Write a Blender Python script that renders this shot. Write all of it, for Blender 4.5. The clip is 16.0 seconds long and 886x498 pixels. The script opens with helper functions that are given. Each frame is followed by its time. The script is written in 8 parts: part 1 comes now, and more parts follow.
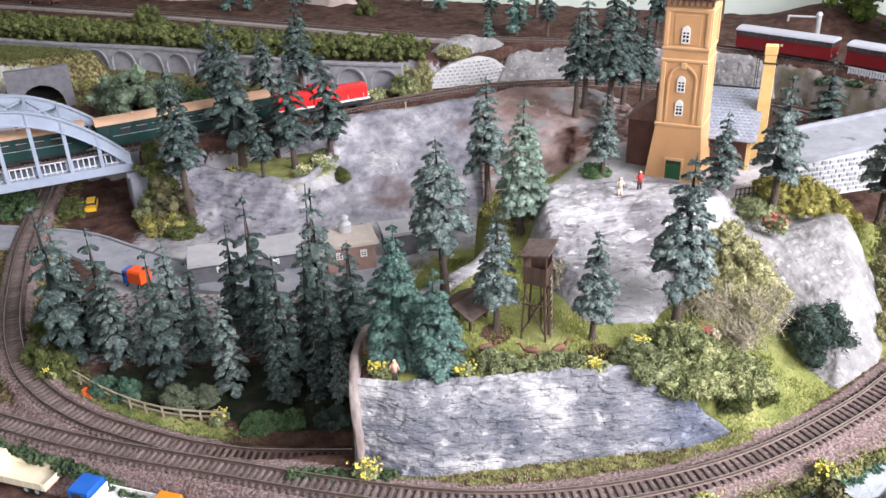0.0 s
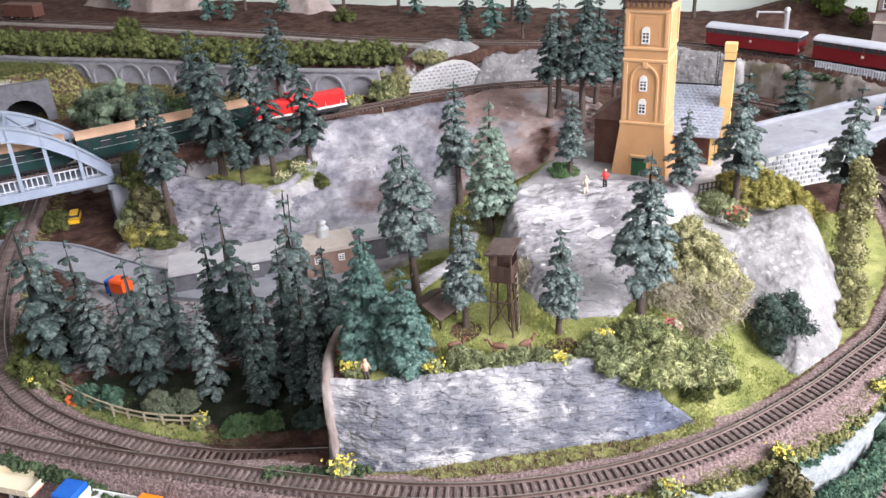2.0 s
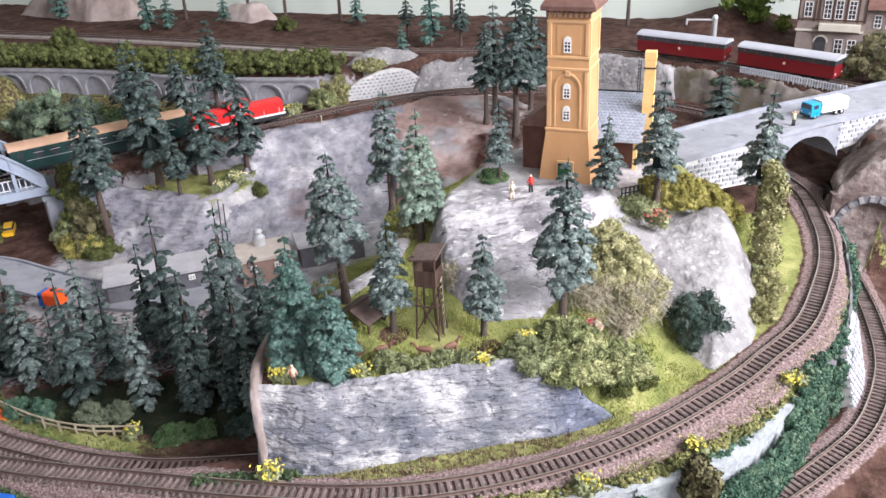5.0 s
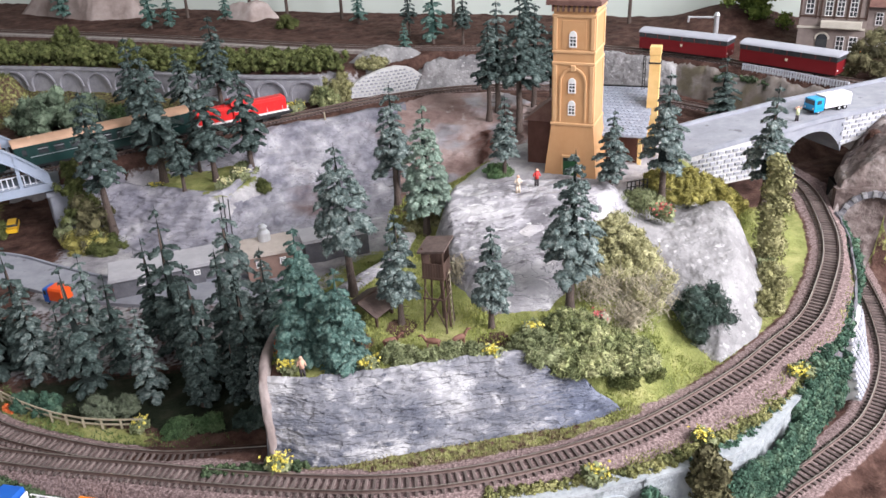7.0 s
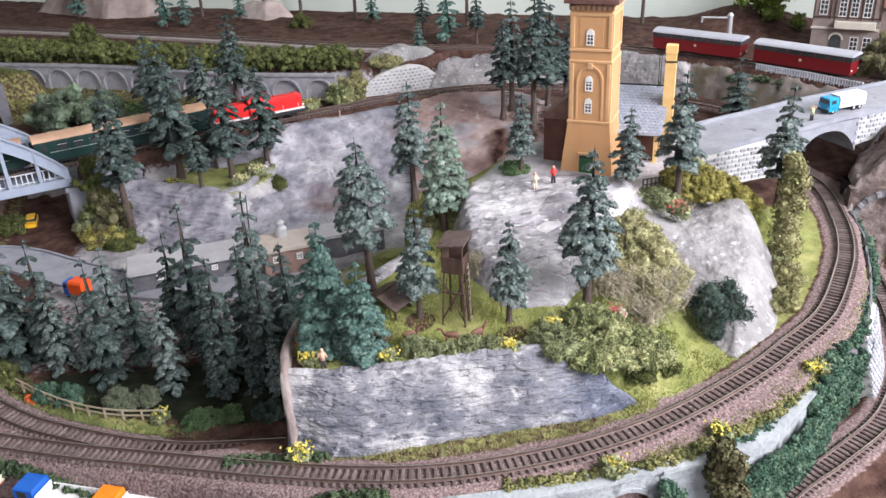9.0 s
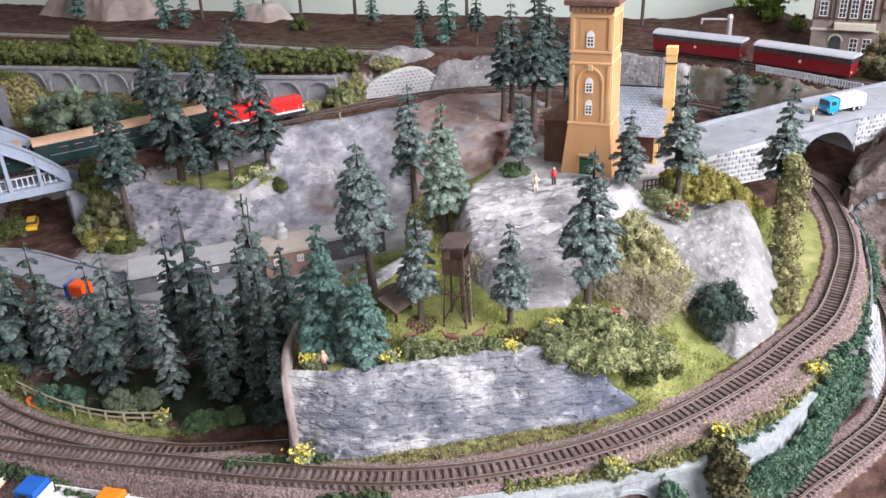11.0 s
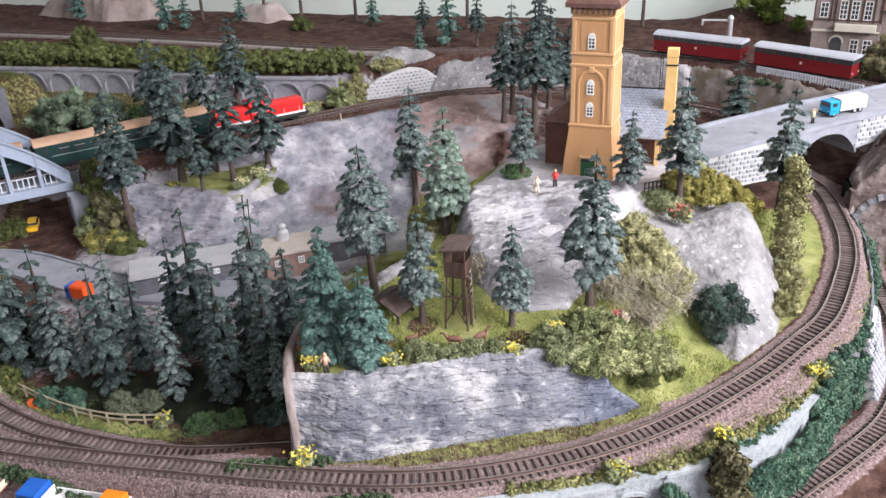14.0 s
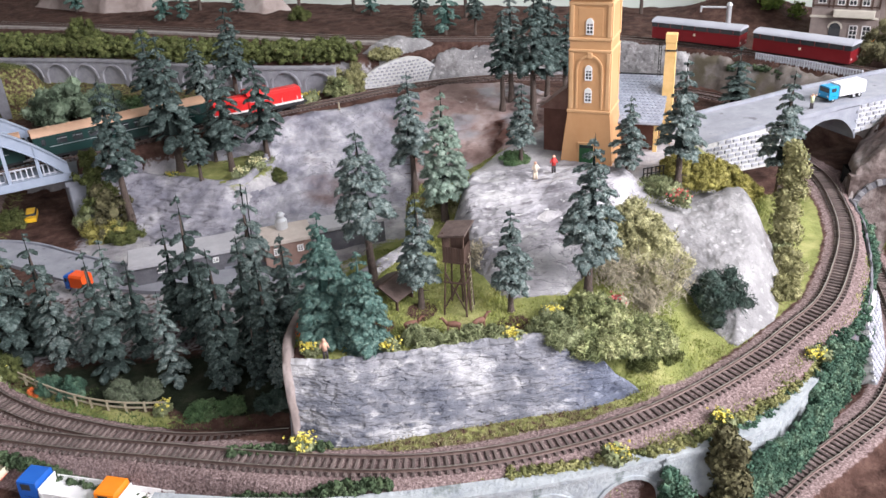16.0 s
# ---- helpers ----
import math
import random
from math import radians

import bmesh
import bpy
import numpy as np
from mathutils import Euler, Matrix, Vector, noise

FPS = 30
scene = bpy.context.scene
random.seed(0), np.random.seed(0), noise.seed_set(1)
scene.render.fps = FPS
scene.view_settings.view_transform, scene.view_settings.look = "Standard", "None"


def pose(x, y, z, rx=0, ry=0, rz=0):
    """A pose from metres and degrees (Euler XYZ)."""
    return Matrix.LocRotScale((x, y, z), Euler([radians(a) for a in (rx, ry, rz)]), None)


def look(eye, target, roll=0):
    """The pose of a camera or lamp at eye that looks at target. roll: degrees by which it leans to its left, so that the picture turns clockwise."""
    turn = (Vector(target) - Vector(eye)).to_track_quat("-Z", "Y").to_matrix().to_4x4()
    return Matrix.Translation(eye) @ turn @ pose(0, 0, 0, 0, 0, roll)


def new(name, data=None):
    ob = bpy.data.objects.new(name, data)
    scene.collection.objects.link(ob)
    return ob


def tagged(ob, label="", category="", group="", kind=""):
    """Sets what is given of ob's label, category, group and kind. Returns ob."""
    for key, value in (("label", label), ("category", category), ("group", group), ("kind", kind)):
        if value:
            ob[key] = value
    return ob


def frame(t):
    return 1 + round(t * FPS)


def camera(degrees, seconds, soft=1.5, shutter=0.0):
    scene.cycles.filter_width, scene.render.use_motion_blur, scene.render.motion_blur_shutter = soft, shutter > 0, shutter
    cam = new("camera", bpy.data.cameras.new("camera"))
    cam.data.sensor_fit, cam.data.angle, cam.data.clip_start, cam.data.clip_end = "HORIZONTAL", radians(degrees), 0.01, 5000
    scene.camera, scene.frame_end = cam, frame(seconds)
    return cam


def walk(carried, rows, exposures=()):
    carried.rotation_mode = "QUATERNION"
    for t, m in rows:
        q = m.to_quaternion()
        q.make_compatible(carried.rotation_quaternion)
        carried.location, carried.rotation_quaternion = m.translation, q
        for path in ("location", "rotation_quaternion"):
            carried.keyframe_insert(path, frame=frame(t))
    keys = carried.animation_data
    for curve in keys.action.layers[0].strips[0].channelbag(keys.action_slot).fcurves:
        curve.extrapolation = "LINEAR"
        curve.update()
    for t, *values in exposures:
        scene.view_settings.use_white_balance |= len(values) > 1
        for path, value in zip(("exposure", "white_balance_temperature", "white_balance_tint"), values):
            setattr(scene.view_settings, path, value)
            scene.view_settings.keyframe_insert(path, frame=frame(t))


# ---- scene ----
cam = camera(55.66, 16.0)
PATH = [
    (0, 0.0000, 0.0000, 0.4460, 63.000, 1.786, -0.910),
    (0.5, 0.0019, -0.0022, 0.4501, 63.016, 1.791, -0.839),
    (1, 0.0051, -0.0095, 0.4528, 63.194, 1.998, -0.949),
    (1.5, 0.0154, -0.0154, 0.4533, 63.107, 2.756, -1.634),
    (2, 0.0234, -0.0197, 0.4539, 63.083, 3.092, -1.968),
    (2.5, 0.0334, -0.0199, 0.4578, 63.082, 3.257, -2.345),
    (3, 0.0397, -0.0191, 0.4605, 63.023, 3.349, -2.473),
    (3.5, 0.0449, -0.0244, 0.4630, 63.139, 3.408, -2.700),
    (4, 0.0483, -0.0323, 0.4651, 63.363, 3.354, -3.028),
    (4.5, 0.0512, -0.0356, 0.4619, 63.293, 2.789, -4.582),
    (4.7, 0.0517, -0.0362, 0.4611, 63.291, 2.743, -4.849),
    (6.8, 0.0444, -0.0398, 0.4578, 63.426, 2.702, -5.253),
    (7, 0.0419, -0.0414, 0.4545, 63.407, 2.707, -5.165),
    (7.5, 0.0383, -0.0432, 0.4497, 63.395, 2.728, -4.925),
    (8, 0.0340, -0.0477, 0.4495, 63.442, 2.645, -4.744),
    (8.5, 0.0311, -0.0505, 0.4494, 63.512, 2.544, -4.672),
    (9, 0.0301, -0.0502, 0.4535, 63.504, 2.588, -4.583),
    (11.5, 0.0294, -0.0513, 0.4537, 63.648, 2.701, -4.650),
    (12, 0.0299, -0.0524, 0.4517, 63.497, 2.690, -4.682),
    (12.5, 0.0289, -0.0510, 0.4542, 63.454, 2.671, -4.689),
    (13, 0.0278, -0.0487, 0.4568, 63.549, 2.640, -4.623),
    (13.5, 0.0275, -0.0483, 0.4583, 63.602, 2.620, -4.677),
    (14, 0.0276, -0.0497, 0.4560, 63.611, 2.647, -4.646),
    (14.5, 0.0272, -0.0502, 0.4544, 63.566, 2.724, -4.636),
    (15, 0.0276, -0.0511, 0.4511, 63.316, 2.814, -4.626),
    (15.5, 0.0279, -0.0511, 0.4487, 63.045, 2.841, -4.731),
    (16, 0.0282, -0.0520, 0.4500, 63.099, 2.944, -4.806),
]
walk(cam, [(t, pose(x, y, z, rx, ry, rz)) for t, x, y, z, rx, ry, rz in PATH], [(0.0, 0.12), (4.5, 0.12), (6.8, -0.07), (16.0, -0.08)])

# ---------------------------------------------------------------- light
world = bpy.data.worlds.new("world")
scene.world = world
world.use_nodes = True
wn = world.node_tree
sky = wn.nodes.new("ShaderNodeTexSky")
sky.sky_type = "NISHITA"
sky.sun_disc = False
sky.sun_elevation = radians(35)
sky.sun_rotation = radians(120)
wn.nodes["Background"].inputs["Strength"].default_value = 0.1
wn.links.new(sky.outputs[0], wn.nodes["Background"].inputs["Color"])


def daylight_lamp(name, eye, target, w, h, power, colour):
    lamp = bpy.data.lights.new(name, "AREA")
    lamp.shape, lamp.size, lamp.size_y, lamp.energy, lamp.color = "RECTANGLE", w, h, power, colour
    ob = new(name, lamp)
    ob.matrix_world = look(eye, target)
    return ob


# wide inferred window right of the table; smaller fill lamp added behind the viewer
daylight_lamp("unseen_daylight", (1.77, -0.45, 1.36), (0.1, 0.62, 0.05), 1.75, 1.25, 172, (0.985, 0.95, 1.0))
daylight_lamp("unseen_daylight", (-0.3, -1.76, 1.35), (0.0, 0.6, 0.1), 1.4, 1.2, 25, (0.985, 0.955, 1.0))

# ---------------------------------------------------------------- materials
MATS = {}


def material(name, colours, rough=0.8, scale=60.0, detail=6.0, bump=0.0, bump_scale=None, metal=0.0, island=0.0, spots=None, stretch=(1, 1, 1), spec=0.35, pieces=0.0, cracks=None, relief=0.002):
    """A surface whose colour runs over the given tones by noise at two sizes; spots: (colour, scale, threshold)."""
    m = bpy.data.materials.new(name)
    m.use_nodes = True
    nt = m.node_tree
    n, l = nt.nodes, nt.links
    b = n["Principled BSDF"]
    b.inputs["Roughness"].default_value = rough
    b.inputs["Metallic"].default_value = metal
    b.inputs["Specular IOR Level"].default_value = spec
    tc = n.new("ShaderNodeTexCoord")
    mp = n.new("ShaderNodeMapping")
    mp.inputs["Scale"].default_value = stretch
    l.new(tc.outputs["Object"], mp.inputs["Vector"])
    big = n.new("ShaderNodeTexNoise")
    big.inputs["Scale"].default_value, big.inputs["Detail"].default_value = scale, detail
    big.inputs["Roughness"].default_value = 0.65
    l.new(mp.outputs[0], big.inputs["Vector"])
    ramp = n.new("ShaderNodeValToRGB")
    e = ramp.color_ramp.elements
    while len(e) < len(colours):
        e.new(0.5)
    for i, c in enumerate(colours):
        e[i].position = 0.3 + 0.4 * i / max(1, len(colours) - 1)
        e[i].color = (*c, 1)
    l.new(big.outputs["Fac"], ramp.inputs["Fac"])
    out = ramp.outputs["Color"]
    for col, sc, th in [spots] if isinstance(spots, tuple) else spots or []:
        v = n.new("ShaderNodeTexNoise")
        v.inputs["Scale"].default_value, v.inputs["Detail"].default_value = sc, 9
        l.new(mp.outputs[0], v.inputs["Vector"])
        r2 = n.new("ShaderNodeValToRGB")
        r2.color_ramp.elements[0].position, r2.color_ramp.elements[1].position = th, th + 0.08
        l.new(v.outputs["Fac"], r2.inputs["Fac"])
        mx = n.new("ShaderNodeMixRGB")
        mx.inputs["Color2"].default_value = (*col, 1)
        l.new(r2.outputs["Color"], mx.inputs["Fac"])
        l.new(out, mx.inputs["Color1"])
        out = mx.outputs["Color"]
    if cracks:
        col, sc, squash, width = cracks
        mc = n.new("ShaderNodeMapping")
        mc.inputs["Scale"].default_value = squash
        l.new(tc.outputs["Object"], mc.inputs["Vector"])
        v = n.new("ShaderNodeTexNoise")
        v.inputs["Scale"].default_value, v.inputs["Detail"].default_value = sc, 5
        v.inputs["Distortion"].default_value = 0.6
        l.new(mc.outputs[0], v.inputs["Vector"])
        r2 = n.new("ShaderNodeValToRGB")
        e2 = r2.color_ramp.elements
        e2[0].position, e2[0].color = 0.5 - width, (0, 0, 0, 1)
        e2[1].position, e2[1].color = 0.5 + width, (0, 0, 0, 1)
        mid = e2.new(0.5)
        mid.color = (0.85, 0.85, 0.85, 1)
        l.new(v.outputs["Fac"], r2.inputs["Fac"])
        mx = n.new("ShaderNodeMixRGB")
        mx.inputs["Color2"].default_value = (*col, 1)
        l.new(r2.outputs["Color"], mx.inputs["Fac"])
        l.new(out, mx.inputs["Color1"])
        out = mx.outputs["Color"]
    if island or pieces:
        hsv = n.new("ShaderNodeHueSaturation")
        rnd = n.new("ShaderNodeNewGeometry") if island else n.new("ShaderNodeObjectInfo")
        mr = n.new("ShaderNodeMapRange")
        amount = island or pieces
        mr.inputs["To Min"].default_value, mr.inputs["To Max"].default_value = 1 - amount, 1 + amount
        l.new(rnd.outputs["Random Per Island" if island else "Random"], mr.inputs["Value"])
        l.new(mr.outputs[0], hsv.inputs["Value"])
        l.new(out, hsv.inputs["Color"])
        out = hsv.outputs["Color"]
    l.new(out, b.inputs["Base Color"])
    if bump:
        fine = n.new("ShaderNodeTexNoise")
        fine.inputs["Scale"].default_value, fine.inputs["Detail"].default_value = bump_scale or scale * 5, 5
        l.new(mp.outputs[0], fine.inputs["Vector"])
        bp = n.new("ShaderNodeBump")
        bp.inputs["Strength"].default_value, bp.inputs["Distance"].default_value = bump, relief
        l.new(fine.outputs["Fac"], bp.inputs["Height"])
        l.new(bp.outputs["Normal"], b.inputs["Normal"])
    MATS[name] = m
    return m


M_SPRUCE = material("spruce_blue_green", [(0.038, 0.066, 0.062), (0.16, 0.215, 0.205), (0.42, 0.48, 0.455)], 0.9, 26, island=0.22, bump=0.6, bump_scale=130, relief=0.02)
M_SPRUCE_DARK = material("spruce_dark", [(0.014, 0.027, 0.024), (0.058, 0.09, 0.083), (0.215, 0.275, 0.258)], 0.9, 26, island=0.22, bump=0.6, bump_scale=130, relief=0.02)
M_SPRUCE_PALE = material("spruce_pale", [(0.12, 0.18, 0.145), (0.24, 0.33, 0.265), (0.42, 0.50, 0.42)], 0.9, 26, island=0.22, bump=0.6, bump_scale=130, relief=0.02)
M_SPRUCE_TEAL = material("spruce_teal", [(0.032, 0.075, 0.064), (0.10, 0.19, 0.165), (0.28, 0.40, 0.345)], 0.9, 26, island=0.22, bump=0.6, bump_scale=130, relief=0.02)
# near-black tones for the shade painted inside the crowns; shoots share them
M_SHADE_SHOOT = material("spruce_shade_and_shoot", [(0.006, 0.012, 0.011), (0.015, 0.024, 0.022), (0.034, 0.05, 0.046)], 0.95, 60, island=0.25)
M_SHADE_SHOOT_TEAL = material("spruce_shade_and_shoot_teal", [(0.02, 0.05, 0.045), (0.04, 0.095, 0.08), (0.075, 0.15, 0.13)], 0.95, 60, island=0.25)
M_BARK = material("bark", [(0.055, 0.04, 0.035), (0.13, 0.10, 0.085)], 0.9, 220, bump=0.5, stretch=(1, 1, 0.2))
M_BUSH_OLIVE = material("bush_olive", [(0.12, 0.118, 0.048), (0.25, 0.242, 0.115), (0.40, 0.385, 0.21)], 0.9, 80, island=0.4)
M_BUSH_MOSS = material("bush_moss", [(0.055, 0.078, 0.034), (0.215, 0.24, 0.11), (0.44, 0.44, 0.235)], 0.9, 44, island=0.6)
M_BUSH_GREEN = material("bush_green", [(0.035, 0.075, 0.03), (0.085, 0.15, 0.065), (0.16, 0.22, 0.11)], 0.9, 80, island=0.45)
M_BUSH_YELLOW = material("bush_yellow_olive", [(0.12, 0.11, 0.03), (0.29, 0.265, 0.075), (0.47, 0.43, 0.16)], 0.9, 40, island=0.45)
M_BUSH_STRAW = material("bush_straw_olive", [(0.14, 0.135, 0.065), (0.34, 0.33, 0.175), (0.55, 0.535, 0.33)], 0.9, 60, island=0.4)
M_BUSH_MID = material("bush_soft_green", [(0.05, 0.08, 0.05), (0.12, 0.165, 0.11), (0.22, 0.275, 0.195)], 0.9, 60, island=0.4)
M_VERGE = material("wall_top_moss", [(0.06, 0.075, 0.026), (0.20, 0.20, 0.08), (0.38, 0.36, 0.165)], 0.9, 50, island=0.5)
M_BUSH_GREY = material("bush_grey_green", [(0.09, 0.11, 0.05), (0.19, 0.215, 0.11), (0.34, 0.36, 0.21)], 0.9, 80, island=0.4)
M_BUSH_SAGE = material("bush_sage", [(0.06, 0.075, 0.05), (0.125, 0.15, 0.10), (0.21, 0.24, 0.165)], 0.9, 80, island=0.4)
M_BUSH_DARK = material("bush_dark", [(0.010, 0.024, 0.018), (0.042, 0.068, 0.056), (0.14, 0.18, 0.155)], 0.9, 80, island=0.45)
M_LEAF = material("fresh_green_foliage", [(0.05, 0.085, 0.015), (0.12, 0.18, 0.035), (0.24, 0.31, 0.08)], 0.9, 60, island=0.4)
M_TREE_BROWN = material("brown_green_foliage", [(0.04, 0.035, 0.018), (0.095, 0.09, 0.045), (0.18, 0.165, 0.09)], 0.9, 60, island=0.4)
M_IVY = material("ivy", [(0.016, 0.046, 0.03), (0.055, 0.115, 0.078), (0.18, 0.265, 0.175)], 0.85, 60, island=0.4)
M_HEDGE = material("hedge_moss", [(0.038, 0.05, 0.014), (0.082, 0.098, 0.03), (0.15, 0.16, 0.06)], 0.9, 60, island=0.35)
M_HEDGE_DARK = material("dark_hedge", [(0.022, 0.038, 0.018), (0.05, 0.08, 0.04), (0.10, 0.135, 0.07)], 0.9, 60, island=0.35)
M_TWIG = material("dry_twig", [(0.22, 0.19, 0.13), (0.46, 0.42, 0.32)], 0.9, 80, island=0.3)
M_YELLOW = material("yellow_blossom", [(0.66, 0.55, 0.07), (0.80, 0.73, 0.22)], 0.8, 80, island=0.2)
M_CREAM = material("cream_blossom", [(0.75, 0.70, 0.35), (0.85, 0.83, 0.6)], 0.8, 80, island=0.15)
M_RED_FL = material("red_blossom", [(0.55, 0.09, 0.09), (0.76, 0.24, 0.24)], 0.8, 80, island=0.2)
M_ORANGE_FL = material("orange_moss", [(0.5, 0.10, 0.03), (0.7, 0.2, 0.06)], 0.9, 120, island=0.2)
M_ROCK = material("grey_rock", [(0.066, 0.073, 0.10), (0.135, 0.142, 0.17), (0.235, 0.237, 0.26), (0.46, 0.457, 0.465)], 0.75, 30, 15, bump=1.0, bump_scale=110, stretch=(0.6, 0.6, 1.35), spots=[((0.105, 0.13, 0.20), 8, 0.57), ((0.40, 0.40, 0.415), 26, 0.56), ((0.06, 0.067, 0.09), 44, 0.60), ((0.38, 0.38, 0.395), 120, 0.60), ((0.05, 0.055, 0.075), 150, 0.61)], cracks=((0.115, 0.12, 0.15), 75, (0.34, 0.34, 1.7), 0.009), relief=0.006)
rock_nodes = M_ROCK.node_tree.nodes
rock_links = M_ROCK.node_tree.links
rock_base = rock_nodes["Principled BSDF"].inputs["Base Color"]
painted = rock_base.links[0].from_socket
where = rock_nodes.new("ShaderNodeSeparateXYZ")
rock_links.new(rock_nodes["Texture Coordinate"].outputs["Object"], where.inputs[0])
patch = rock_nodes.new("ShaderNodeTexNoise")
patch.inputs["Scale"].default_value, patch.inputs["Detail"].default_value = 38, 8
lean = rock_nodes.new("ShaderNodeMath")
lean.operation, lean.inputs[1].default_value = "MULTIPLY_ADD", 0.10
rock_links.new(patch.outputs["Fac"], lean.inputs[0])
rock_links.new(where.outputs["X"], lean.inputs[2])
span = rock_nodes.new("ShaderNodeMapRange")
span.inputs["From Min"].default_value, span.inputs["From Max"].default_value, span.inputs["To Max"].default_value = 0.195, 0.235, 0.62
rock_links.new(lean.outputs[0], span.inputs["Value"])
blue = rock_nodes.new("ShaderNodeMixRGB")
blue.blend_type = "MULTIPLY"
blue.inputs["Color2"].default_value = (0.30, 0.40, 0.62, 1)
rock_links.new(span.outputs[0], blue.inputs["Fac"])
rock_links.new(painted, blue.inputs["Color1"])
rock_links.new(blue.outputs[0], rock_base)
M_ROCK_FAR = material("lavender_grey_rock", [(0.105, 0.105, 0.138), (0.20, 0.198, 0.235), (0.31, 0.305, 0.34), (0.51, 0.505, 0.53)], 0.8, 22, 14, bump=1.0, bump_scale=50, spots=((0.14, 0.10, 0.10), 6, 0.62), cracks=((0.11, 0.105, 0.13), 26, (0.8, 0.8, 1.6), 0.007), relief=0.006)
M_ROCK_WHITE = material("whitewashed_rock", [(0.12, 0.117, 0.125), (0.20, 0.196, 0.202), (0.285, 0.281, 0.286), (0.41, 0.405, 0.405)], 0.75, 16, 12, bump=1.0, bump_scale=90, spots=[((0.17, 0.155, 0.16), 14, 0.58), ((0.34, 0.335, 0.34), 85, 0.57), ((0.42, 0.415, 0.42), 170, 0.61)], cracks=((0.17, 0.165, 0.18), 50, (1, 1, 1.5), 0.006), relief=0.005)
M_ROCK_PALE = material("pale_grey_rock", [(0.15, 0.147, 0.17), (0.26, 0.253, 0.275), (0.37, 0.363, 0.385), (0.52, 0.51, 0.525)], 0.7, 22, 13, bump=1.0, bump_scale=90, stretch=(0.7, 1.2, 1.2), spots=[((0.14, 0.135, 0.15), 12, 0.60), ((0.48, 0.475, 0.485), 34, 0.58), ((0.12, 0.11, 0.125), 60, 0.59), ((0.58, 0.58, 0.585), 150, 0.60)], cracks=((0.12, 0.115, 0.135), 60, (0.4, 1.1, 1.4), 0.012), relief=0.006)
M_ROCK_BROWN = material("brown_rock", [(0.11, 0.085, 0.08), (0.22, 0.18, 0.17), (0.36, 0.32, 0.31)], 0.85, 22, 10, bump=0.7, bump_scale=90)
M_EARTH = material("reddish_earth", [(0.15, 0.09, 0.08), (0.29, 0.205, 0.19), (0.44, 0.37, 0.36)], 0.9, 16, 12, bump=1.0, bump_scale=70, spots=[((0.34, 0.325, 0.35), 9, 0.53), ((0.13, 0.062, 0.05), 12, 0.58), ((0.50, 0.46, 0.45), 26, 0.62)], relief=0.004)
M_ROCK_EARTHY = material("earthy_grey_rock", [(0.065, 0.05, 0.04), (0.145, 0.125, 0.11), (0.27, 0.25, 0.24)], 0.85, 18, 11, bump=1.0, bump_scale=80, spots=((0.115, 0.10, 0.07), 20, 0.58))
M_ROCK_TAN = material("pinkish_tan_rock", [(0.20, 0.155, 0.14), (0.36, 0.30, 0.28), (0.52, 0.46, 0.44)], 0.85, 12, 9, bump=0.8, bump_scale=60)
M_ROCK_DARK = material("dark_purple_brown_rock", [(0.035, 0.024, 0.022), (0.10, 0.074, 0.068), (0.21, 0.175, 0.165), (0.36, 0.33, 0.32)], 0.85, 26, 12, bump=1.0, bump_scale=90, relief=0.005)
M_SLEEPER = material("sleeper_wood", [(0.075, 0.058, 0.054), (0.17, 0.135, 0.125)], 0.85, 200, pieces=0.3, bump=0.3)
M_RAIL = material("rusty_rail", [(0.10, 0.068, 0.06), (0.165, 0.118, 0.105)], 0.55, 120, metal=0.3)
M_RAIL_TOP = material("rail_head_steel", [(0.42, 0.36, 0.33), (0.55, 0.5, 0.47)], 0.35, 120, metal=0.9)
M_TIMBER = material("weathered_timber", [(0.28, 0.24, 0.17), (0.45, 0.40, 0.30)], 0.8, 150, bump=0.3)
M_DARKWOOD = material("dark_brown_timber", [(0.045, 0.026, 0.020), (0.095, 0.058, 0.045)], 0.75, 150, bump=0.3, stretch=(1, 1, 0.2))
M_STAND_ROOF = material("grey_brown_boards", [(0.065, 0.045, 0.040), (0.13, 0.095, 0.085)], 0.8, 120, bump=0.3)
M_TOWER = material("ochre_plaster", [(0.52, 0.275, 0.125), (0.60, 0.35, 0.175)], 0.6, 30, bump=0.08)
M_TOWER_LT = material("ochre_trim", [(0.60, 0.345, 0.17), (0.68, 0.43, 0.235)], 0.55, 30)
M_CHIMNEY = material("yellow_brick", [(0.66, 0.43, 0.16), (0.78, 0.56, 0.26)], 0.65, 60, bump=0.1)
M_WHITE = material("white_plastic", [(0.72, 0.72, 0.72), (0.82, 0.82, 0.82)], 0.4, 40)
M_PANE = material("dark_pane", [(0.03, 0.035, 0.04), (0.06, 0.065, 0.07)], 0.15, 40, spec=0.6)
M_DOOR = material("green_door", [(0.02, 0.08, 0.035), (0.035, 0.12, 0.05)], 0.5, 80)
M_ROOF_BROWN = material("red_brown_roof", [(0.12, 0.06, 0.05), (0.20, 0.115, 0.095)], 0.7, 80, bump=0.2)
M_SLATE = material("slate", [(0.22, 0.25, 0.31), (0.36, 0.39, 0.46)], 0.55, 90, bump=0.2, pieces=0.12)
M_WALL_BROWN = material("brown_board_wall", [(0.085, 0.035, 0.025), (0.14, 0.065, 0.05)], 0.7, 80)
M_STEEL = material("grey_blue_steel", [(0.25, 0.30, 0.39), (0.34, 0.39, 0.48)], 0.45, 40, spec=0.5)
M_RAILING = material("pale_bridge_railing", [(0.42, 0.44, 0.50), (0.56, 0.58, 0.63)], 0.5, 60)
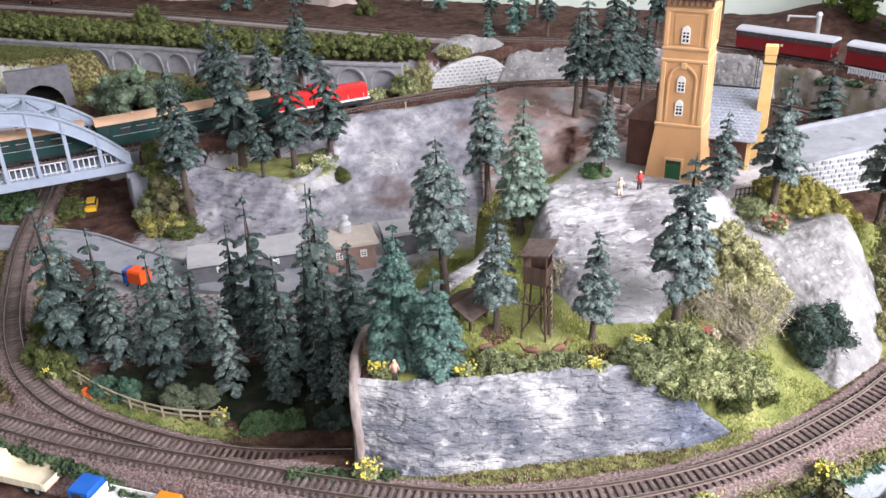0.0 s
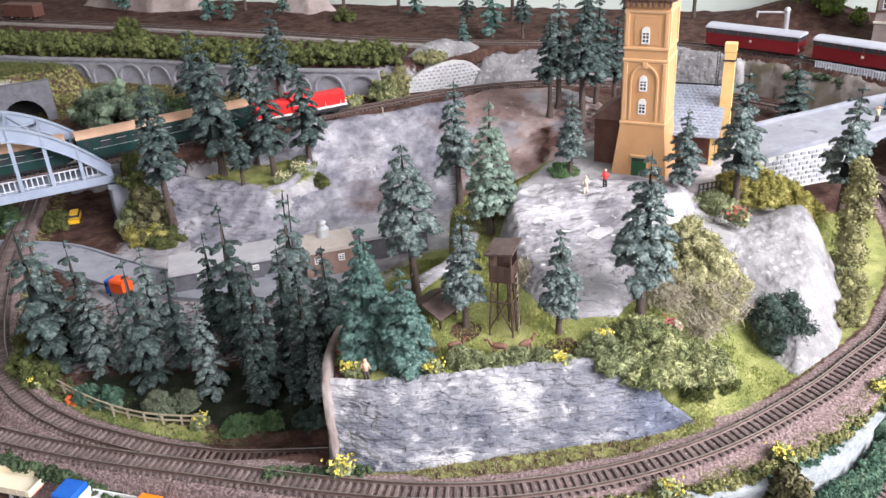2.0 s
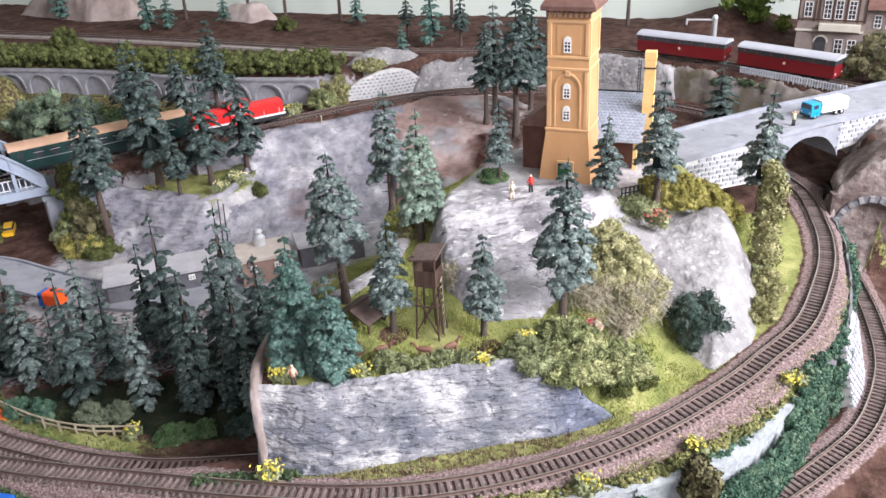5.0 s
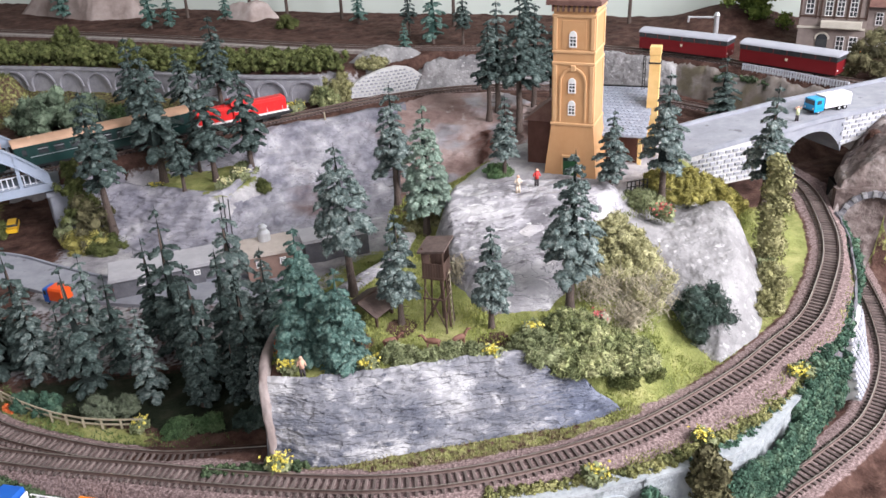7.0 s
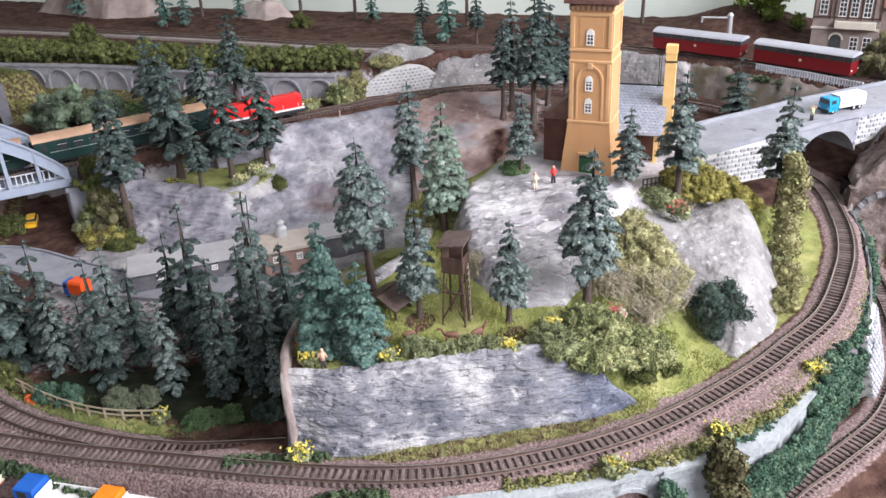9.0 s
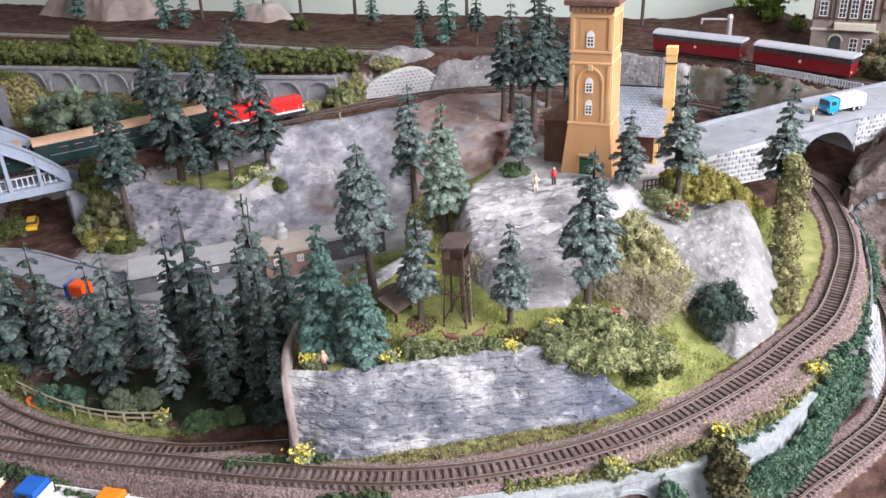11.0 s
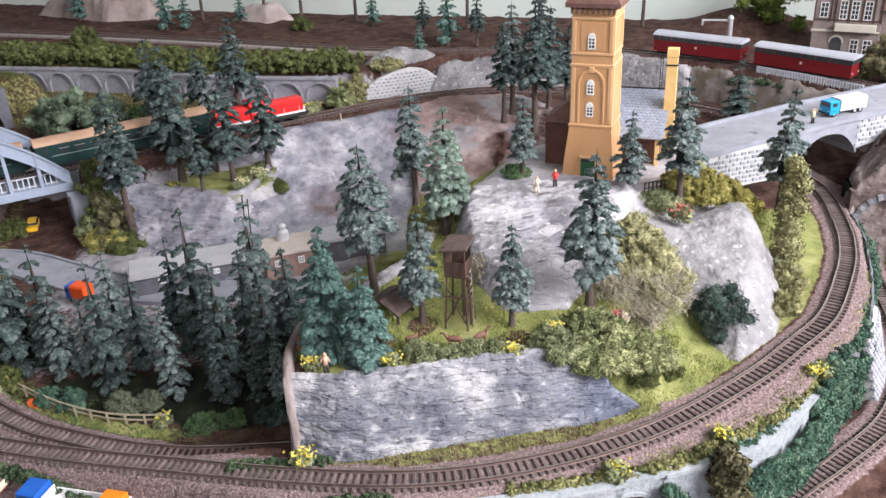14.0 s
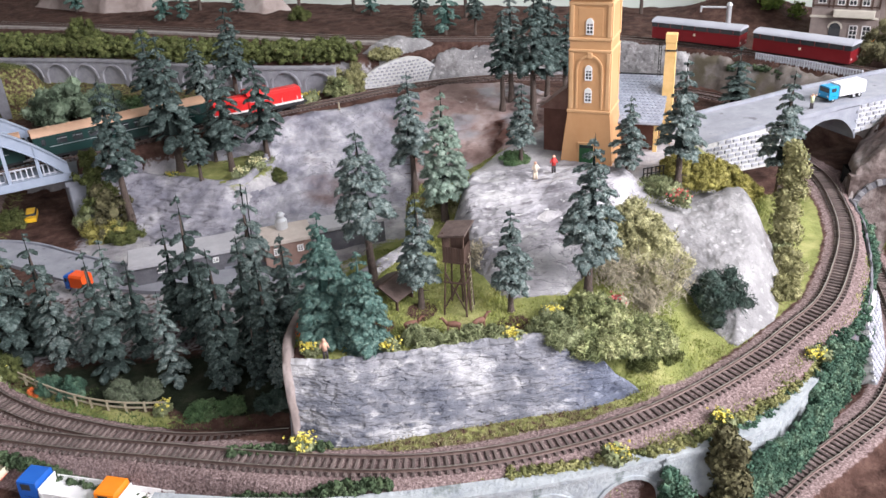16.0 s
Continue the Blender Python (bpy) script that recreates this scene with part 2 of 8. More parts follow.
M_CONCRETE = material("bluish_concrete", [(0.22, 0.235, 0.28), (0.33, 0.345, 0.39)], 0.8, 40, bump=0.3)
M_ROAD = material("grey_road", [(0.23, 0.24, 0.275), (0.34, 0.35, 0.39)], 0.8, 40, bump=0.2, spots=((0.15, 0.15, 0.175), 50, 0.62))
M_JOINT = material("white_mortar", [(0.50, 0.50, 0.50), (0.62, 0.62, 0.62)], 0.85, 90, bump=0.3)
M_STONE = material("grey_stone", [(0.27, 0.28, 0.32), (0.42, 0.43, 0.47)], 0.85, 120, bump=0.5, pieces=0.25)
M_ARCADE = material("grey_arcade_stone", [(0.24, 0.24, 0.27), (0.38, 0.38, 0.42)], 0.85, 60, bump=0.4)
M_PALE_STONE = material("pale_blue_grey_stone", [(0.24, 0.27, 0.30), (0.34, 0.37, 0.39), (0.43, 0.46, 0.48)], 0.8, 50, bump=0.8, spots=((0.16, 0.19, 0.19), 45, 0.6))
M_DARK_STONE = material("dark_tunnel_stone", [(0.10, 0.10, 0.115), (0.17, 0.17, 0.19)], 0.85, 90, bump=0.5)
M_RING = material("tunnel_ring_stone", [(0.13, 0.13, 0.14), (0.24, 0.24, 0.25)], 0.85, 90, bump=0.5, pieces=0.3)
M_BLACK = material("unlit_tunnel_black", [(0.008, 0.008, 0.009), (0.015, 0.015, 0.016)], 0.9, 40)
M_LOCO_RED = material("locomotive_red", [(0.62, 0.018, 0.02), (0.68, 0.03, 0.03)], 0.35, 30, spec=0.5)
M_BUS_RED = material("railbus_red", [(0.155, 0.009, 0.013), (0.20, 0.014, 0.019)], 0.35, 30, spec=0.5)
M_BUS_ROOF = material("railbus_grey_roof", [(0.36, 0.37, 0.43), (0.45, 0.46, 0.51)], 0.5, 30)
M_COACH = material("coach_green", [(0.007, 0.032, 0.030), (0.012, 0.046, 0.042)], 0.4, 30, spec=0.5)
M_COACH_ROOF = material("coach_tan_roof", [(0.42, 0.245, 0.155), (0.56, 0.37, 0.26)], 0.6, 22)
M_FRAME = material("underframe_black", [(0.012, 0.012, 0.014), (0.03, 0.03, 0.032)], 0.6, 60)
M_BLUE = material("lorry_blue", [(0.01, 0.09, 0.42), (0.02, 0.13, 0.5)], 0.35, 30, spec=0.5)
M_CYAN = material("lorry_sky_blue", [(0.01, 0.28, 0.58), (0.02, 0.34, 0.64)], 0.35, 30, spec=0.5)
M_ORANGE = material("lorry_orange", [(0.8, 0.2, 0.01), (0.88, 0.26, 0.02)], 0.35, 30, spec=0.5)
M_ORANGE_RED = material("orange_red_plastic", [(0.8, 0.085, 0.01), (0.88, 0.12, 0.02)], 0.4, 30, spec=0.5)
M_CREAM_P = material("cream_plastic", [(0.66, 0.60, 0.45), (0.75, 0.69, 0.54)], 0.45, 40)
M_YELLOW_P = material("yellow_plastic", [(0.75, 0.42, 0.02), (0.82, 0.5, 0.04)], 0.4, 40)
M_TYRE = material("tyre_rubber", [(0.012, 0.012, 0.012), (0.03, 0.03, 0.03)], 0.8, 60)
M_SKIN = material("figure_paint", [(0.62, 0.36, 0.26), (0.72, 0.46, 0.35)], 0.6, 100)
M_FIG_RED = material("figure_red_coat", [(0.55, 0.04, 0.04), (0.65, 0.07, 0.06)], 0.6, 100)
M_FIG_PALE = material("figure_pale_coat", [(0.60, 0.50, 0.40), (0.75, 0.64, 0.52)], 0.6, 100)
M_FIG_DARK = material("figure_dark", [(0.03, 0.025, 0.03), (0.07, 0.06, 0.06)], 0.6, 100)
M_FIG_LIME = material("figure_pale_green", [(0.6, 0.66, 0.4), (0.72, 0.76, 0.5)], 0.6, 100)
M_DEER = material("deer_brown", [(0.12, 0.055, 0.038), (0.21, 0.11, 0.078)], 0.7, 120)
M_BACKWALL = material("pale_mint_wall", [(0.60, 0.68, 0.63), (0.66, 0.73, 0.68)], 0.9, 3)
M_ROOMWALL = material("cream_room_wall", [(0.26, 0.25, 0.235), (0.32, 0.30, 0.28)], 0.9, 3)
M_FLOOR = material("room_floor", [(0.16, 0.12, 0.09), (0.24, 0.18, 0.14)], 0.6, 6)
M_CEIL = material("white_ceiling", [(0.42, 0.41, 0.40), (0.48, 0.47, 0.46)], 0.9, 3)
M_HOUSE = material("grey_house_render", [(0.19, 0.155, 0.145), (0.28, 0.235, 0.215)], 0.8, 60, bump=0.2)
M_HOUSE_TRIM = material("cream_house_trim", [(0.46, 0.43, 0.37), (0.56, 0.53, 0.46)], 0.7, 60)
M_HOUSE_ROOF = material("pale_grey_flat_roof", [(0.36, 0.355, 0.385), (0.47, 0.465, 0.49)], 0.75, 50, bump=0.2)
M_WALL_TAN = material("pinkish_brown_render", [(0.22, 0.14, 0.115), (0.32, 0.215, 0.18)], 0.8, 60, bump=0.2)
M_ROOF_TAN = material("cream_roof_felt", [(0.42, 0.36, 0.32), (0.56, 0.50, 0.455)], 0.8, 50, bump=0.2)
M_SILVER = material("silver_paint", [(0.55, 0.57, 0.6), (0.68, 0.7, 0.73)], 0.35, 50, metal=0.5)
M_PATH = material("pale_gravel_path", [(0.22, 0.19, 0.18), (0.38, 0.35, 0.33)], 0.9, 120, bump=0.4)


def ground_material():
    """Grass, ballast, rock, bare soil and a shade-darkened wood floor laid side by side by the masks that the ground
    mesh carries.
    """
    m = bpy.data.materials.new("layout_ground")
    m.use_nodes = True
    nt = m.node_tree
    n, l = nt.nodes, nt.links
    b = n["Principled BSDF"]
    b.inputs["Roughness"].default_value, b.inputs["Specular IOR Level"].default_value = 0.92, 0.2
    tc = n.new("ShaderNodeTexCoord")

    def tone(scale, colours, detail=6):
        t = n.new("ShaderNodeTexNoise")
        t.inputs["Scale"].default_value, t.inputs["Detail"].default_value = scale, detail
        t.inputs["Roughness"].default_value = 0.7
        l.new(tc.outputs["Object"], t.inputs["Vector"])
        r = n.new("ShaderNodeValToRGB")
        e = r.color_ramp.elements
        while len(e) < len(colours):
            e.new(0.5)
        for i, c in enumerate(colours):
            e[i].position, e[i].color = 0.32 + 0.36 * i / (len(colours) - 1), (*c, 1)
        l.new(t.outputs["Fac"], r.inputs["Fac"])
        return r.outputs["Color"]

    soil = tone(45, [(0.028, 0.013, 0.010), (0.072, 0.038, 0.030), (0.135, 0.08, 0.065)])
    grass = tone(30, [(0.11, 0.13, 0.04), (0.24, 0.26, 0.09), (0.38, 0.37, 0.16)])
    stone = tone(420, [(0.088, 0.063, 0.061), (0.212, 0.152, 0.148), (0.385, 0.30, 0.292)], 3)
    rock = tone(20, [(0.19, 0.18, 0.20), (0.37, 0.36, 0.38), (0.6, 0.58, 0.58)], 9)
    # green wood floor, with the shade under the spruces put into its tones
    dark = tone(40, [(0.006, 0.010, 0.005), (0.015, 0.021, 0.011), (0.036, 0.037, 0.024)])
    zone = n.new("ShaderNodeVertexColor")
    zone.layer_name = "zone"
    sep = n.new("ShaderNodeSeparateColor")
    l.new(zone.outputs["Color"], sep.inputs[0])
    ragged = n.new("ShaderNodeTexNoise")
    ragged.inputs["Scale"].default_value, ragged.inputs["Detail"].default_value = 170, 5
    l.new(tc.outputs["Object"], ragged.inputs["Vector"])

    def over(base, top, mask):
        add = n.new("ShaderNodeMath")
        add.operation = "ADD"
        l.new(mask, add.inputs[0])
        l.new(ragged.outputs["Fac"], add.inputs[1])
        r = n.new("ShaderNodeMapRange")
        r.inputs["From Min"].default_value, r.inputs["From Max"].default_value = 0.88, 1.12
        l.new(add.outputs[0], r.inputs["Value"])
        mx = n.new("ShaderNodeMixRGB")
        l.new(r.outputs[0], mx.inputs["Fac"])
        l.new(base, mx.inputs["Color1"])
        l.new(top, mx.inputs["Color2"])
        return mx.outputs["Color"]

    c = over(soil, rock, sep.outputs["Blue"])
    c = over(c, grass, sep.outputs["Red"])
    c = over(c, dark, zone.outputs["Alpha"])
    c = over(c, stone, sep.outputs["Green"])
    l.new(c, b.inputs["Base Color"])
    fine = n.new("ShaderNodeTexNoise")
    fine.inputs["Scale"].default_value, fine.inputs["Detail"].default_value = 420, 4
    l.new(tc.outputs["Object"], fine.inputs["Vector"])
    bp = n.new("ShaderNodeBump")
    bp.inputs["Strength"].default_value, bp.inputs["Distance"].default_value = 0.9, 0.002
    l.new(fine.outputs["Fac"], bp.inputs["Height"])
    l.new(bp.outputs["Normal"], b.inputs["Normal"])
    return m


M_GROUND = ground_material()

# ---------------------------------------------------------------- builders


def part(name, bm, mat, parent=None, label="", smooth=False):
    """Links a bmesh as one mesh object, under a thing or a part if one is given."""
    me = bpy.data.meshes.new(name)
    if smooth:
        for f in bm.faces:
            f.smooth = True
    bm.to_mesh(me)
    bm.free()
    for m in mat if isinstance(mat, (list, tuple)) else [mat]:
        me.materials.append(m)
    ob = new(name, me)
    if parent is not None:
        ob.parent = parent
    if label:
        tagged(ob, label)
    return ob


def thing(name, m, label, category, group=""):
    ob = new(name)
    ob.empty_display_size = 0.01
    ob.matrix_world = m
    return tagged(ob, label, category, group)


def box(bm, x0, x1, y0, y1, z0, z1, bevel=0.0, rot=0.0, mat=0):
    r = bmesh.ops.create_cube(bm, size=1)["verts"]
    bmesh.ops.scale(bm, vec=(x1 - x0, y1 - y0, z1 - z0), verts=r)
    if bevel:
        es = list({e for v in r for e in v.link_edges})
        out = bmesh.ops.bevel(bm, geom=es, offset=bevel, segments=1, affect="EDGES", profile=0.5)
        r = list({v for f in out["faces"] for v in f.verts} | {v for v in r if v.is_valid})
    bmesh.ops.transform(bm, matrix=Matrix.Translation(((x0 + x1) / 2, (y0 + y1) / 2, (z0 + z1) / 2)) @ Matrix.Rotation(rot, 4, "Z"), verts=r)
    if mat:
        for f in {f for v in r for f in v.link_faces}:
            f.material_index = mat
    return r


def block(*a, **k):
    bm = bmesh.new()
    box(bm, *a, **k)
    return bm


def rod(bm, a, b, r0, r1=None, n=8):
    """A tapered round bar from a to b."""
    a, b = Vector(a), Vector(b)
    d = b - a
    v = bmesh.ops.create_cone(bm, cap_ends=True, segments=n, radius1=r0, radius2=r0 if r1 is None else r1, depth=d.length)["verts"]
    bmesh.ops.transform(bm, matrix=Matrix.Translation((a + b) / 2) @ d.to_track_quat("Z", "Y").to_matrix().to_4x4(), verts=v)
    return v


def bar(a, b, r0, r1=None, n=8):
    bm = bmesh.new()
    rod(bm, a, b, r0, r1, n)
    return bm


def beam(bm, a, b, w, h):
    """A square bar from a to b, w wide and h high."""
    a, b = Vector(a), Vector(b)
    d = b - a
    v = bmesh.ops.create_cube(bm, size=1)["verts"]
    bmesh.ops.scale(bm, vec=(w, h, d.length), verts=v)
    bmesh.ops.transform(bm, matrix=Matrix.Translation((a + b) / 2) @ d.to_track_quat("Z", "Y").to_matrix().to_4x4(), verts=v)
    return v


def prism(bm, outline, y0, y1):
    """Extrudes an outline in x and z from y0 to y1."""
    a = [bm.verts.new((x, y0, z)) for x, z in outline]
    b = [bm.verts.new((x, y1, z)) for x, z in outline]
    n = len(outline)
    for i in range(n):
        bm.faces.new((a[i], a[(i + 1) % n], b[(i + 1) % n], b[i]))
    bm.faces.new(a[::-1])
    bm.faces.new(b)
    bmesh.ops.recalc_face_normals(bm, faces=bm.faces[:])
    return bm


def spline(points, step):
    """Points along a smooth line through the given ones, evenly spaced."""
    p = np.array(points, float)
    p = np.vstack([2 * p[0] - p[1], p, 2 * p[-1] - p[-2]])
    out = []
    for i in range(1, len(p) - 2):
        for s in np.linspace(0, 1, 24, endpoint=False):
            a, b, c, d = p[i - 1 : i + 3]
            out.append(0.5 * (2 * b + (c - a) * s + (2 * a - 5 * b + 4 * c - d) * s**2 + (3 * b - a - 3 * c + d) * s**3))
    out.append(p[-2])
    out = np.array(out)
    run = np.r_[0, np.cumsum(np.linalg.norm(np.diff(out, axis=0), axis=1))]
    at = np.linspace(0, run[-1], max(2, int(run[-1] / step) + 1))
    return np.stack([np.interp(at, run, out[:, k]) for k in range(out.shape[1])], 1)


def sides(line):
    """Unit normals to the right of a plan line."""
    d = np.gradient(line[:, :2], axis=0)
    d /= np.linalg.norm(d, axis=1, keepdims=True)
    return np.stack([d[:, 1], -d[:, 0]], 1)


def sweep(bm, line, across, heights, close=True):
    """Sweeps a section (offsets to the right, heights) along a line of x, y, z."""
    nrm = sides(line)
    rows = []
    for p, n in zip(line, nrm):
        rows.append([bm.verts.new((p[0] + n[0] * a, p[1] + n[1] * a, p[2] + h)) for a, h in zip(across, heights)])
    k = len(across)
    for r, s in zip(rows, rows[1:]):
        for i in range(k if close else k - 1):
            bm.faces.new((r[i], r[(i + 1) % k], s[(i + 1) % k], s[i]))
    if close:
        bm.faces.new(rows[0])
        bm.faces.new(rows[-1][::-1])
    bmesh.ops.recalc_face_normals(bm, faces=bm.faces[:])
    return bm

# ---------------------------------------------------------------- lie of the land
FRONT = [(-0.90, 0.86, -0.045), (-0.60, 0.712, -0.038), (-0.408, 0.617, -0.03), (-0.30, 0.570, -0.024), (-0.18, 0.525, -0.014), (-0.077, 0.488, -0.005), (0.013, 0.466, 0.0), (0.094, 0.466, 0.0), (0.180, 0.482, 0.0), (0.255, 0.509, 0.001), (0.338, 0.554, 0.004), (0.388, 0.588, 0.008), (0.442, 0.629, 0.012), (0.494, 0.698, 0.013), (0.531, 0.759, 0.013), (0.560, 0.831, 0.013), (0.585, 0.935, 0.013), (0.57, 1.02, 0.013), (0.52, 1.10, 0.013)]
INNER = [(0.0, 0.563, -0.04), (-0.080, 0.564, -0.04), (-0.165, 0.569, -0.04), (-0.205, 0.577, -0.04), (-0.245, 0.589, -0.04), (-0.299, 0.612, -0.04), (-0.342, 0.634, -0.04), (-0.396, 0.675, -0.04), (-0.444, 0.731, -0.04), (-0.493, 0.826, -0.04), (-0.549, 0.982, -0.04), (-0.577, 1.089, -0.04), (-0.63, 1.30, -0.04)]
UPPER = [(-1.05, 0.89, 0.04), (-0.66, 1.060, 0.04), (-0.450, 1.156, 0.04), (-0.342, 1.214, 0.04), (-0.191, 1.290, 0.038), (-0.054, 1.354, 0.038), (0.020, 1.388, 0.038), (0.100, 1.418, 0.037), (0.221, 1.438, 0.034), (0.34, 1.420, 0.030), (0.45, 1.362, 0.028), (0.567, 1.246, 0.028), (0.62, 1.15, 0.028)]
REAR = [(-1.1, 2.13, 0.085), (-0.868, 2.03, 0.085), (-0.431, 1.825, 0.085), (-0.036, 1.615, 0.085), (0.225, 1.52, 0.085), (0.36, 1.495, 0.085), (0.45, 1.457, 0.085), (0.512, 1.416, 0.085), (0.575, 1.36, 0.085), (0.636, 1.292, 0.085), (0.743, 1.158, 0.085), (0.83, 1.03, 0.085)]
LOWER = [(0.13, 0.34, -0.07), (0.24, 0.40, -0.07), (0.352, 0.482, -0.07), (0.408, 0.515, -0.07), (0.485, 0.568, -0.07), (0.55, 0.65, -0.07), (0.59, 0.74, -0.07), (0.62, 0.84, -0.07), (0.64, 0.92, -0.07)]


def far_from(x, y, line):
    """Distance to a plan line, and the line's height at the nearest place."""
    best, h = np.full(x.shape, 9.0), np.zeros(x.shape)
    for a, b in zip(line, line[1:]):
        ax, ay, bx, by = a[0], a[1], b[0], b[1]
        s = np.clip(((x - ax) * (bx - ax) + (y - ay) * (by - ay)) / ((bx - ax) ** 2 + (by - ay) ** 2), 0, 1)
        d = np.hypot(x - ax - s * (bx - ax), y - ay - s * (by - ay))
        if len(a) > 2:
            h = np.where(d < best, a[2] + s * (b[2] - a[2]), h)
        best = np.minimum(best, d)
    return best, h


def inside(x, y, poly):
    """Distance to the edge of a plan polygon, positive inside."""
    d, _ = far_from(x, y, list(poly) + [poly[0]])
    odd = np.zeros(x.shape, bool)
    for (ax, ay), (bx, by) in zip(poly, list(poly[1:]) + [poly[0]]):
        cross = (ay > y) != (by > y)
        odd ^= cross & (x < (bx - ax) * (y - ay) / (by - ay + 1e-12) + ax)
    return np.where(odd, d, -d)


def step(v, a, b):
    s = np.clip((v - a) / (b - a), 0, 1)
    return s * s * (3 - 2 * s)


HILL = [(-0.078, 0.545), (0.05, 0.543), (0.15, 0.545), (0.22, 0.60), (0.26, 0.66), (0.30, 0.74), (0.36, 0.82), (0.40, 0.95), (0.25, 1.0), (0.14, 0.92), (0.06, 0.90), (0.035, 0.85), (0.055, 0.80), (0.034, 0.73), (-0.012, 0.685), (-0.05, 0.652), (-0.078, 0.64)]
MOUND = [(0.12, 0.72), (0.18, 0.69), (0.24, 0.72), (0.30, 0.76), (0.38, 0.80), (0.42, 0.92), (0.34, 1.02), (0.20, 0.98), (0.12, 0.86)]
TERRACE = [(-0.345, 1.165), (-0.17, 1.262), (-0.05, 1.30), (0.09, 1.378), (0.19, 1.402), (0.255, 1.378), (0.31, 1.19), (0.35, 1.06), (0.42, 0.97), (0.80, 1.10), (1.3, 1.3), (1.3, 2.5), (-1.4, 2.5), (-1.4, 1.40), (-0.70, 1.30), (-0.46, 1.26)]
LEDGE = [(-0.30, 1.14), (-0.20, 1.09), (-0.15, 1.15), (-0.16, 1.26), (-0.30, 1.20)]
BACK = [(-1.4, 1.97), (-0.75, 1.693), (-0.5, 1.61), (-0.265, 1.495), (-0.065, 1.435), (0.03, 1.456), (0.09, 1.470), (0.14, 1.498), (0.25, 1.49), (0.36, 1.465), (0.45, 1.42), (0.53, 1.35), (0.60, 1.27), (0.68, 1.17), (0.76, 1.05), (0.84, 0.92), (1.4, 0.75), (1.4, 2.6), (-1.4, 2.6)]
PIT = [(0.07, 0.432), (0.16, 0.440), (0.225, 0.455), (0.245, 0.461), (0.302, 0.476), (0.347, 0.506), (0.392, 0.545), (0.418, 0.566), (0.48, 0.615), (0.525, 0.68), (0.56, 0.76), (0.585, 0.81), (0.596, 0.862), (0.76, 0.845), (1.4, 0.45), (1.4, -0.4), (-0.2, -0.4), (-0.25, 0.2)]
YARD = [(-0.02, 0.440), (-0.10, 0.468), (-0.20, 0.512), (-0.28, 0.547), (-0.40, 0.598), (-0.6, 0.690), (-1.4, 1.06), (-1.4, -0.4), (0.0, -0.4)]
BANK = [(0.612, 0.885), (0.70, 0.90), (1.4, 0.66), (1.4, 1.3), (0.74, 1.02), (0.65, 0.975), (0.622, 0.93)]
KNOLL = [(-0.600, 1.475), (-0.585, 1.52), (-0.66, 1.57), (-1.2, 1.74), (-1.3, 1.25), (-0.95, 1.335), (-0.76, 1.418), (-0.66, 1.458)]
VALLEY = [(-0.06, 0.66), (0.03, 0.84), (0.07, 0.93), (0.14, 0.96), (0.20, 1.08), (0.19, 1.30), (-0.05, 1.285), (-0.17, 1.24), (-0.345, 1.15), (-0.43, 1.13), (-0.44, 1.17), (-0.60, 1.4), (-1.4, 1.4), (-1.4, 0.62), (-0.40, 0.62), (-0.2, 0.57), (-0.06, 0.57)]


def land(x, y, rough=True):
    """Height of the ground at plan places."""
    x, y = np.asarray(x, float), np.asarray(y, float)
    d, h = far_from(x, y, FRONT)
    z = h - 0.004
    v = inside(x, y, VALLEY)
    z = z + (-0.052 - z) * step(v, -0.02, 0.02)
    t = inside(x, y, TERRACE)
    z = z + (0.030 - z) * step(t, -0.012, 0.012)
    g = inside(x, y, LEDGE)
    z = np.where(y < 1.25, np.maximum(z, -0.052 + 0.05 * step(g, -0.03, 0.008)), z)
    z = z + (0.098 - z) * step(inside(x, y, KNOLL), -0.012, 0.03)
    b = inside(x, y, BACK)
    z = z + (0.079 - z) * step(b, -0.004, 0.02)
    hill = inside(x, y, HILL)
    left = step(x, 0.16, 0.26)
    z = z + (0.046 + 0.016 * step(y, 0.6, 0.72) - z) * step(hill, -0.004 - 0.085 * left, 0.006 + 0.012 * left)
    m = inside(x, y, MOUND)
    z = z + (0.092 - z) * step(m, -0.05, 0.03)
    z = z + 0.045 * np.exp(-(((x - 0.73) / 0.12) ** 2 + ((y - 1.57) / 0.09) ** 2))
    z = z + 0.036 * np.exp(-(((x - 0.462) / 0.03) ** 2 + ((y - 0.812) / 0.03) ** 2))
    k = inside(x, y, BANK)
    z = z + (0.082 - z) * step(k, -0.002, 0.035)
    p = inside(x, y, PIT)
    near = np.maximum(step(0.22 - x, 0.0, 0.04), step(x, 0.455, 0.475))
    z = z + (-0.078 - z) * step(p, -0.002 - 0.006 * near, 0.010 - 0.010 * near)
    q = inside(x, y, YARD)
    z = z + (-0.050 - z) * step(q, -0.003, 0.006)
    for line, w in ((FRONT, 0.015), (INNER, 0.018), (UPPER, 0.02), (REAR, 0.022), (LOWER, 0.02)):
        d, h = far_from(x, y, line)
        if line is INNER:
            d = np.where(x > -0.079, 9.0, d)
        if line is UPPER:
            d = np.where((x < -0.436) & (x > -0.745), 9.0, d)
        z = z + (h - 0.0020 - z) * step(d, w + 0.010, w)
    return z


def ground_z(x, y):
    return float(land(np.array([x]), np.array([y]))[0])


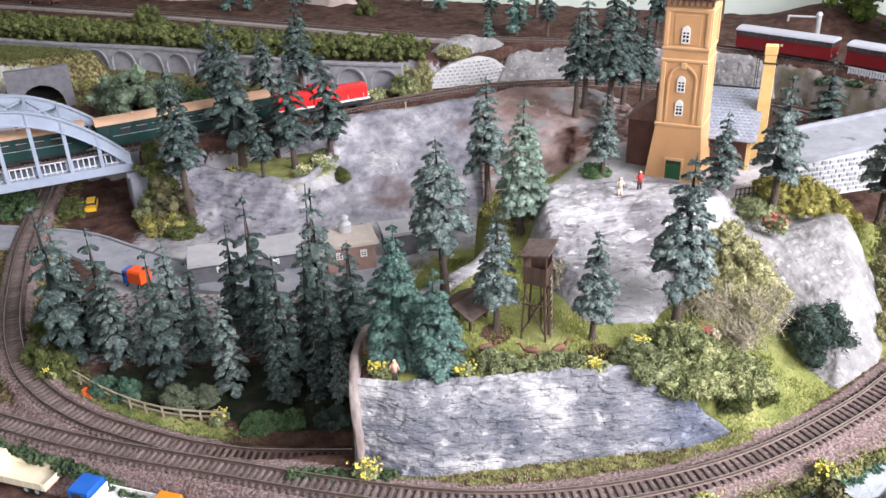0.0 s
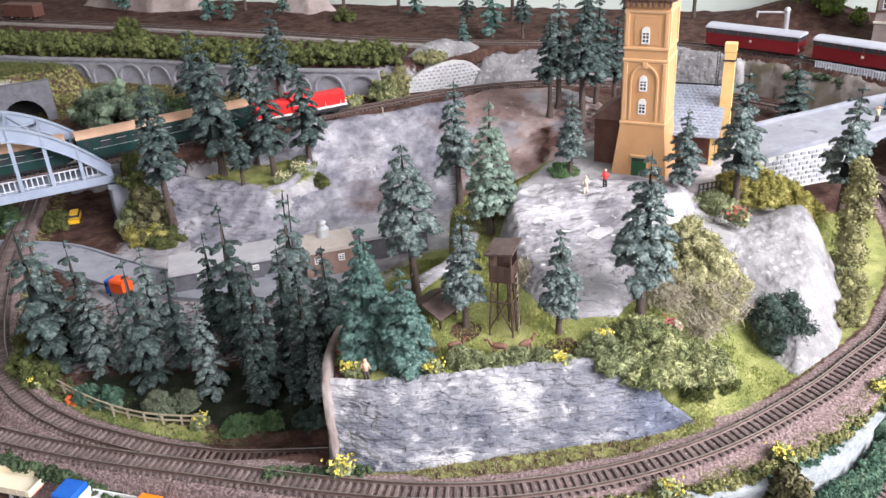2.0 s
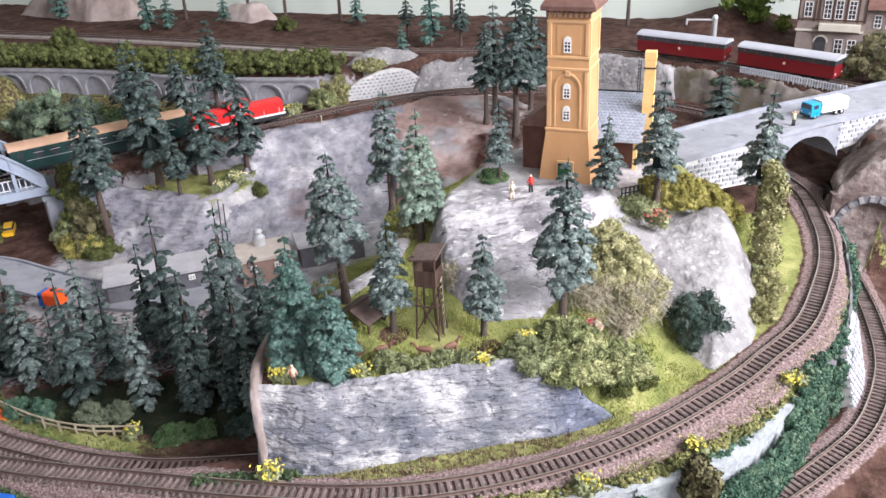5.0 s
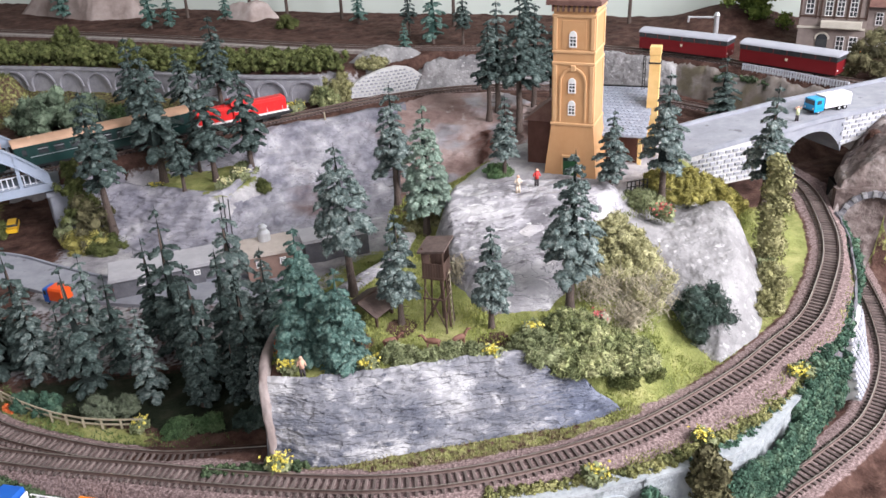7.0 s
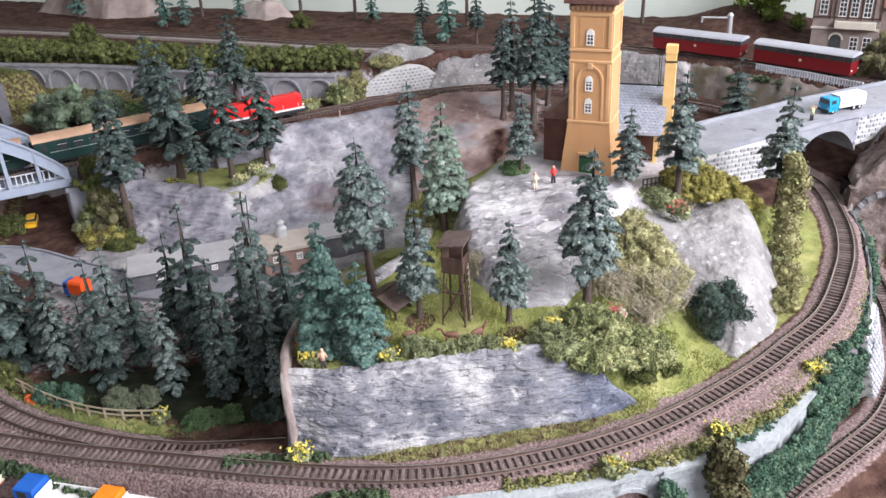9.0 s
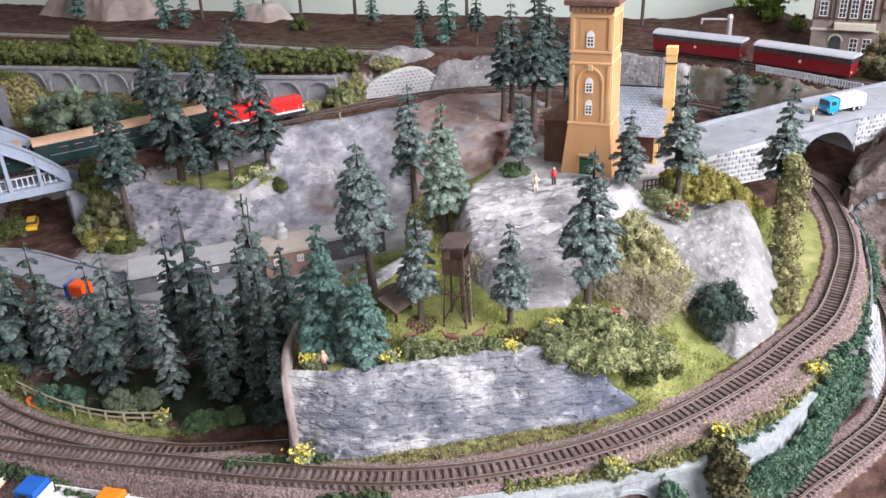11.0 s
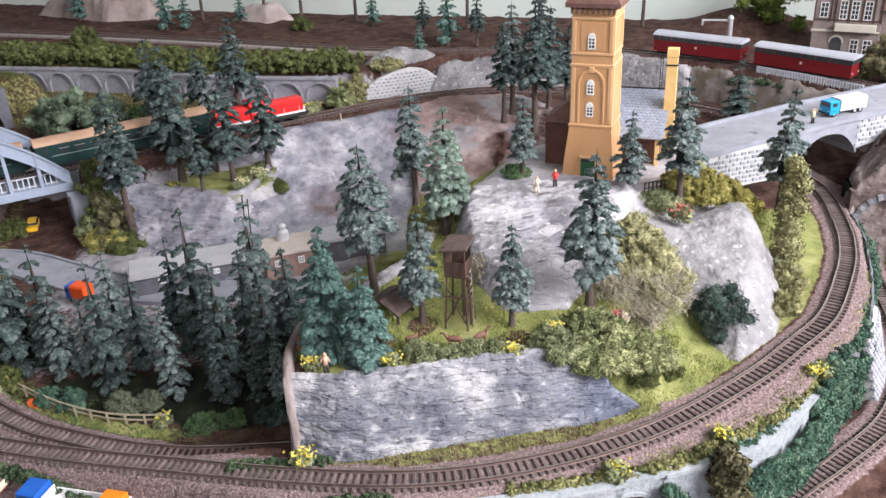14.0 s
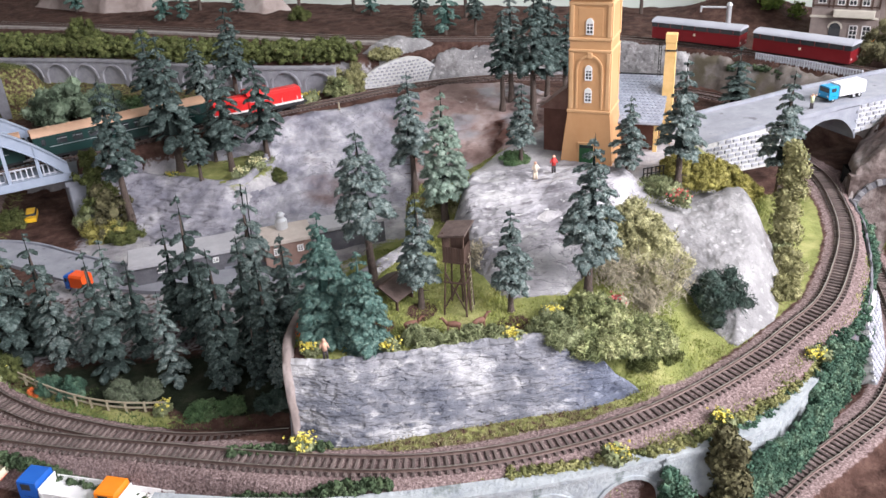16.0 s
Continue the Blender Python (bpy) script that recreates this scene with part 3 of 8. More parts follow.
def grid_mesh(name, xs, ys, zz, keep=None):
    ny, nx = zz.shape
    X, Y = np.meshgrid(xs, ys)
    v = np.stack([X, Y, zz], -1).reshape(-1, 3)
    i = np.arange(ny * nx).reshape(ny, nx)
    f = np.stack([i[:-1, :-1], i[:-1, 1:], i[1:, 1:], i[1:, :-1]], -1).reshape(-1, 4)
    if keep is not None:
        k = keep.reshape(-1)
        f = f[k[f].any(1)]
    me = bpy.data.meshes.new(name)
    me.from_pydata(v.tolist(), [], f.tolist())
    me.polygons.foreach_set("use_smooth", [True] * len(me.polygons))
    return me


def fuzz(X, Y, scale, seed, octaves=4):
    """Smooth random relief between about -1 and 1."""
    out = np.zeros(X.shape)
    rng = np.random.RandomState(seed)
    amp, tot = 1.0, 0.0
    for o in range(octaves):
        for _ in range(5):
            a, ph = rng.uniform(0, math.tau), rng.uniform(0, math.tau)
            k = scale * 2**o * rng.uniform(0.7, 1.4)
            out += amp / 5 * 1.6 * np.sin(k * (X * math.cos(a) + Y * math.sin(a)) + ph + 1.3 * np.sin(k * 0.7 * (Y * math.cos(a) - X * math.sin(a)) + 2 * ph))
        tot += amp
        amp *= 0.55
    return out / tot


gx, gy = np.arange(-1.4, 1.401, 0.0056), np.arange(0.0, 2.5, 0.0056)
GX, GY = np.meshgrid(gx, gy)
GZ = land(GX, GY)
near_track = np.full(GX.shape, 9.0)
for line in (FRONT, INNER, UPPER, REAR, LOWER):
    away = far_from(GX, GY, line)[0]
    near_track = np.minimum(near_track, np.where((line is UPPER) & (GX < -0.436), 9.0, away))
GZ = GZ + 0.0028 * fuzz(GX, GY, 90, 3) * step(near_track, 0.02, 0.05)
ground = tagged(new("ground", grid_mesh("ground", gx, gy, GZ)), "scenery base of grass, pink-grey ballast, rock and bare soil", "ground", kind="structure")
ground.data.materials.append(M_GROUND)
steep = np.hypot(*np.gradient(GZ, 0.0056))
zone = np.zeros((*GX.shape, 4))
hill_d = inside(GX, GY, HILL)
zone[..., 0] = np.maximum(step(hill_d, -0.12, -0.06) * step(GX, -0.10, -0.06) * step(1.02 - GY, 0, 0.05), 0.75 * step(0.005 + 0.03 - np.abs(far_from(GX, GY, INNER)[0] - 0.035), 0.01, 0.03) * step(GX, -0.6, -0.2) * step(-0.17 - GX, 0.0, 0.05)) * step(GY, 0.44, 0.47)
zone[..., 0] *= 1 - step(inside(GX, GY, MOUND), -0.012, 0.012)
zone[..., 0] = np.maximum(zone[..., 0], 0.85 * step(inside(GX, GY, LEDGE), -0.01, 0.015))
zone[..., 0] = np.maximum(zone[..., 0], 0.75 * step(-inside(GX, GY, PIT), 0.0, 0.004) * step(inside(GX, GY, PIT), -0.02, -0.01))
zone[..., 0] = np.maximum(zone[..., 0], 0.95 * step(far_from(GX, GY, FRONT)[0], 0.022, 0.028) * step(0.5 - 0.25 * GY - GX + 0.32 * step(GY, 0.60, 0.80), 0.0, 0.02) * step(GX, 0.36, 0.40) * step(GY, 0.56, 0.60) * step(0.90 - GY, 0.0, 0.03))
loop = step(inside(GX, GY, [q[:2] for q in FRONT[5:]]), -0.002, 0.002)
front_d = far_from(GX, GY, FRONT)[0]
zone[..., 0] = np.maximum(zone[..., 0], 0.68 * loop * step(front_d, 0.021, 0.026) * step(0.075 - front_d, 0.0, 0.01) * step(GX, 0.22, 0.27) * step(0.90 - GY, 0.0, 0.04))
near_low = np.minimum(far_from(GX, GY, INNER)[0], far_from(GX, GY, LOWER)[0])
near_high = np.where(GX < -0.436, 9.0, np.minimum(far_from(GX, GY, UPPER)[0], 9.0))


def foot_strip(x, y):
    """The mossy verge between the front track and the foot of the rock face."""
    d = far_from(x, y, FRONT)[0]
    ahead = far_from(x, y, [(-0.07, 0.503), (-0.03, 0.494), (0.02, 0.492), (0.09, 0.500), (0.162, 0.509), (0.235, 0.525)])[0]
    return step(d + 0.0015 * np.sin(90 * x), 0.0175, 0.0205) * step(0.014 - ahead, 0.0, 0.006) * step(y - 0.466, 0.0, 0.01)


mouth_soil = step(0.06 - far_from(GX, GY, INNER)[0], 0.0, 0.02) * step(GX, -0.25, -0.14) * step(GY, 0.53, 0.545)
zone[..., 1] = np.maximum.reduce([step(near_low, 0.026, 0.018) * (1 - mouth_soil), step(near_high, 0.016, 0.010), step(front_d + 0.018 * loop * (1 - step(0.54 - GY, 0.0, 0.01) * step(0.27 - GX, 0.0, 0.04)), 0.045, 0.033), step(far_from(GX, GY, REAR)[0], 0.016, 0.010)])
verge = step(0.058 + 0.006 * np.sin(50 * GX) - far_from(GX, GY, INNER)[0], 0.0, 0.012) * step(-0.15 - GX, 0.0, 0.07)
zone[..., 2] = np.maximum(step(steep, 0.7, 1.5) * step(GY, 0.9, 1.0), 0.8 * step(inside(GX, GY, MOUND), -0.05, 0.0)) * step(1.48 - GY, 0, 0.04)
zone[..., 2] = np.maximum(zone[..., 2], 0.5 * np.exp(-(((GX - 0.16) / 0.10) ** 2 + ((GY - 1.17) / 0.16) ** 2)))
zone[..., 2] = np.maximum(zone[..., 2], 0.75 * step(inside(GX, GY, VALLEY), 0.0, 0.02) * step(GY, 0.86, 0.9) * step(GX, -0.45, -0.40))
zone[..., 2] = np.maximum(zone[..., 2], step(0.022 - np.abs(inside(GX, GY, BACK) + 0.012), 0.0, 0.012) * step(GX, 0.06, 0.12) * step(0.36 - GX, 0.0, 0.05))
zone[..., 2] *= 1 - step(inside(GX, GY, [(0.05, 1.06), (0.12, 1.0), (0.36, 1.04), (0.34, 1.30), (0.24, 1.40), (0.05, 1.385)]), -0.01, 0.02)
zone[..., 2] *= 1 - step(0.042 - far_from(GX, GY, UPPER)[0], 0.0, 0.012) * step(-0.08 - GX, 0.0, 0.03)
zone[..., 2] *= 1 - step(GX, 0.34, 0.40) * step(GY, 1.0, 1.05)
grey = step(inside(GX, GY, [(0.27, 0.73), (0.37, 0.73), (0.40, 0.79), (0.38, 0.83), (0.28, 0.83)]), -0.004, 0.008)
zone[..., 0] *= 1 - grey
zone[..., 2] = np.maximum(zone[..., 2], 0.7 * grey)
zone[..., 0] = np.maximum(zone[..., 0], 0.46 * step(GY, 1.36, 1.42) * step(1.66 - GY - 0.45 * (GX + 0.3), 0.0, 0.04) * step(-0.22 - GX, 0.0, 0.08))
zone[..., 0] = np.maximum(zone[..., 0], 0.3 * step(inside(GX, GY, KNOLL), -0.03, 0.01))
# alpha: where the wood floor with its painted shade covers the hollow
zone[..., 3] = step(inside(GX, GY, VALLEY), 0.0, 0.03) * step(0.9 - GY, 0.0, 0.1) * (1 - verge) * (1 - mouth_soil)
zone[..., 0] = np.maximum(zone[..., 0], 0.42 * verge)
hollow = step(inside(GX, GY, VALLEY), 0.0, 0.03) * step(GY, 0.70, 0.76) * step(0.95 - GY, 0.0, 0.05) * step(GX, -0.42, -0.38)
zone[..., 2] = np.maximum(zone[..., 2], 0.55 * hollow)
zone[..., 3] *= 1 - hollow
zone[..., 0] *= 1 - 0.5 * step(0.532 - GY, 0.0, 0.01) * step(GX, -0.09, -0.06) * step(0.23 - GX, 0.0, 0.04)
for lx, ly, lr in ((0.044, 0.618, 0.016), (0.124, 0.583, 0.018), (0.0, 0.60, 0.02), (0.225, 0.60, 0.014), (0.30, 0.765, 0.03), (0.20, 0.835, 0.035), (0.06, 0.87, 0.03)):
    zone[..., 0] *= step(np.hypot(GX - lx, GY - ly), lr * 0.5, lr * 1.3)
strip = foot_strip(GX, GY)
zone[..., 0] = np.maximum(zone[..., 0], 0.45 * strip)
zone[..., 1] *= 1 - 0.75 * strip
gap_soil = step(front_d, 0.023, 0.030) * step(GX, -0.24, -0.17) * step(-0.055 - GX, 0.0, 0.01) * step(GY, 0.50, 0.515) * step(0.592 - GY, 0.0, 0.012)
zone[..., 1] *= 1 - gap_soil
zone[..., 0] *= 1 - gap_soil
zone[..., 3] *= 1 - gap_soil
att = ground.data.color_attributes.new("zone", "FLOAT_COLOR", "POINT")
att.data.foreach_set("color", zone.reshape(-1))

# ---------------------------------------------------------------- room round the table, added unseen but for the backdrop
for nm, dims, mt in (
    ("floor", (-3.2, 1.8, -1.8, 3.6, -0.95, -0.90), M_FLOOR),
    ("ceiling", (-3.2, 1.8, -1.8, 3.6, 2.45, 2.50), M_CEIL),
    ("wall_west", (-3.25, -3.2, -1.8, 3.6, -0.9, 2.45), M_ROOMWALL),
):
    tagged(part(nm, block(*dims), mt), "plain painted " + nm.split("_")[0], nm.split("_")[0], kind="structure")
# unseen walls; the south opening is made up to hold the fill lamp
room_walls = [("wall_south", (-3.2, 1.8, -1.85, -1.8)), ("wall_east", (1.8, 1.85, -1.8, 3.6))]
for nm, (x0, x1, y0, y1) in room_walls:
    bm = bmesh.new()
    if nm == "wall_south":
        box(bm, x0, -1.0, y0, y1, -0.9, 2.45)
        box(bm, 0.4, x1, y0, y1, -0.9, 2.45)
        box(bm, -1.0, 0.4, y0, y1, -0.9, 0.73)
        box(bm, -1.0, 0.4, y0, y1, 1.97, 2.45)
    else:
        box(bm, x0, x1, y0, -1.35, -0.9, 2.45)
        box(bm, x0, x1, 0.45, y1, -0.9, 2.45)
        box(bm, x0, x1, -1.35, 0.45, -0.9, 0.71)
        box(bm, x0, x1, -1.35, 0.45, 2.01, 2.45)
    tagged(part(nm, bm, M_ROOMWALL), "unseen room wall with an opening for the area lamp", "wall", kind="structure")
back = np.array([(-3.2, 3.6), (-0.95, 2.44), (-0.46, 2.19), (-0.05, 2.0), (0.53, 1.76), (0.95, 1.54), (1.8, 1.12)])
bm = bmesh.new()
sweep(bm, spline(np.c_[back, np.zeros(len(back))], 0.1), [0, 0, -0.02, -0.02], [-0.9, 2.45, 2.45, -0.9])
tagged(part("backdrop", bm, M_BACKWALL), "pale mint-green painted wall behind the layout", "wall", kind="structure")

# ---------------------------------------------------------------- railway tracks
SLEEPER = bpy.data.meshes.new("sleeper")
bm = block(-0.0129, 0.0129, -0.0013, 0.0013, -0.0035, 0.0, bevel=0.0003)
bm.to_mesh(SLEEPER)
bm.free()
SLEEPER.materials.append(M_SLEEPER)


def track(line, label):
    t = thing("railway_track", Matrix(), label, "railway track")
    pts = spline(line, 0.0066)
    nrm = sides(pts)
    for p, n in zip(pts, nrm):
        o = new("sleeper", SLEEPER)
        o.parent = t
        o.matrix_world = Matrix.Translation(p) @ Matrix.Rotation(math.atan2(n[1], n[0]), 4, "Z")
    for side in (-0.00825, 0.00825):
        bm = bmesh.new()
        sweep(bm, pts, [side - 0.0013, side - 0.0005, side - 0.0006, side + 0.0006, side + 0.0005, side + 0.0013], [0.0, 0.0006, 0.0026, 0.0026, 0.0006, 0.0])
        part("rail", bm, M_RAIL, t)
        bm = bmesh.new()
        sweep(bm, pts, [side - 0.0005, side - 0.0005, side + 0.0005, side + 0.0005], [0.00262, 0.0028, 0.0028, 0.00262])
        part("rail_head", bm, M_RAIL_TOP, t)
    return t


track(FRONT, "single curved track with brown sleepers and rusty rails in pink ballast")
track(INNER, "curved inner track with dark sleepers running into a rock tunnel")
track(UPPER, "upper track with rusty rails along the cliff top")
track(REAR, "rear track in brown soil behind the hedge")
rear = spline(REAR, 0.03)
rear = rear[rear[:, 0] < 0.05]
bm = bmesh.new()
sweep(bm, rear, [0.020, 0.020, 0.030, 0.030], [-0.012, 0.0005, -0.0005, -0.012])
tagged(part("path", bm, M_PATH), "pale grey gravel path along the rear track", "path", kind="structure")
track(LOWER, "lower curved track below the arcaded retaining wall")

# ---------------------------------------------------------------- rocks and masonry


def cliff(name, foot, top, mat, label, curve=1.0, rough=0.006, seed=1, cap=0.0, step_s=0.004, rows=26, strata=0.5, plates=0.0, facet=False):
    """A rock face from a foot line to a top line (x, y, z), uneven in layers; cap: depth of its top surface."""
    n = 160
    a, b = spline(foot, 1e-3), spline(top, 1e-3)
    length = np.linalg.norm(np.diff(a, axis=0), axis=1).sum()
    n = max(20, int(length / step_s))
    pick = lambda l: np.stack([np.interp(np.linspace(0, len(l) - 1, n), np.arange(len(l)), l[:, k]) for k in range(3)], 1)
    a, b = pick(a), pick(b)
    u = np.linspace(0, 1, rows)[:, None, None]
    p = a[None] + (b - a)[None] * np.concatenate([np.repeat(u, 2, 2), u**curve], 2)
    nrm = sides(a)
    S, H = np.meshgrid(np.linspace(0, length, n), np.linspace(0, 1, rows))
    H = p[..., 2] * 1.2 + 0.3 * (p[..., 1] - p[:1, :, 1])
    off = rough * ((1 - strata) * fuzz(S, H, 70, seed, 5) + strata * fuzz(S * 0.35, H * 2.2, 110, seed + 9, 5) + 0.12 * np.sign(np.sin(H * 900 + 4 * fuzz(S, H, 60, seed + 5))) * fuzz(S, H, 50, seed + 6))
    if plates:
        off = off + plates * (np.round(2.2 * fuzz(S * 0.45, H * 1.3, 120, seed + 20, 3)) + 0.7 * np.round(2.0 * fuzz(S * 0.5, H * 2.2, 260, seed + 21, 3)))
    fade = np.minimum(1, np.minimum(np.arange(n), np.arange(n)[::-1]) / 6)[None]
    off = off * fade
    p[..., 0] += nrm[None, :, 0] * off
    p[..., 1] += nrm[None, :, 1] * off
    p[..., 2] += 0.35 * off
    if cap:
        extra = []
        for k in range(1, 6):
            q = p[-1].copy()
            q[:, 0] -= nrm[:, 0] * cap * k / 5
            q[:, 1] -= nrm[:, 1] * cap * k / 5
            q[:, :2] += nrm * 0.0018 * fuzz(S[:1], H[:1] + 0.7 * k, 150, seed + 2)[0][:, None]
            q[:, 2] += 0.0022 * fuzz(S[:1], H[:1] + k, 200, seed + 3)[0] + (0.001 if k < 4 else -0.006 * (k - 3))
            extra.append(q)
        p = np.concatenate([p, np.array(extra)])
    rws, n = p.shape[:2]
    i = np.arange(rws * n).reshape(rws, n)
    f = np.stack([i[:-1, :-1], i[:-1, 1:], i[1:, 1:], i[1:, :-1]], -1).reshape(-1, 4)
    me = bpy.data.meshes.new(name)
    me.from_pydata(p.reshape(-1, 3).tolist(), [], f.tolist())
    me.polygons.foreach_set("use_smooth", [not facet] * len(me.polygons))
    me.materials.append(mat)
    return tagged(new(name, me), label, "rock")


def boulder(name, poly, height, mat, label, rough=0.004, seed=1, edge=0.014, cell=0.003):
    """A rock that swells out of the ground inside a plan outline; height: its upper surface by x and y."""
    q = np.array(poly)
    xs, ys = np.arange(q[:, 0].min() - 0.01, q[:, 0].max() + 0.01, cell), np.arange(q[:, 1].min() - 0.01, q[:, 1].max() + 0.01, cell)
    X, Y = np.meshgrid(xs, ys)
    d = inside(X, Y, poly) + 0.003 * fuzz(X, Y, 90, seed + 4)
    g = land(X, Y) - 0.008
    z = g + (height(X, Y) - g) * step(d, -0.002, edge) ** 0.7 + rough * fuzz(X, Y, 75, seed, 5) * step(d, 0, edge) - 0.5 * rough * np.abs(fuzz(X * 1.6, Y, 60, seed + 7, 4))
    me = grid_mesh(name, xs, ys, z, d > -0.006)
    me.materials.append(mat)
    return tagged(new(name, me), label, "rock")


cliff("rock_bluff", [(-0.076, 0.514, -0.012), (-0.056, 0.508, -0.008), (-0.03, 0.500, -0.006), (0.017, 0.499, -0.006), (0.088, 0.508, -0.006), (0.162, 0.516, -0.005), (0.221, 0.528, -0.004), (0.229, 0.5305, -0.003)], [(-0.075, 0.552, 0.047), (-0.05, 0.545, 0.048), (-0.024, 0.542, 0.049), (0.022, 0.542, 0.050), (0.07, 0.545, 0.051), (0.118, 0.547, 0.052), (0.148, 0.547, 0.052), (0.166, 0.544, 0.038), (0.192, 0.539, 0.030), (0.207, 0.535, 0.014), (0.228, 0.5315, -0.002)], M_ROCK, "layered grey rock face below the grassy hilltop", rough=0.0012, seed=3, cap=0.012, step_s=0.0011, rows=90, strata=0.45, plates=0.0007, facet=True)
cliff("rock_bluff", [(-0.070, 0.70, -0.055), (-0.079, 0.655, -0.055), (-0.081, 0.60, -0.055), (-0.080, 0.55, -0.05), (-0.0745, 0.513, -0.03)], [(-0.048, 0.70, 0.046), (-0.068, 0.655, 0.047), (-0.079, 0.60, 0.052), (-0.079, 0.55, 0.049), (-0.073, 0.514, -0.006)], M_ROCK_BROWN, "brown-edged rock flank beside the tunnel mouth", rough=0.0016, seed=8, cap=0.010, step_s=0.003, rows=30)
cliff("rock_cliff", [(-0.42, 1.07, -0.055), (-0.335, 1.018, -0.055), (-0.28, 1.003, -0.055), (-0.2, 0.998, -0.055), (-0.14, 1.018, -0.055), (-0.09, 1.035, -0.055), (-0.04, 1.045, -0.055), (0.03, 1.05, -0.055), (0.075, 1.055, -0.055)], [(-0.42, 1.15, 0.02), (-0.335, 1.145, 0.002), (-0.27, 1.122, 0.0), (-0.21, 1.098, 0.0), (-0.170, 1.15, 0.006), (-0.142, 1.262, 0.031), (-0.10, 1.290, 0.034), (-0.05, 1.302, 0.034), (0.0, 1.326, 0.034), (0.04, 1.345, 0.033), (0.085, 1.365, 0.032)], M_ROCK_FAR, "tall weathered lavender-grey cliff under the upper track", curve=1.5, rough=0.010, seed=12, cap=0.024, step_s=0.003, rows=70, strata=0.4, plates=0.0016)
cliff("rock_cliff", [(-0.43, 1.135, 0.004), (-0.36, 1.165, -0.004), (-0.29, 1.190, -0.004), (-0.22, 1.215, -0.004), (-0.16, 1.225, -0.004), (-0.125, 1.235, -0.01)], [(-0.425, 1.150, 0.034), (-0.36, 1.183, 0.034), (-0.29, 1.218, 0.034), (-0.22, 1.252, 0.034), (-0.16, 1.276, 0.034), (-0.11, 1.290, 0.034)], M_ROCK_FAR, "pale lavender-grey rock step behind the grassy ledge", rough=0.006, seed=15, cap=0.012, step_s=0.003, rows=26, strata=0.4, plates=0.0010)
cliff("rock_slope", [(0.058, 1.05, -0.056), (0.09, 1.045, -0.056), (0.13, 1.02, -0.05), (0.17, 0.98, -0.01), (0.20, 0.955, 0.03)], [(0.070, 1.358, 0.031), (0.12, 1.392, 0.034), (0.18, 1.398, 0.034), (0.26, 1.36, 0.036), (0.30, 1.15, 0.055)], M_EARTH, "reddish-brown earth and rock slope beside the cliff", curve=0.85, rough=0.014, seed=14, cap=0.02, step_s=0.003, rows=80, strata=0.15, plates=0.0022)
boulder("rock_bank", [(0.105, 1.464), (0.2, 1.468), (0.28, 1.458), (0.36, 1.436), (0.43, 1.395), (0.47, 1.365), (0.505, 1.335), (0.545, 1.305), (0.565, 1.345), (0.51, 1.42), (0.46, 1.452), (0.37, 1.485), (0.26, 1.508), (0.14, 1.515), (0.11, 1.50)], lambda x, y: 0.044 + 0.042 * step(inside(x, y, BACK), -0.04, 0.0), M_ROCK_WHITE, "pale grey rock bank below the rear track", 0.007, 35, edge=0.03, cell=0.004)
cliff("rock_ledge", [(0.028, 0.82, -0.052), (0.005, 0.752, -0.052), (-0.042, 0.706, -0.052), (-0.078, 0.672, -0.052)], [(0.055, 0.802, 0.064), (0.034, 0.735, 0.063), (-0.010, 0.690, 0.060), (-0.048, 0.656, 0.056)], M_ROCK_PALE, "pale grey rock rim along the hill above the village", rough=0.003, seed=17, cap=0.026, step_s=0.003, rows=24)
boulder("rock_outcrop", [(0.104, 0.83), (0.082, 0.755), (0.088, 0.685), (0.125, 0.618), (0.185, 0.618), (0.225, 0.668), (0.25, 0.72), (0.295, 0.755), (0.30, 0.80), (0.22, 0.825)], lambda x, y: 0.054 + 0.053 * np.clip((y - 0.61) / 0.15, 0, 1) ** 0.9, M_ROCK_PALE, "pale grey rock outcrop below the tower", 0.0030, 5, edge=0.022, cell=0.0022)
boulder("rock_outcrop", [(0.24, 0.74), (0.27, 0.80), (0.33, 0.805), (0.40, 0.808), (0.442, 0.775), (0.444, 0.72), (0.424, 0.66), (0.392, 0.605), (0.330, 0.552), (0.312, 0.585), (0.306, 0.645), (0.27, 0.67), (0.235, 0.70)], lambda x, y: 0.006 + 0.064 * step(y, 0.55, 0.74) + 0.020 * np.exp(-(((x - 0.405) / 0.034) ** 2 + ((y - 0.765) / 0.032) ** 2)) + 0.010 * step(0.34 - x, 0.0, 0.06) * step(y, 0.68, 0.76), M_ROCK_WHITE, "whitewashed rock slope falling to the track", 0.0026, 21, edge=0.05, cell=0.0022)
boulder("rock_bank", [(0.592, 0.868), (0.63, 0.866), (0.70, 0.858), (0.78, 0.85), (0.95, 0.83), (0.95, 1.02), (0.76, 0.985), (0.65, 0.968), (0.614, 0.93), (0.602, 0.90)], lambda x, y: 0.042 + 0.048 * step(x - 0.4 * (y - 0.88), 0.60, 0.67), M_ROCK_DARK, "brown and grey rock bank beside the track", 0.011, 31, edge=0.008)
boulder("rock_bank", [(0.44, 1.44), (0.47, 1.39), (0.54, 1.315), (0.60, 1.23), (0.66, 1.14), (0.70, 1.06), (0.80, 1.02), (0.80, 1.10), (0.725, 1.225), (0.645, 1.32), (0.57, 1.40), (0.48, 1.465)], lambda x, y: 0.04 + 0.0375 * step(inside(x, y, BACK), -0.06, -0.004), M_ROCK_EARTHY, "weathered grey-brown rock slope below the station track", 0.012, 33, edge=0.045, cell=0.004)
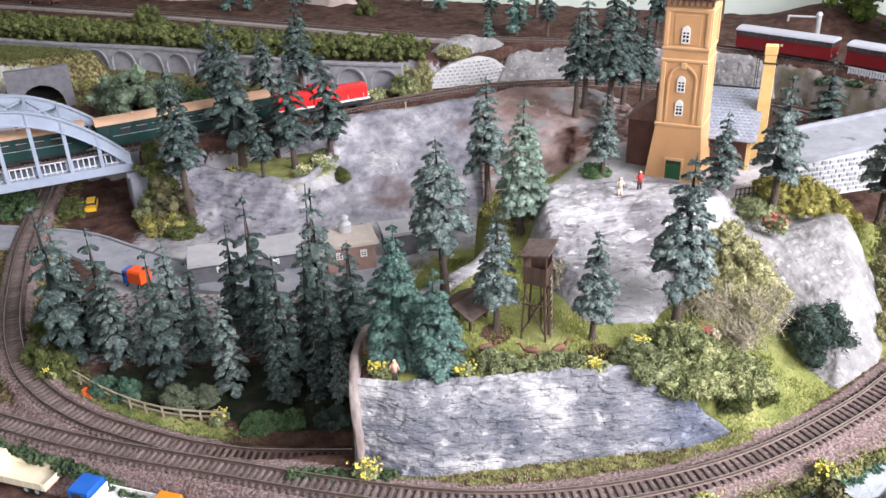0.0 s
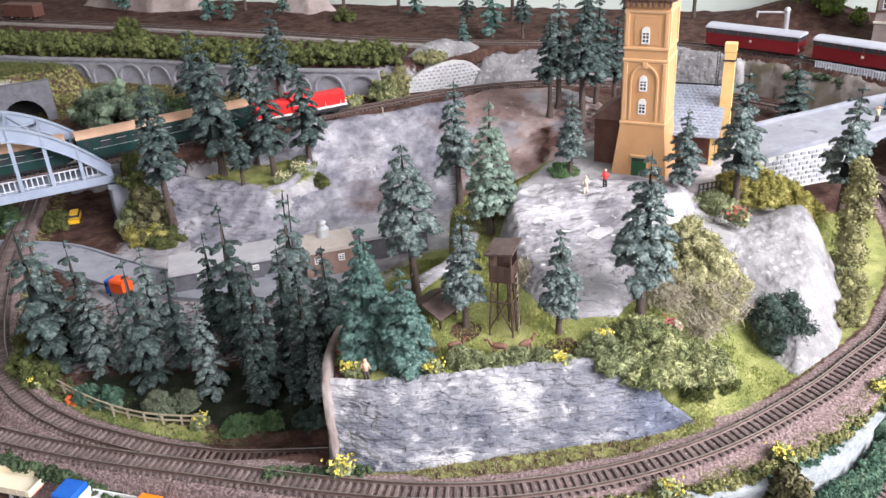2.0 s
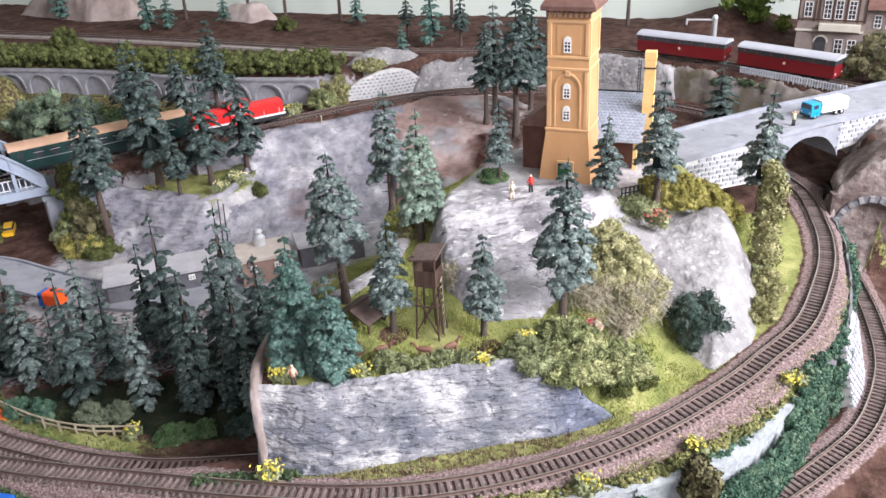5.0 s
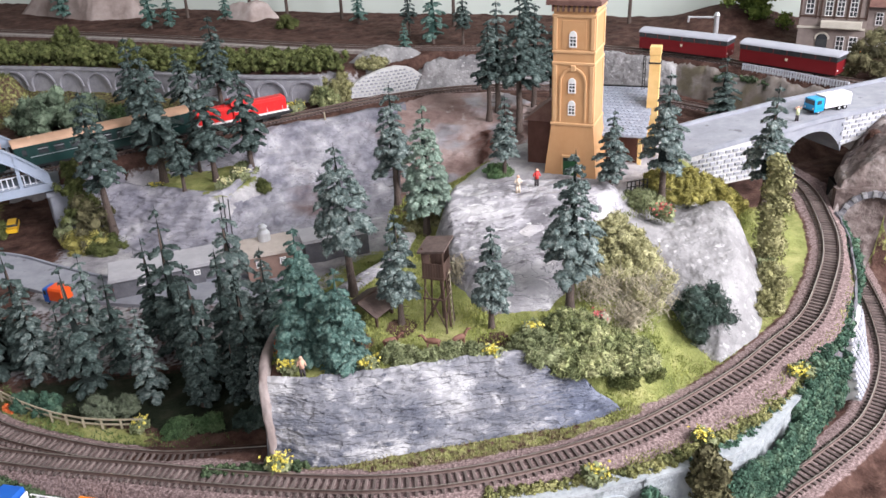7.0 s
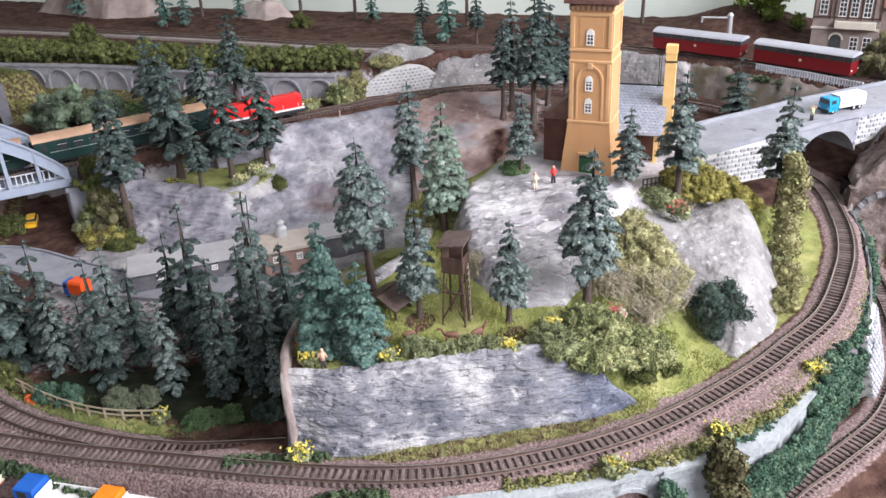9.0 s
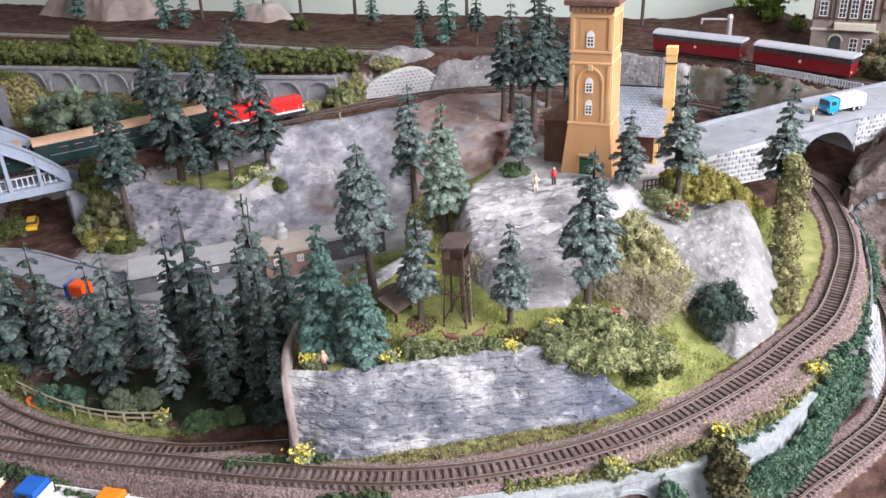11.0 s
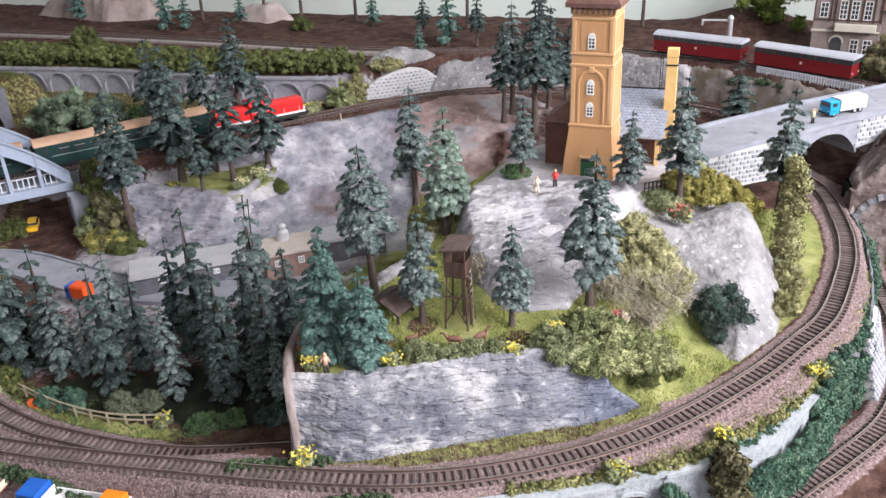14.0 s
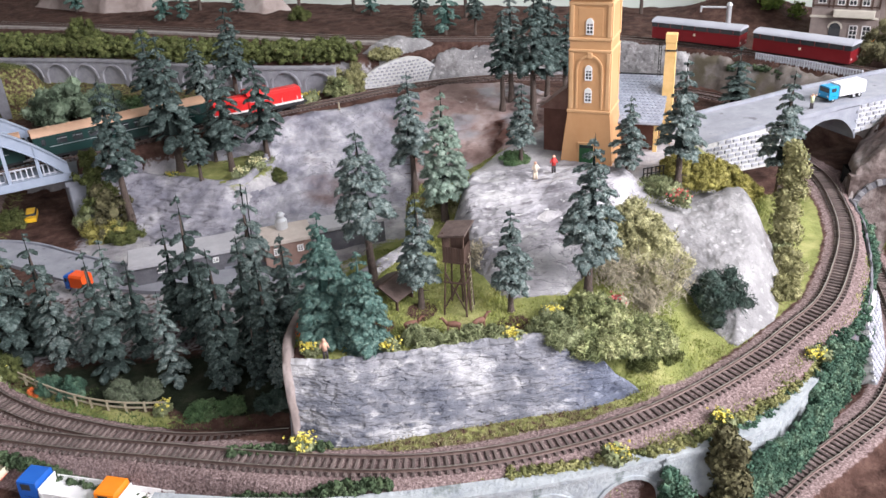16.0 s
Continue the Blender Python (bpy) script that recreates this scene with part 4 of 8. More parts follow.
boulder("rock_mound", [(-0.02, 1.50), (0.02, 1.455), (0.10, 1.49), (0.14, 1.53), (0.09, 1.57), (0.01, 1.56)], lambda x, y: 0.10 + 0 * x, M_ROCK_WHITE, "pale grey boulder above the stone wall", 0.008, 41, edge=0.04)
boulder("rock_mound", [(-0.87, 2.26), (-0.64, 2.09), (-0.51, 2.09), (-0.53, 2.2), (-0.70, 2.3)], lambda x, y: 0.13 + 0 * x, M_ROCK_TAN, "pinkish tan rock slab against the back wall", 0.008, 43, edge=0.03, cell=0.005)
boulder("rock_mound", [(-0.33, 2.02), (-0.24, 1.95), (-0.17, 1.98), (-0.23, 2.07)], lambda x, y: 0.115 + 0 * x, M_ROCK_TAN, "pinkish tan rock slab against the back wall", 0.008, 44, edge=0.03, cell=0.005)


def arch_bay(w, z0, z1, spring, r, depth):
    """One bay of an arcade in x and z: a wall panel with an arched niche, from y = 0 back to depth."""
    pts = [(-w / 2, z0), (-r, z0), (-r, spring)]
    pts += [(-r * math.cos(a), spring + r * math.sin(a)) for a in np.linspace(0, math.pi, 11)[1:-1]]
    pts += [(r, spring), (r, z0), (w / 2, z0), (w / 2, z1), (-w / 2, z1)]
    return prism(bmesh.new(), pts, 0, depth)


def arch_ring(r0, r1, spring, y0, y1, n=12):
    bm = bmesh.new()
    ang = np.linspace(0, math.pi, n)
    pts = [(r1 * math.cos(a), spring + r1 * math.sin(a)) for a in ang] + [(r0 * math.cos(a), spring + r0 * math.sin(a)) for a in ang[::-1]]
    return prism(bm, pts, y0, y1)


def arcade(line, bay, z0, z1, mat, back_mat, label, spring=0.5, coping=None, rad=0.4, niche=0.012):
    """A retaining wall of arched bays along a plan line; the niches face to the line's right."""
    t = thing("arcaded_wall", Matrix(), label, "retaining wall")
    pts = spline([(x, y, 0) for x, y in line], bay)
    nrm = sides(pts)
    zs = z0 + spring * (z1 - z0)
    back_line = pts.copy()
    back_line[:, :2] -= nrm * niche
    bm = bmesh.new()
    sweep(bm, back_line, [0, 0, -0.004, -0.004], [z0, z1, z1, z0])
    part("back_wall", bm, back_mat, t, "shaded recessed stone")
    for p, q in zip(pts, pts[1:]):
        mid, d = (p + q) / 2, q - p
        w = np.hypot(d[0], d[1])
        m = Matrix.Translation(mid) @ Matrix.Rotation(math.atan2(d[1], d[0]), 4, "Z")
        b = part("arch_bay", arch_bay(w, z0, z1, zs, rad * w, niche - 0.002), mat, t)
        b.matrix_world = m
        g = part("arch_ring", arch_ring(rad * w, rad * w + 0.0035, zs, -0.0018, 0.004), mat, b)
        g.matrix_parent_inverse = Matrix()
    if coping:
        cp = pts.copy()
        bm = bmesh.new()
        sweep(bm, cp, [0.003, 0.003, -0.012, -0.012], [z1 + 0.0005, z1 + 0.004, z1 + 0.004, z1 + 0.0005])
        part("coping", bm, coping, t)
    return t


arcade([(-1.05, 1.80), (-0.745, 1.68), (-0.498, 1.597), (-0.264, 1.482), (-0.06, 1.42)], 0.060, 0.026, 0.074, M_ARCADE, M_ARCADE, "long grey stone arcade below the hedge", 0.35, M_ARCADE, niche=0.0055)
arcade([(-0.18, 0.452), (-0.06, 0.428), (0.07, 0.428), (0.16, 0.437), (0.225, 0.451)], 0.062, -0.085, -0.006, M_PALE_STONE, M_STONE, "pale blue-grey stone retaining wall with round arches", 0.5, M_PALE_STONE)


def brick_wall(name, line, z_low, z_high, label, bw=0.0105, bh=0.0052, gap=0.0016, body=M_JOINT, batter=0.0):
    """A wall of grey stones in wide white joints along a plan line, seen from the line's right; heights may vary along it."""
    t = thing(name, Matrix(), label, "wall")
    pts = spline([(x, y, 0) for x, y in line], bw + gap)
    nrm = sides(pts)
    n = len(pts)
    lo, hi = np.interp(np.linspace(0, 1, n), np.linspace(0, 1, len(z_low)), z_low), np.interp(np.linspace(0, 1, n), np.linspace(0, 1, len(z_high)), z_high)
    bm = bmesh.new()
    rows = []
    for p, m, a, b in zip(pts, nrm, lo, hi):
        rows.append([bm.verts.new((p[0] - m[0] * o, p[1] - m[1] * o, z)) for o, z in ((-batter * (b - a), a), (0, b), (0.008, b), (0.008, a))])
    for r, s in zip(rows, rows[1:]):
        for i in range(4):
            bm.faces.new((r[i], r[(i + 1) % 4], s[(i + 1) % 4], s[i]))
    bm.faces.new(rows[0])
    bm.faces.new(rows[-1][::-1])
    bmesh.ops.recalc_face_normals(bm, faces=bm.faces[:])
    part("wall_body", bm, body, t, "white mortar")
    me = bpy.data.meshes.new("stone")
    b = block(-bw / 2, bw / 2, -0.0012, 0.003, -bh / 2, bh / 2, bevel=0.0006)
    b.to_mesh(me)
    b.free()
    me.materials.append(M_STONE)
    rng = random.Random(len(line))
    z = min(lo) + gap + bh / 2
    k = 0
    while z < max(hi):
        for i in range(n - 1):
            f = 0.5 if k % 2 else 0.0
            p = pts[i] * (1 - f) + pts[i + 1] * f
            a, h = lo[i], min(hi[i], hi[i + 1])
            if z - bh / 2 > a and z + bh / 2 < h:
                s = new("stone", me)
                s.parent = t
                out = 0.0004 + batter * (hi[i] - z)
                s.matrix_world = Matrix.Translation((p[0] + nrm[i][0] * out, p[1] + nrm[i][1] * out, z)) @ Matrix.Rotation(math.atan2(nrm[i][0], -nrm[i][1]), 4, "Z") @ Matrix.Rotation(-math.atan(batter), 4, "X") @ Matrix.Diagonal((rng.uniform(0.85, 1.05), rng.uniform(0.8, 1.25), rng.uniform(0.85, 1.08), 1))
        z += bh + gap
        k += 1
    return t


# road that climbs to the overbridge, its side wall and coping
ROAD = [(0.404, 0.890, 0.087), (0.4155, 0.894, 0.088), (0.455, 0.905, 0.091), (0.494, 0.915, 0.0945), (0.540, 0.926, 0.097), (0.607, 0.948, 0.100), (0.678, 0.970, 0.101), (0.78, 1.003, 0.102), (1.0, 1.075, 0.102)]
road_line = spline(ROAD, 0.02)
bm = bmesh.new()
sweep(bm, road_line, [-0.079, -0.079, 0.0, 0.0], [-0.008, 0.0, 0.0, -0.008])
tagged(part("road", bm, M_ROAD), "pale grey road rising onto the stone overbridge", "road", kind="structure")
edge = road_line.copy()
en = sides(edge)
lo_edge = edge.copy()
lo_edge[:, :2] += en * 0.003
bm = bmesh.new()
sweep(bm, lo_edge, [-0.0028, -0.0024, 0.0024, 0.0028], [-0.002, 0.0035, 0.0035, -0.002])
tagged(part("parapet", bm, M_CONCRETE), "low grey stone parapet along the road", "parapet")
up_edge = edge.copy()
up_edge[:, :2] -= en * 0.081
bm = bmesh.new()
sweep(bm, up_edge, [-0.003, -0.003, 0.0015, 0.0015], [-0.03, 0.004, 0.004, -0.03])
tagged(part("parapet", bm, M_CONCRETE), "low grey stone parapet along the road", "parapet")
wl = lo_edge[:, :2] + en * 0.001
k0 = int(np.argmin(np.abs(wl[:, 0] - 0.550)))
k1 = int(np.argmin(np.abs(wl[:, 0] - 0.635)))
brick_wall("stone_wall", [tuple(p) for p in wl[: k0 + 1]], [0.035, 0.04, 0.04], [z - 0.0025 for z in lo_edge[: k0 + 1, 2]], "retaining wall of grey stones in white mortar under the road", 0.0088, 0.0044, 0.0019)
brick_wall("stone_wall", [tuple(p) for p in wl[k1 : k1 + 6]], [0.06, 0.07], [z - 0.0025 for z in lo_edge[k1 : k1 + 6, 2]], "retaining wall of grey stones in white mortar beside the bridge", 0.0088, 0.0044, 0.0019)
# the opening over the track: spandrel with a flat arch
a, b = Vector((*wl[k0], 0)), Vector((*wl[k1], 0))
w = (b - a).length
zt = float(lo_edge[(k0 + k1) // 2, 2]) - 0.0025
pts = [(-w / 2, zt - 0.045)] + [(x, zt - 0.010 - 0.032 * (abs(x) / (w / 2)) ** 2.5) for x in np.linspace(-w / 2 + 0.004, w / 2 - 0.004, 15)] + [(w / 2, zt - 0.045), (w / 2, zt), (-w / 2, zt)]
sp = part("bridge_arch", prism(bmesh.new(), pts, 0, 0.076), M_CONCRETE)
sp.matrix_world = Matrix.Translation((a + b) / 2) @ Matrix.Rotation(math.atan2((b - a).y, (b - a).x), 4, "Z")
tagged(sp, "grey stone arch carrying the road over the track", "bridge")

# white lattice-like stone panel of the lower retaining wall, and its plain continuation
bm = bmesh.new()
plain = spline([(0.222, 0.450, 0), (0.245, 0.456, 0), (0.302, 0.470, 0), (0.347, 0.500, 0), (0.392, 0.539, 0), (0.418, 0.560, 0)], 0.006)
sweep(bm, plain, [0, 0.001, -0.012, -0.012], [-0.085, -0.008, -0.008, -0.085])
tagged(part("retaining_wall", bm, M_PALE_STONE), "pale blue-grey plastered retaining wall between ivy", "wall")
bm = bmesh.new()
sweep(bm, plain, [0.004, 0.004, -0.010, -0.010], [-0.0075, -0.0035, -0.0035, -0.0075])
tagged(part("coping", bm, M_PALE_STONE), "pale stone coping of the retaining wall", "wall")
brick_wall("stone_wall", [(0.476, 0.609), (0.496, 0.633), (0.512, 0.657), (0.528, 0.688)], [-0.08, -0.08], [-0.004, -0.002, -0.003, -0.016], "white-jointed stone retaining wall among ivy", 0.006, 0.0032, 0.0016, batter=0.26)
cliff("retaining_wall", [(0.41, 0.553, -0.085), (0.47, 0.60, -0.085), (0.52, 0.668, -0.085), (0.555, 0.74, -0.085), (0.575, 0.79, -0.085), (0.592, 0.855, -0.085)], [(0.412, 0.556, 0.0), (0.468, 0.606, 0.004), (0.514, 0.67, 0.006), (0.550, 0.745, 0.008), (0.57, 0.79, 0.008), (0.590, 0.858, 0.010)], M_DARK_STONE, "ivy-covered dark retaining wall above the lower track", rough=0.003, seed=51, cap=0.004)
brick_wall("stone_wall", [(-0.010, 1.436), (0.026, 1.442), (0.076, 1.454), (0.128, 1.479)], [0.030, 0.030], [0.052, 0.068, 0.076, 0.079, 0.072, 0.048], "white-mortared retaining wall with small grey stones", 0.0055, 0.0030, 0.0030, M_JOINT)


def portal(m, w, h, mat, label, ring=True, mouth=0.32, spring=0.40):
    """A tunnel portal with an arched mouth, dark inside."""
    t = thing("tunnel_portal", m, label, "tunnel portal")
    part("front_wall", arch_bay(w, 0, h, h * spring, w * mouth, 0.012), mat, t)
    if ring:
        part("arch_ring", arch_ring(w * mouth, w * mouth + 0.008, h * spring, -0.002, 0.006), M_DARK_STONE, t)
        for i in range(9):
            s = block(-0.003, 0.003, -0.0035, 0.0, w * mouth + 0.001, w * mouth + 0.009, bevel=0.0005)
            o = part("voussoir", s, M_RING, t)
            o.matrix_parent_inverse = Matrix()
            o.matrix_basis = Matrix.Translation((0, 0, h * spring)) @ Matrix.Rotation(radians(-72 + 18 * i), 4, "Y")
    # shallow closed box, its near-black colour painting the darkness of the tunnel
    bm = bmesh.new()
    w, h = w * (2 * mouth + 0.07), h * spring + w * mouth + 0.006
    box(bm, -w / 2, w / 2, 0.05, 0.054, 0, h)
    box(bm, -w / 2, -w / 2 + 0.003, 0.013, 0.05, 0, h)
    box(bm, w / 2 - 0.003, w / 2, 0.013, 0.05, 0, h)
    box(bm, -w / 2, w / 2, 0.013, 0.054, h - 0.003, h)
    part("tunnel_lining", bm, M_BLACK, t, "near-black box standing in for the unlit tunnel")
    return t


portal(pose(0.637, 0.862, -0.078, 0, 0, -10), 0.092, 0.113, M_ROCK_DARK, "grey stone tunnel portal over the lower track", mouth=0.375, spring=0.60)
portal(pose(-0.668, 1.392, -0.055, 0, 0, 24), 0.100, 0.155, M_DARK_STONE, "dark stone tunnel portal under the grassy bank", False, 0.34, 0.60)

# ---------------------------------------------------------------- buildings and bridge


def lattice_window(w, h, parent, x, z, y, arched=True, cols=2, rows=3):
    """A white glazing-bar window set on a wall that faces -y."""
    t = 0.0011
    bm = bmesh.new()
    rings = []
    for yy in (y - 0.0012, y):
        outer = [bm.verts.new((x + sx * w / 2, yy, zz)) for sx, zz in ((-1, z - t), (1, z - t), (1, z + h), (-1, z + h))]
        inner = [bm.verts.new((x + sx * (w / 2 - t), yy, zz)) for sx, zz in ((-1, z), (1, z), (1, z + h - t), (-1, z + h - t))]
        rings.append((outer, inner))
    (o0, i0), (o1, i1) = rings
    for k in range(4):
        j = (k + 1) % 4
        for q in ((o0[k], o0[j], i0[j], i0[k]), (o1[k], i1[k], i1[j], o1[j]), (o0[k], o1[k], o1[j], o0[j]), (i0[k], i0[j], i1[j], i1[k])):
            bm.faces.new(q)
    bmesh.ops.recalc_face_normals(bm, faces=bm.faces[:])
    f = part("window", bm, M_WHITE, parent, "white glazing bars")
    for i in range(1, cols):
        c = x - w / 2 + w * i / cols
        part("glazing_bar", block(c - t * 0.4, c + t * 0.4, y - 0.0011, y - 0.0002, z, z + h - t), M_WHITE, f)
    for i in range(1, rows):
        c = z + h * i / rows
        part("glazing_bar", block(x - w / 2 + t, x + w / 2 - t, y - 0.00105, y - 0.0003, c - t * 0.4, c + t * 0.4), M_WHITE, f)
    part("pane", block(x - w / 2 + t * 0.5, x + w / 2 - t * 0.5, y - 0.0005, y + 0.0002, z + t * 0.3, z + h - t * 0.3), M_PANE, f)
    if arched:
        o = part("window_arch", arch_ring(0, w / 2, 0, y - 0.0012, y), M_WHITE, f)
        o.matrix_basis = Matrix.Translation((x, 0, z + h))
    return f


def tower():
    t = thing("water_tower", pose(0.264, 0.868, 0.088, 0, 0, -27) @ Matrix.Diagonal((0.955, 0.955, 1.15, 1)), "tall ochre plastered tower with flared base and brown roof", "tower")
    bm = bmesh.new()
    prev = None
    for z, w in ((-0.01, 0.0325), (0.0, 0.0318), (0.02, 0.0294), (0.04, 0.0268), (0.056, 0.0248), (0.10, 0.0240), (0.169, 0.0236)):
        ring = [bm.verts.new((sx * w, sy * w, z)) for sx, sy in ((-1, -1), (1, -1), (1, 1), (-1, 1))]
        if prev:
            for k in range(4):
                bm.faces.new((prev[k], prev[(k + 1) % 4], ring[(k + 1) % 4], ring[k]))
        prev = ring
    bm.faces.new(prev)
    part("shaft", bm, M_TOWER, t)
    # string courses and pilasters on the four sides
    for z, h in ((0.054, 0.0028), (0.1135, 0.0028), (0.1245, 0.0028), (0.1575, 0.003), (0.163, 0.004)):
        w = 0.0262 if z < 0.06 else 0.0252 if z < 0.16 else 0.0258
        part("string_course", block(-w, w, -w, w, z, z + h, bevel=0.0005), M_TOWER_LT, t)
    for rz in range(4):
        for x in (-0.0215, 0.0215):
            for z0, z1 in ((0.0575, 0.113), (0.128, 0.1575)):
                o = part("pilaster", block(x - 0.0022, x + 0.0022, -0.0252, -0.0236, z0, z1, bevel=0.0003), M_TOWER_LT, t)
                o.matrix_basis = Matrix.Rotation(math.pi / 2 * rz, 4, "Z")
    o = part("blind_arch", arch_ring(0.0138, 0.0158, 0, -0.0256, -0.0238, 16), M_TOWER_LT, t)
    o.matrix_basis = Matrix.Translation((0, 0, 0.0955))
    for x in (-0.0148, 0.0148):
        part("blind_arch_jamb", block(x - 0.001, x + 0.001, -0.0256, -0.0238, 0.0575, 0.0955), M_TOWER_LT, t)
    part("keystone", block(-0.0028, 0.0028, -0.0262, -0.0238, 0.108, 0.1135, bevel=0.0004), M_TOWER_LT, t)
    for z in (0.0655, 0.0875):
        lattice_window(0.0085, 0.0095, t, -0.001, z, -0.0243, True)
    lattice_window(0.0085, 0.0100, t, -0.001, 0.1315, -0.0244, True)
    part("panel", block(-0.014, 0.014, -0.0243, -0.0236, 0.129, 0.155, bevel=0.0003), M_TOWER, t)
    d = part("door", block(-0.0085, 0.0085, -0.0313, -0.0285, 0.0, 0.0225), M_DOOR, t, "dark green wooden door")
    part("door_frame", block(-0.0105, 0.0105, -0.0309, -0.0285, 0.0, 0.0248, bevel=0.0004), M_TOWER_LT, d)
    part("door_light", block(-0.0082, 0.0082, -0.0316, -0.0311, 0.0195, 0.0222), M_PANE, d)
    for i in range(9):
        x = -0.024 + 0.006 * i
        part("bracket", block(x - 0.0012, x + 0.0012, -0.0285, -0.0235, 0.1635, 0.1692, bevel=0.0003), M_ROOF_BROWN, t)
    bm = bmesh.new()
    ring = [bm.verts.new((sx * 0.031, sy * 0.031, 0.1695)) for sx, sy in ((-1, -1), (1, -1), (1, 1), (-1, 1))]
    mid = [bm.verts.new((sx * 0.031, sy * 0.031, 0.1735)) for sx, sy in ((-1, -1), (1, -1), (1, 1), (-1, 1))]
    top = bm.verts.new((0, 0, 0.215))
    for k in range(4):
        bm.faces.new((ring[k], ring[(k + 1) % 4], mid[(k + 1) % 4], mid[k]))
        bm.faces.new((mid[k], mid[(k + 1) % 4], top))
    bm.faces.new(ring[::-1])
    part("roof", bm, M_ROOF_BROWN, t, "red-brown pyramid roof")
    # brown boarded side wing with hipped roof
    part("wing_wall", block(-0.062, -0.024, 0.002, 0.062, -0.005, 0.052), M_WALL_BROWN, t, "dark red-brown boarded wing")
    bm = bmesh.new()
    base = [bm.verts.new(p) for p in ((-0.066, -0.003, 0.050), (-0.02, -0.003, 0.050), (-0.02, 0.066, 0.050), (-0.066, 0.066, 0.050))]
    ridge = [bm.verts.new(p) for p in ((-0.03, 0.022, 0.072), (-0.03, 0.045, 0.072))]
    for f in ((0, 1, 4), (1, 2, 5, 4), (2, 3, 5), (3, 0, 4, 5)):
        bm.faces.new([(base + ridge)[i] for i in f])
    bm.faces.new(base[::-1])
    bmesh.ops.recalc_face_normals(bm, faces=bm.faces[:])
    part("wing_roof", bm, M_ROOF_BROWN, t)
    part("vent", block(-0.038, -0.031, 0.025, 0.032, 0.068, 0.082, bevel=0.0005), M_ROOF_BROWN, t)
    return t


def engine_shed():
    t = thing("engine_shed", pose(0.291, 0.880, 0.086, 0, 0, -24), "low brick shed with a blue-grey slate roof", "building")
    x0, x1, dep, eave, ridge = -0.03, 0.054, 0.132, 0.046, 0.080
    bm = bmesh.new()
    prism(bm, [(0.004, -0.006), (dep - 0.004, -0.006), (dep - 0.004, eave), (dep / 2, ridge - 0.003), (0.004, eave)], -x0 * -1, x1 - 0.003)
    bmesh.ops.transform(bm, matrix=Matrix(((0, 1, 0, 0), (1, 0, 0, 0), (0, 0, 1, 0), (0, 0, 0, 1))), verts=bm.verts)
    bmesh.ops.recalc_face_normals(bm, faces=bm.faces[:])
    part("wall", bm, M_WALL_BROWN, t)
    for s in (0, 1):
        bm = bmesh.new()
        y0, y1 = (-0.006, dep / 2) if s == 0 else (dep + 0.006, dep / 2)
        z0, z1 = eave - 0.003, ridge
        v = [bm.verts.new(p) for p in ((x0, y0, z0), (x1 + 0.003, y0, z0), (x1 + 0.003, y1, z1), (x0, y1, z1))]
        f = bm.faces.new(v)
        bmesh.ops.recalc_face_normals(bm, faces=bm.faces[:])
        ex = bmesh.ops.extrude_face_region(bm, geom=[f])
        bmesh.ops.translate(bm, vec=(0, 0, -0.002), verts=[e for e in ex["geom"] if isinstance(e, bmesh.types.BMVert)])
        roof = part("roof", bm, M_SLATE, t, "blue-grey slates")
        if s == 0:
            me = bpy.data.meshes.new("slate")
            b = block(-0.0023, 0.0023, -0.0023, 0.0023, 0, 0.0005)
            b.to_mesh(me)
            b.free()
            me.materials.append(M_SLATE)
            ang = math.atan2(z1 - z0, y1 - y0)
            for r in range(17):
                for c in range(17):
                    u = (r + 0.5) / 17
                    o = new("slate", me)
                    o.parent = roof
                    o.matrix_basis = Matrix.Translation((x0 + 0.0026 + 0.0050 * (c + 0.5 * (r % 2)), y0 + u * (y1 - y0), z0 + u * (z1 - z0) + 0.0003)) @ Matrix.Rotation(ang - 0.06, 4, "X") @ Matrix.Rotation(radians(45), 4, "Z")
    part("ridge_cap", block(x0, x1 + 0.003, dep / 2 - 0.0015, dep / 2 + 0.0015, ridge - 0.001, ridge + 0.0015), M_FRAME, t)
    part("gutter", bar((x0, -0.0075, eave - 0.004), (x1 + 0.003, -0.0075, eave - 0.004), 0.0012), M_CONCRETE, t)
    part("post", block(0.048, 0.0525, -0.004, 0.0005, -0.008, eave - 0.004), M_CHIMNEY, t)
    part("shed_door", block(0.008, 0.034, 0.0025, 0.0045, 0.0, 0.022), M_DARKWOOD, t)
    return t


def chimney():
    t = thing("chimney", pose(0.360, 0.893, 0.086, 0, 0, -24), "tall square yellow brick chimney with iron ladder", "chimney")
    bm = bmesh.new()
    prev = None
    for z, w in ((-0.012, 0.0074), (0.03, 0.0067), (0.126, 0.0057), (0.127, 0.0064), (0.136, 0.0064)):
        ring = [bm.verts.new((sx * w, sy * w, z)) for sx, sy in ((-1, -1), (1, -1), (1, 1), (-1, 1))]
        if prev:
            for k in range(4):
                bm.faces.new((prev[k], prev[(k + 1) % 4], ring[(k + 1) % 4], ring[k]))
        prev = ring
    bm.faces.new(prev)
    part("shaft", bm, M_CHIMNEY, t)
    part("band", block(-0.0070, 0.0070, -0.0070, 0.0070, 0.117, 0.1185), M_FRAME, t, "iron band")
    lad = part("ladder", bar((-0.011, 0.002, 0.085), (-0.011, 0.002, 0.125), 0.0004, n=5), M_FRAME, t)
    part("ladder_rail", bar((-0.0135, 0.002, 0.085), (-0.0135, 0.002, 0.125), 0.0004, n=5), M_FRAME, lad)
    for i in range(10):
        part("rung", bar((-0.011, 0.002, 0.087 + 0.004 * i), (-0.0135, 0.002, 0.087 + 0.004 * i), 0.0003, n=4), M_FRAME, lad)
    return t


tower()
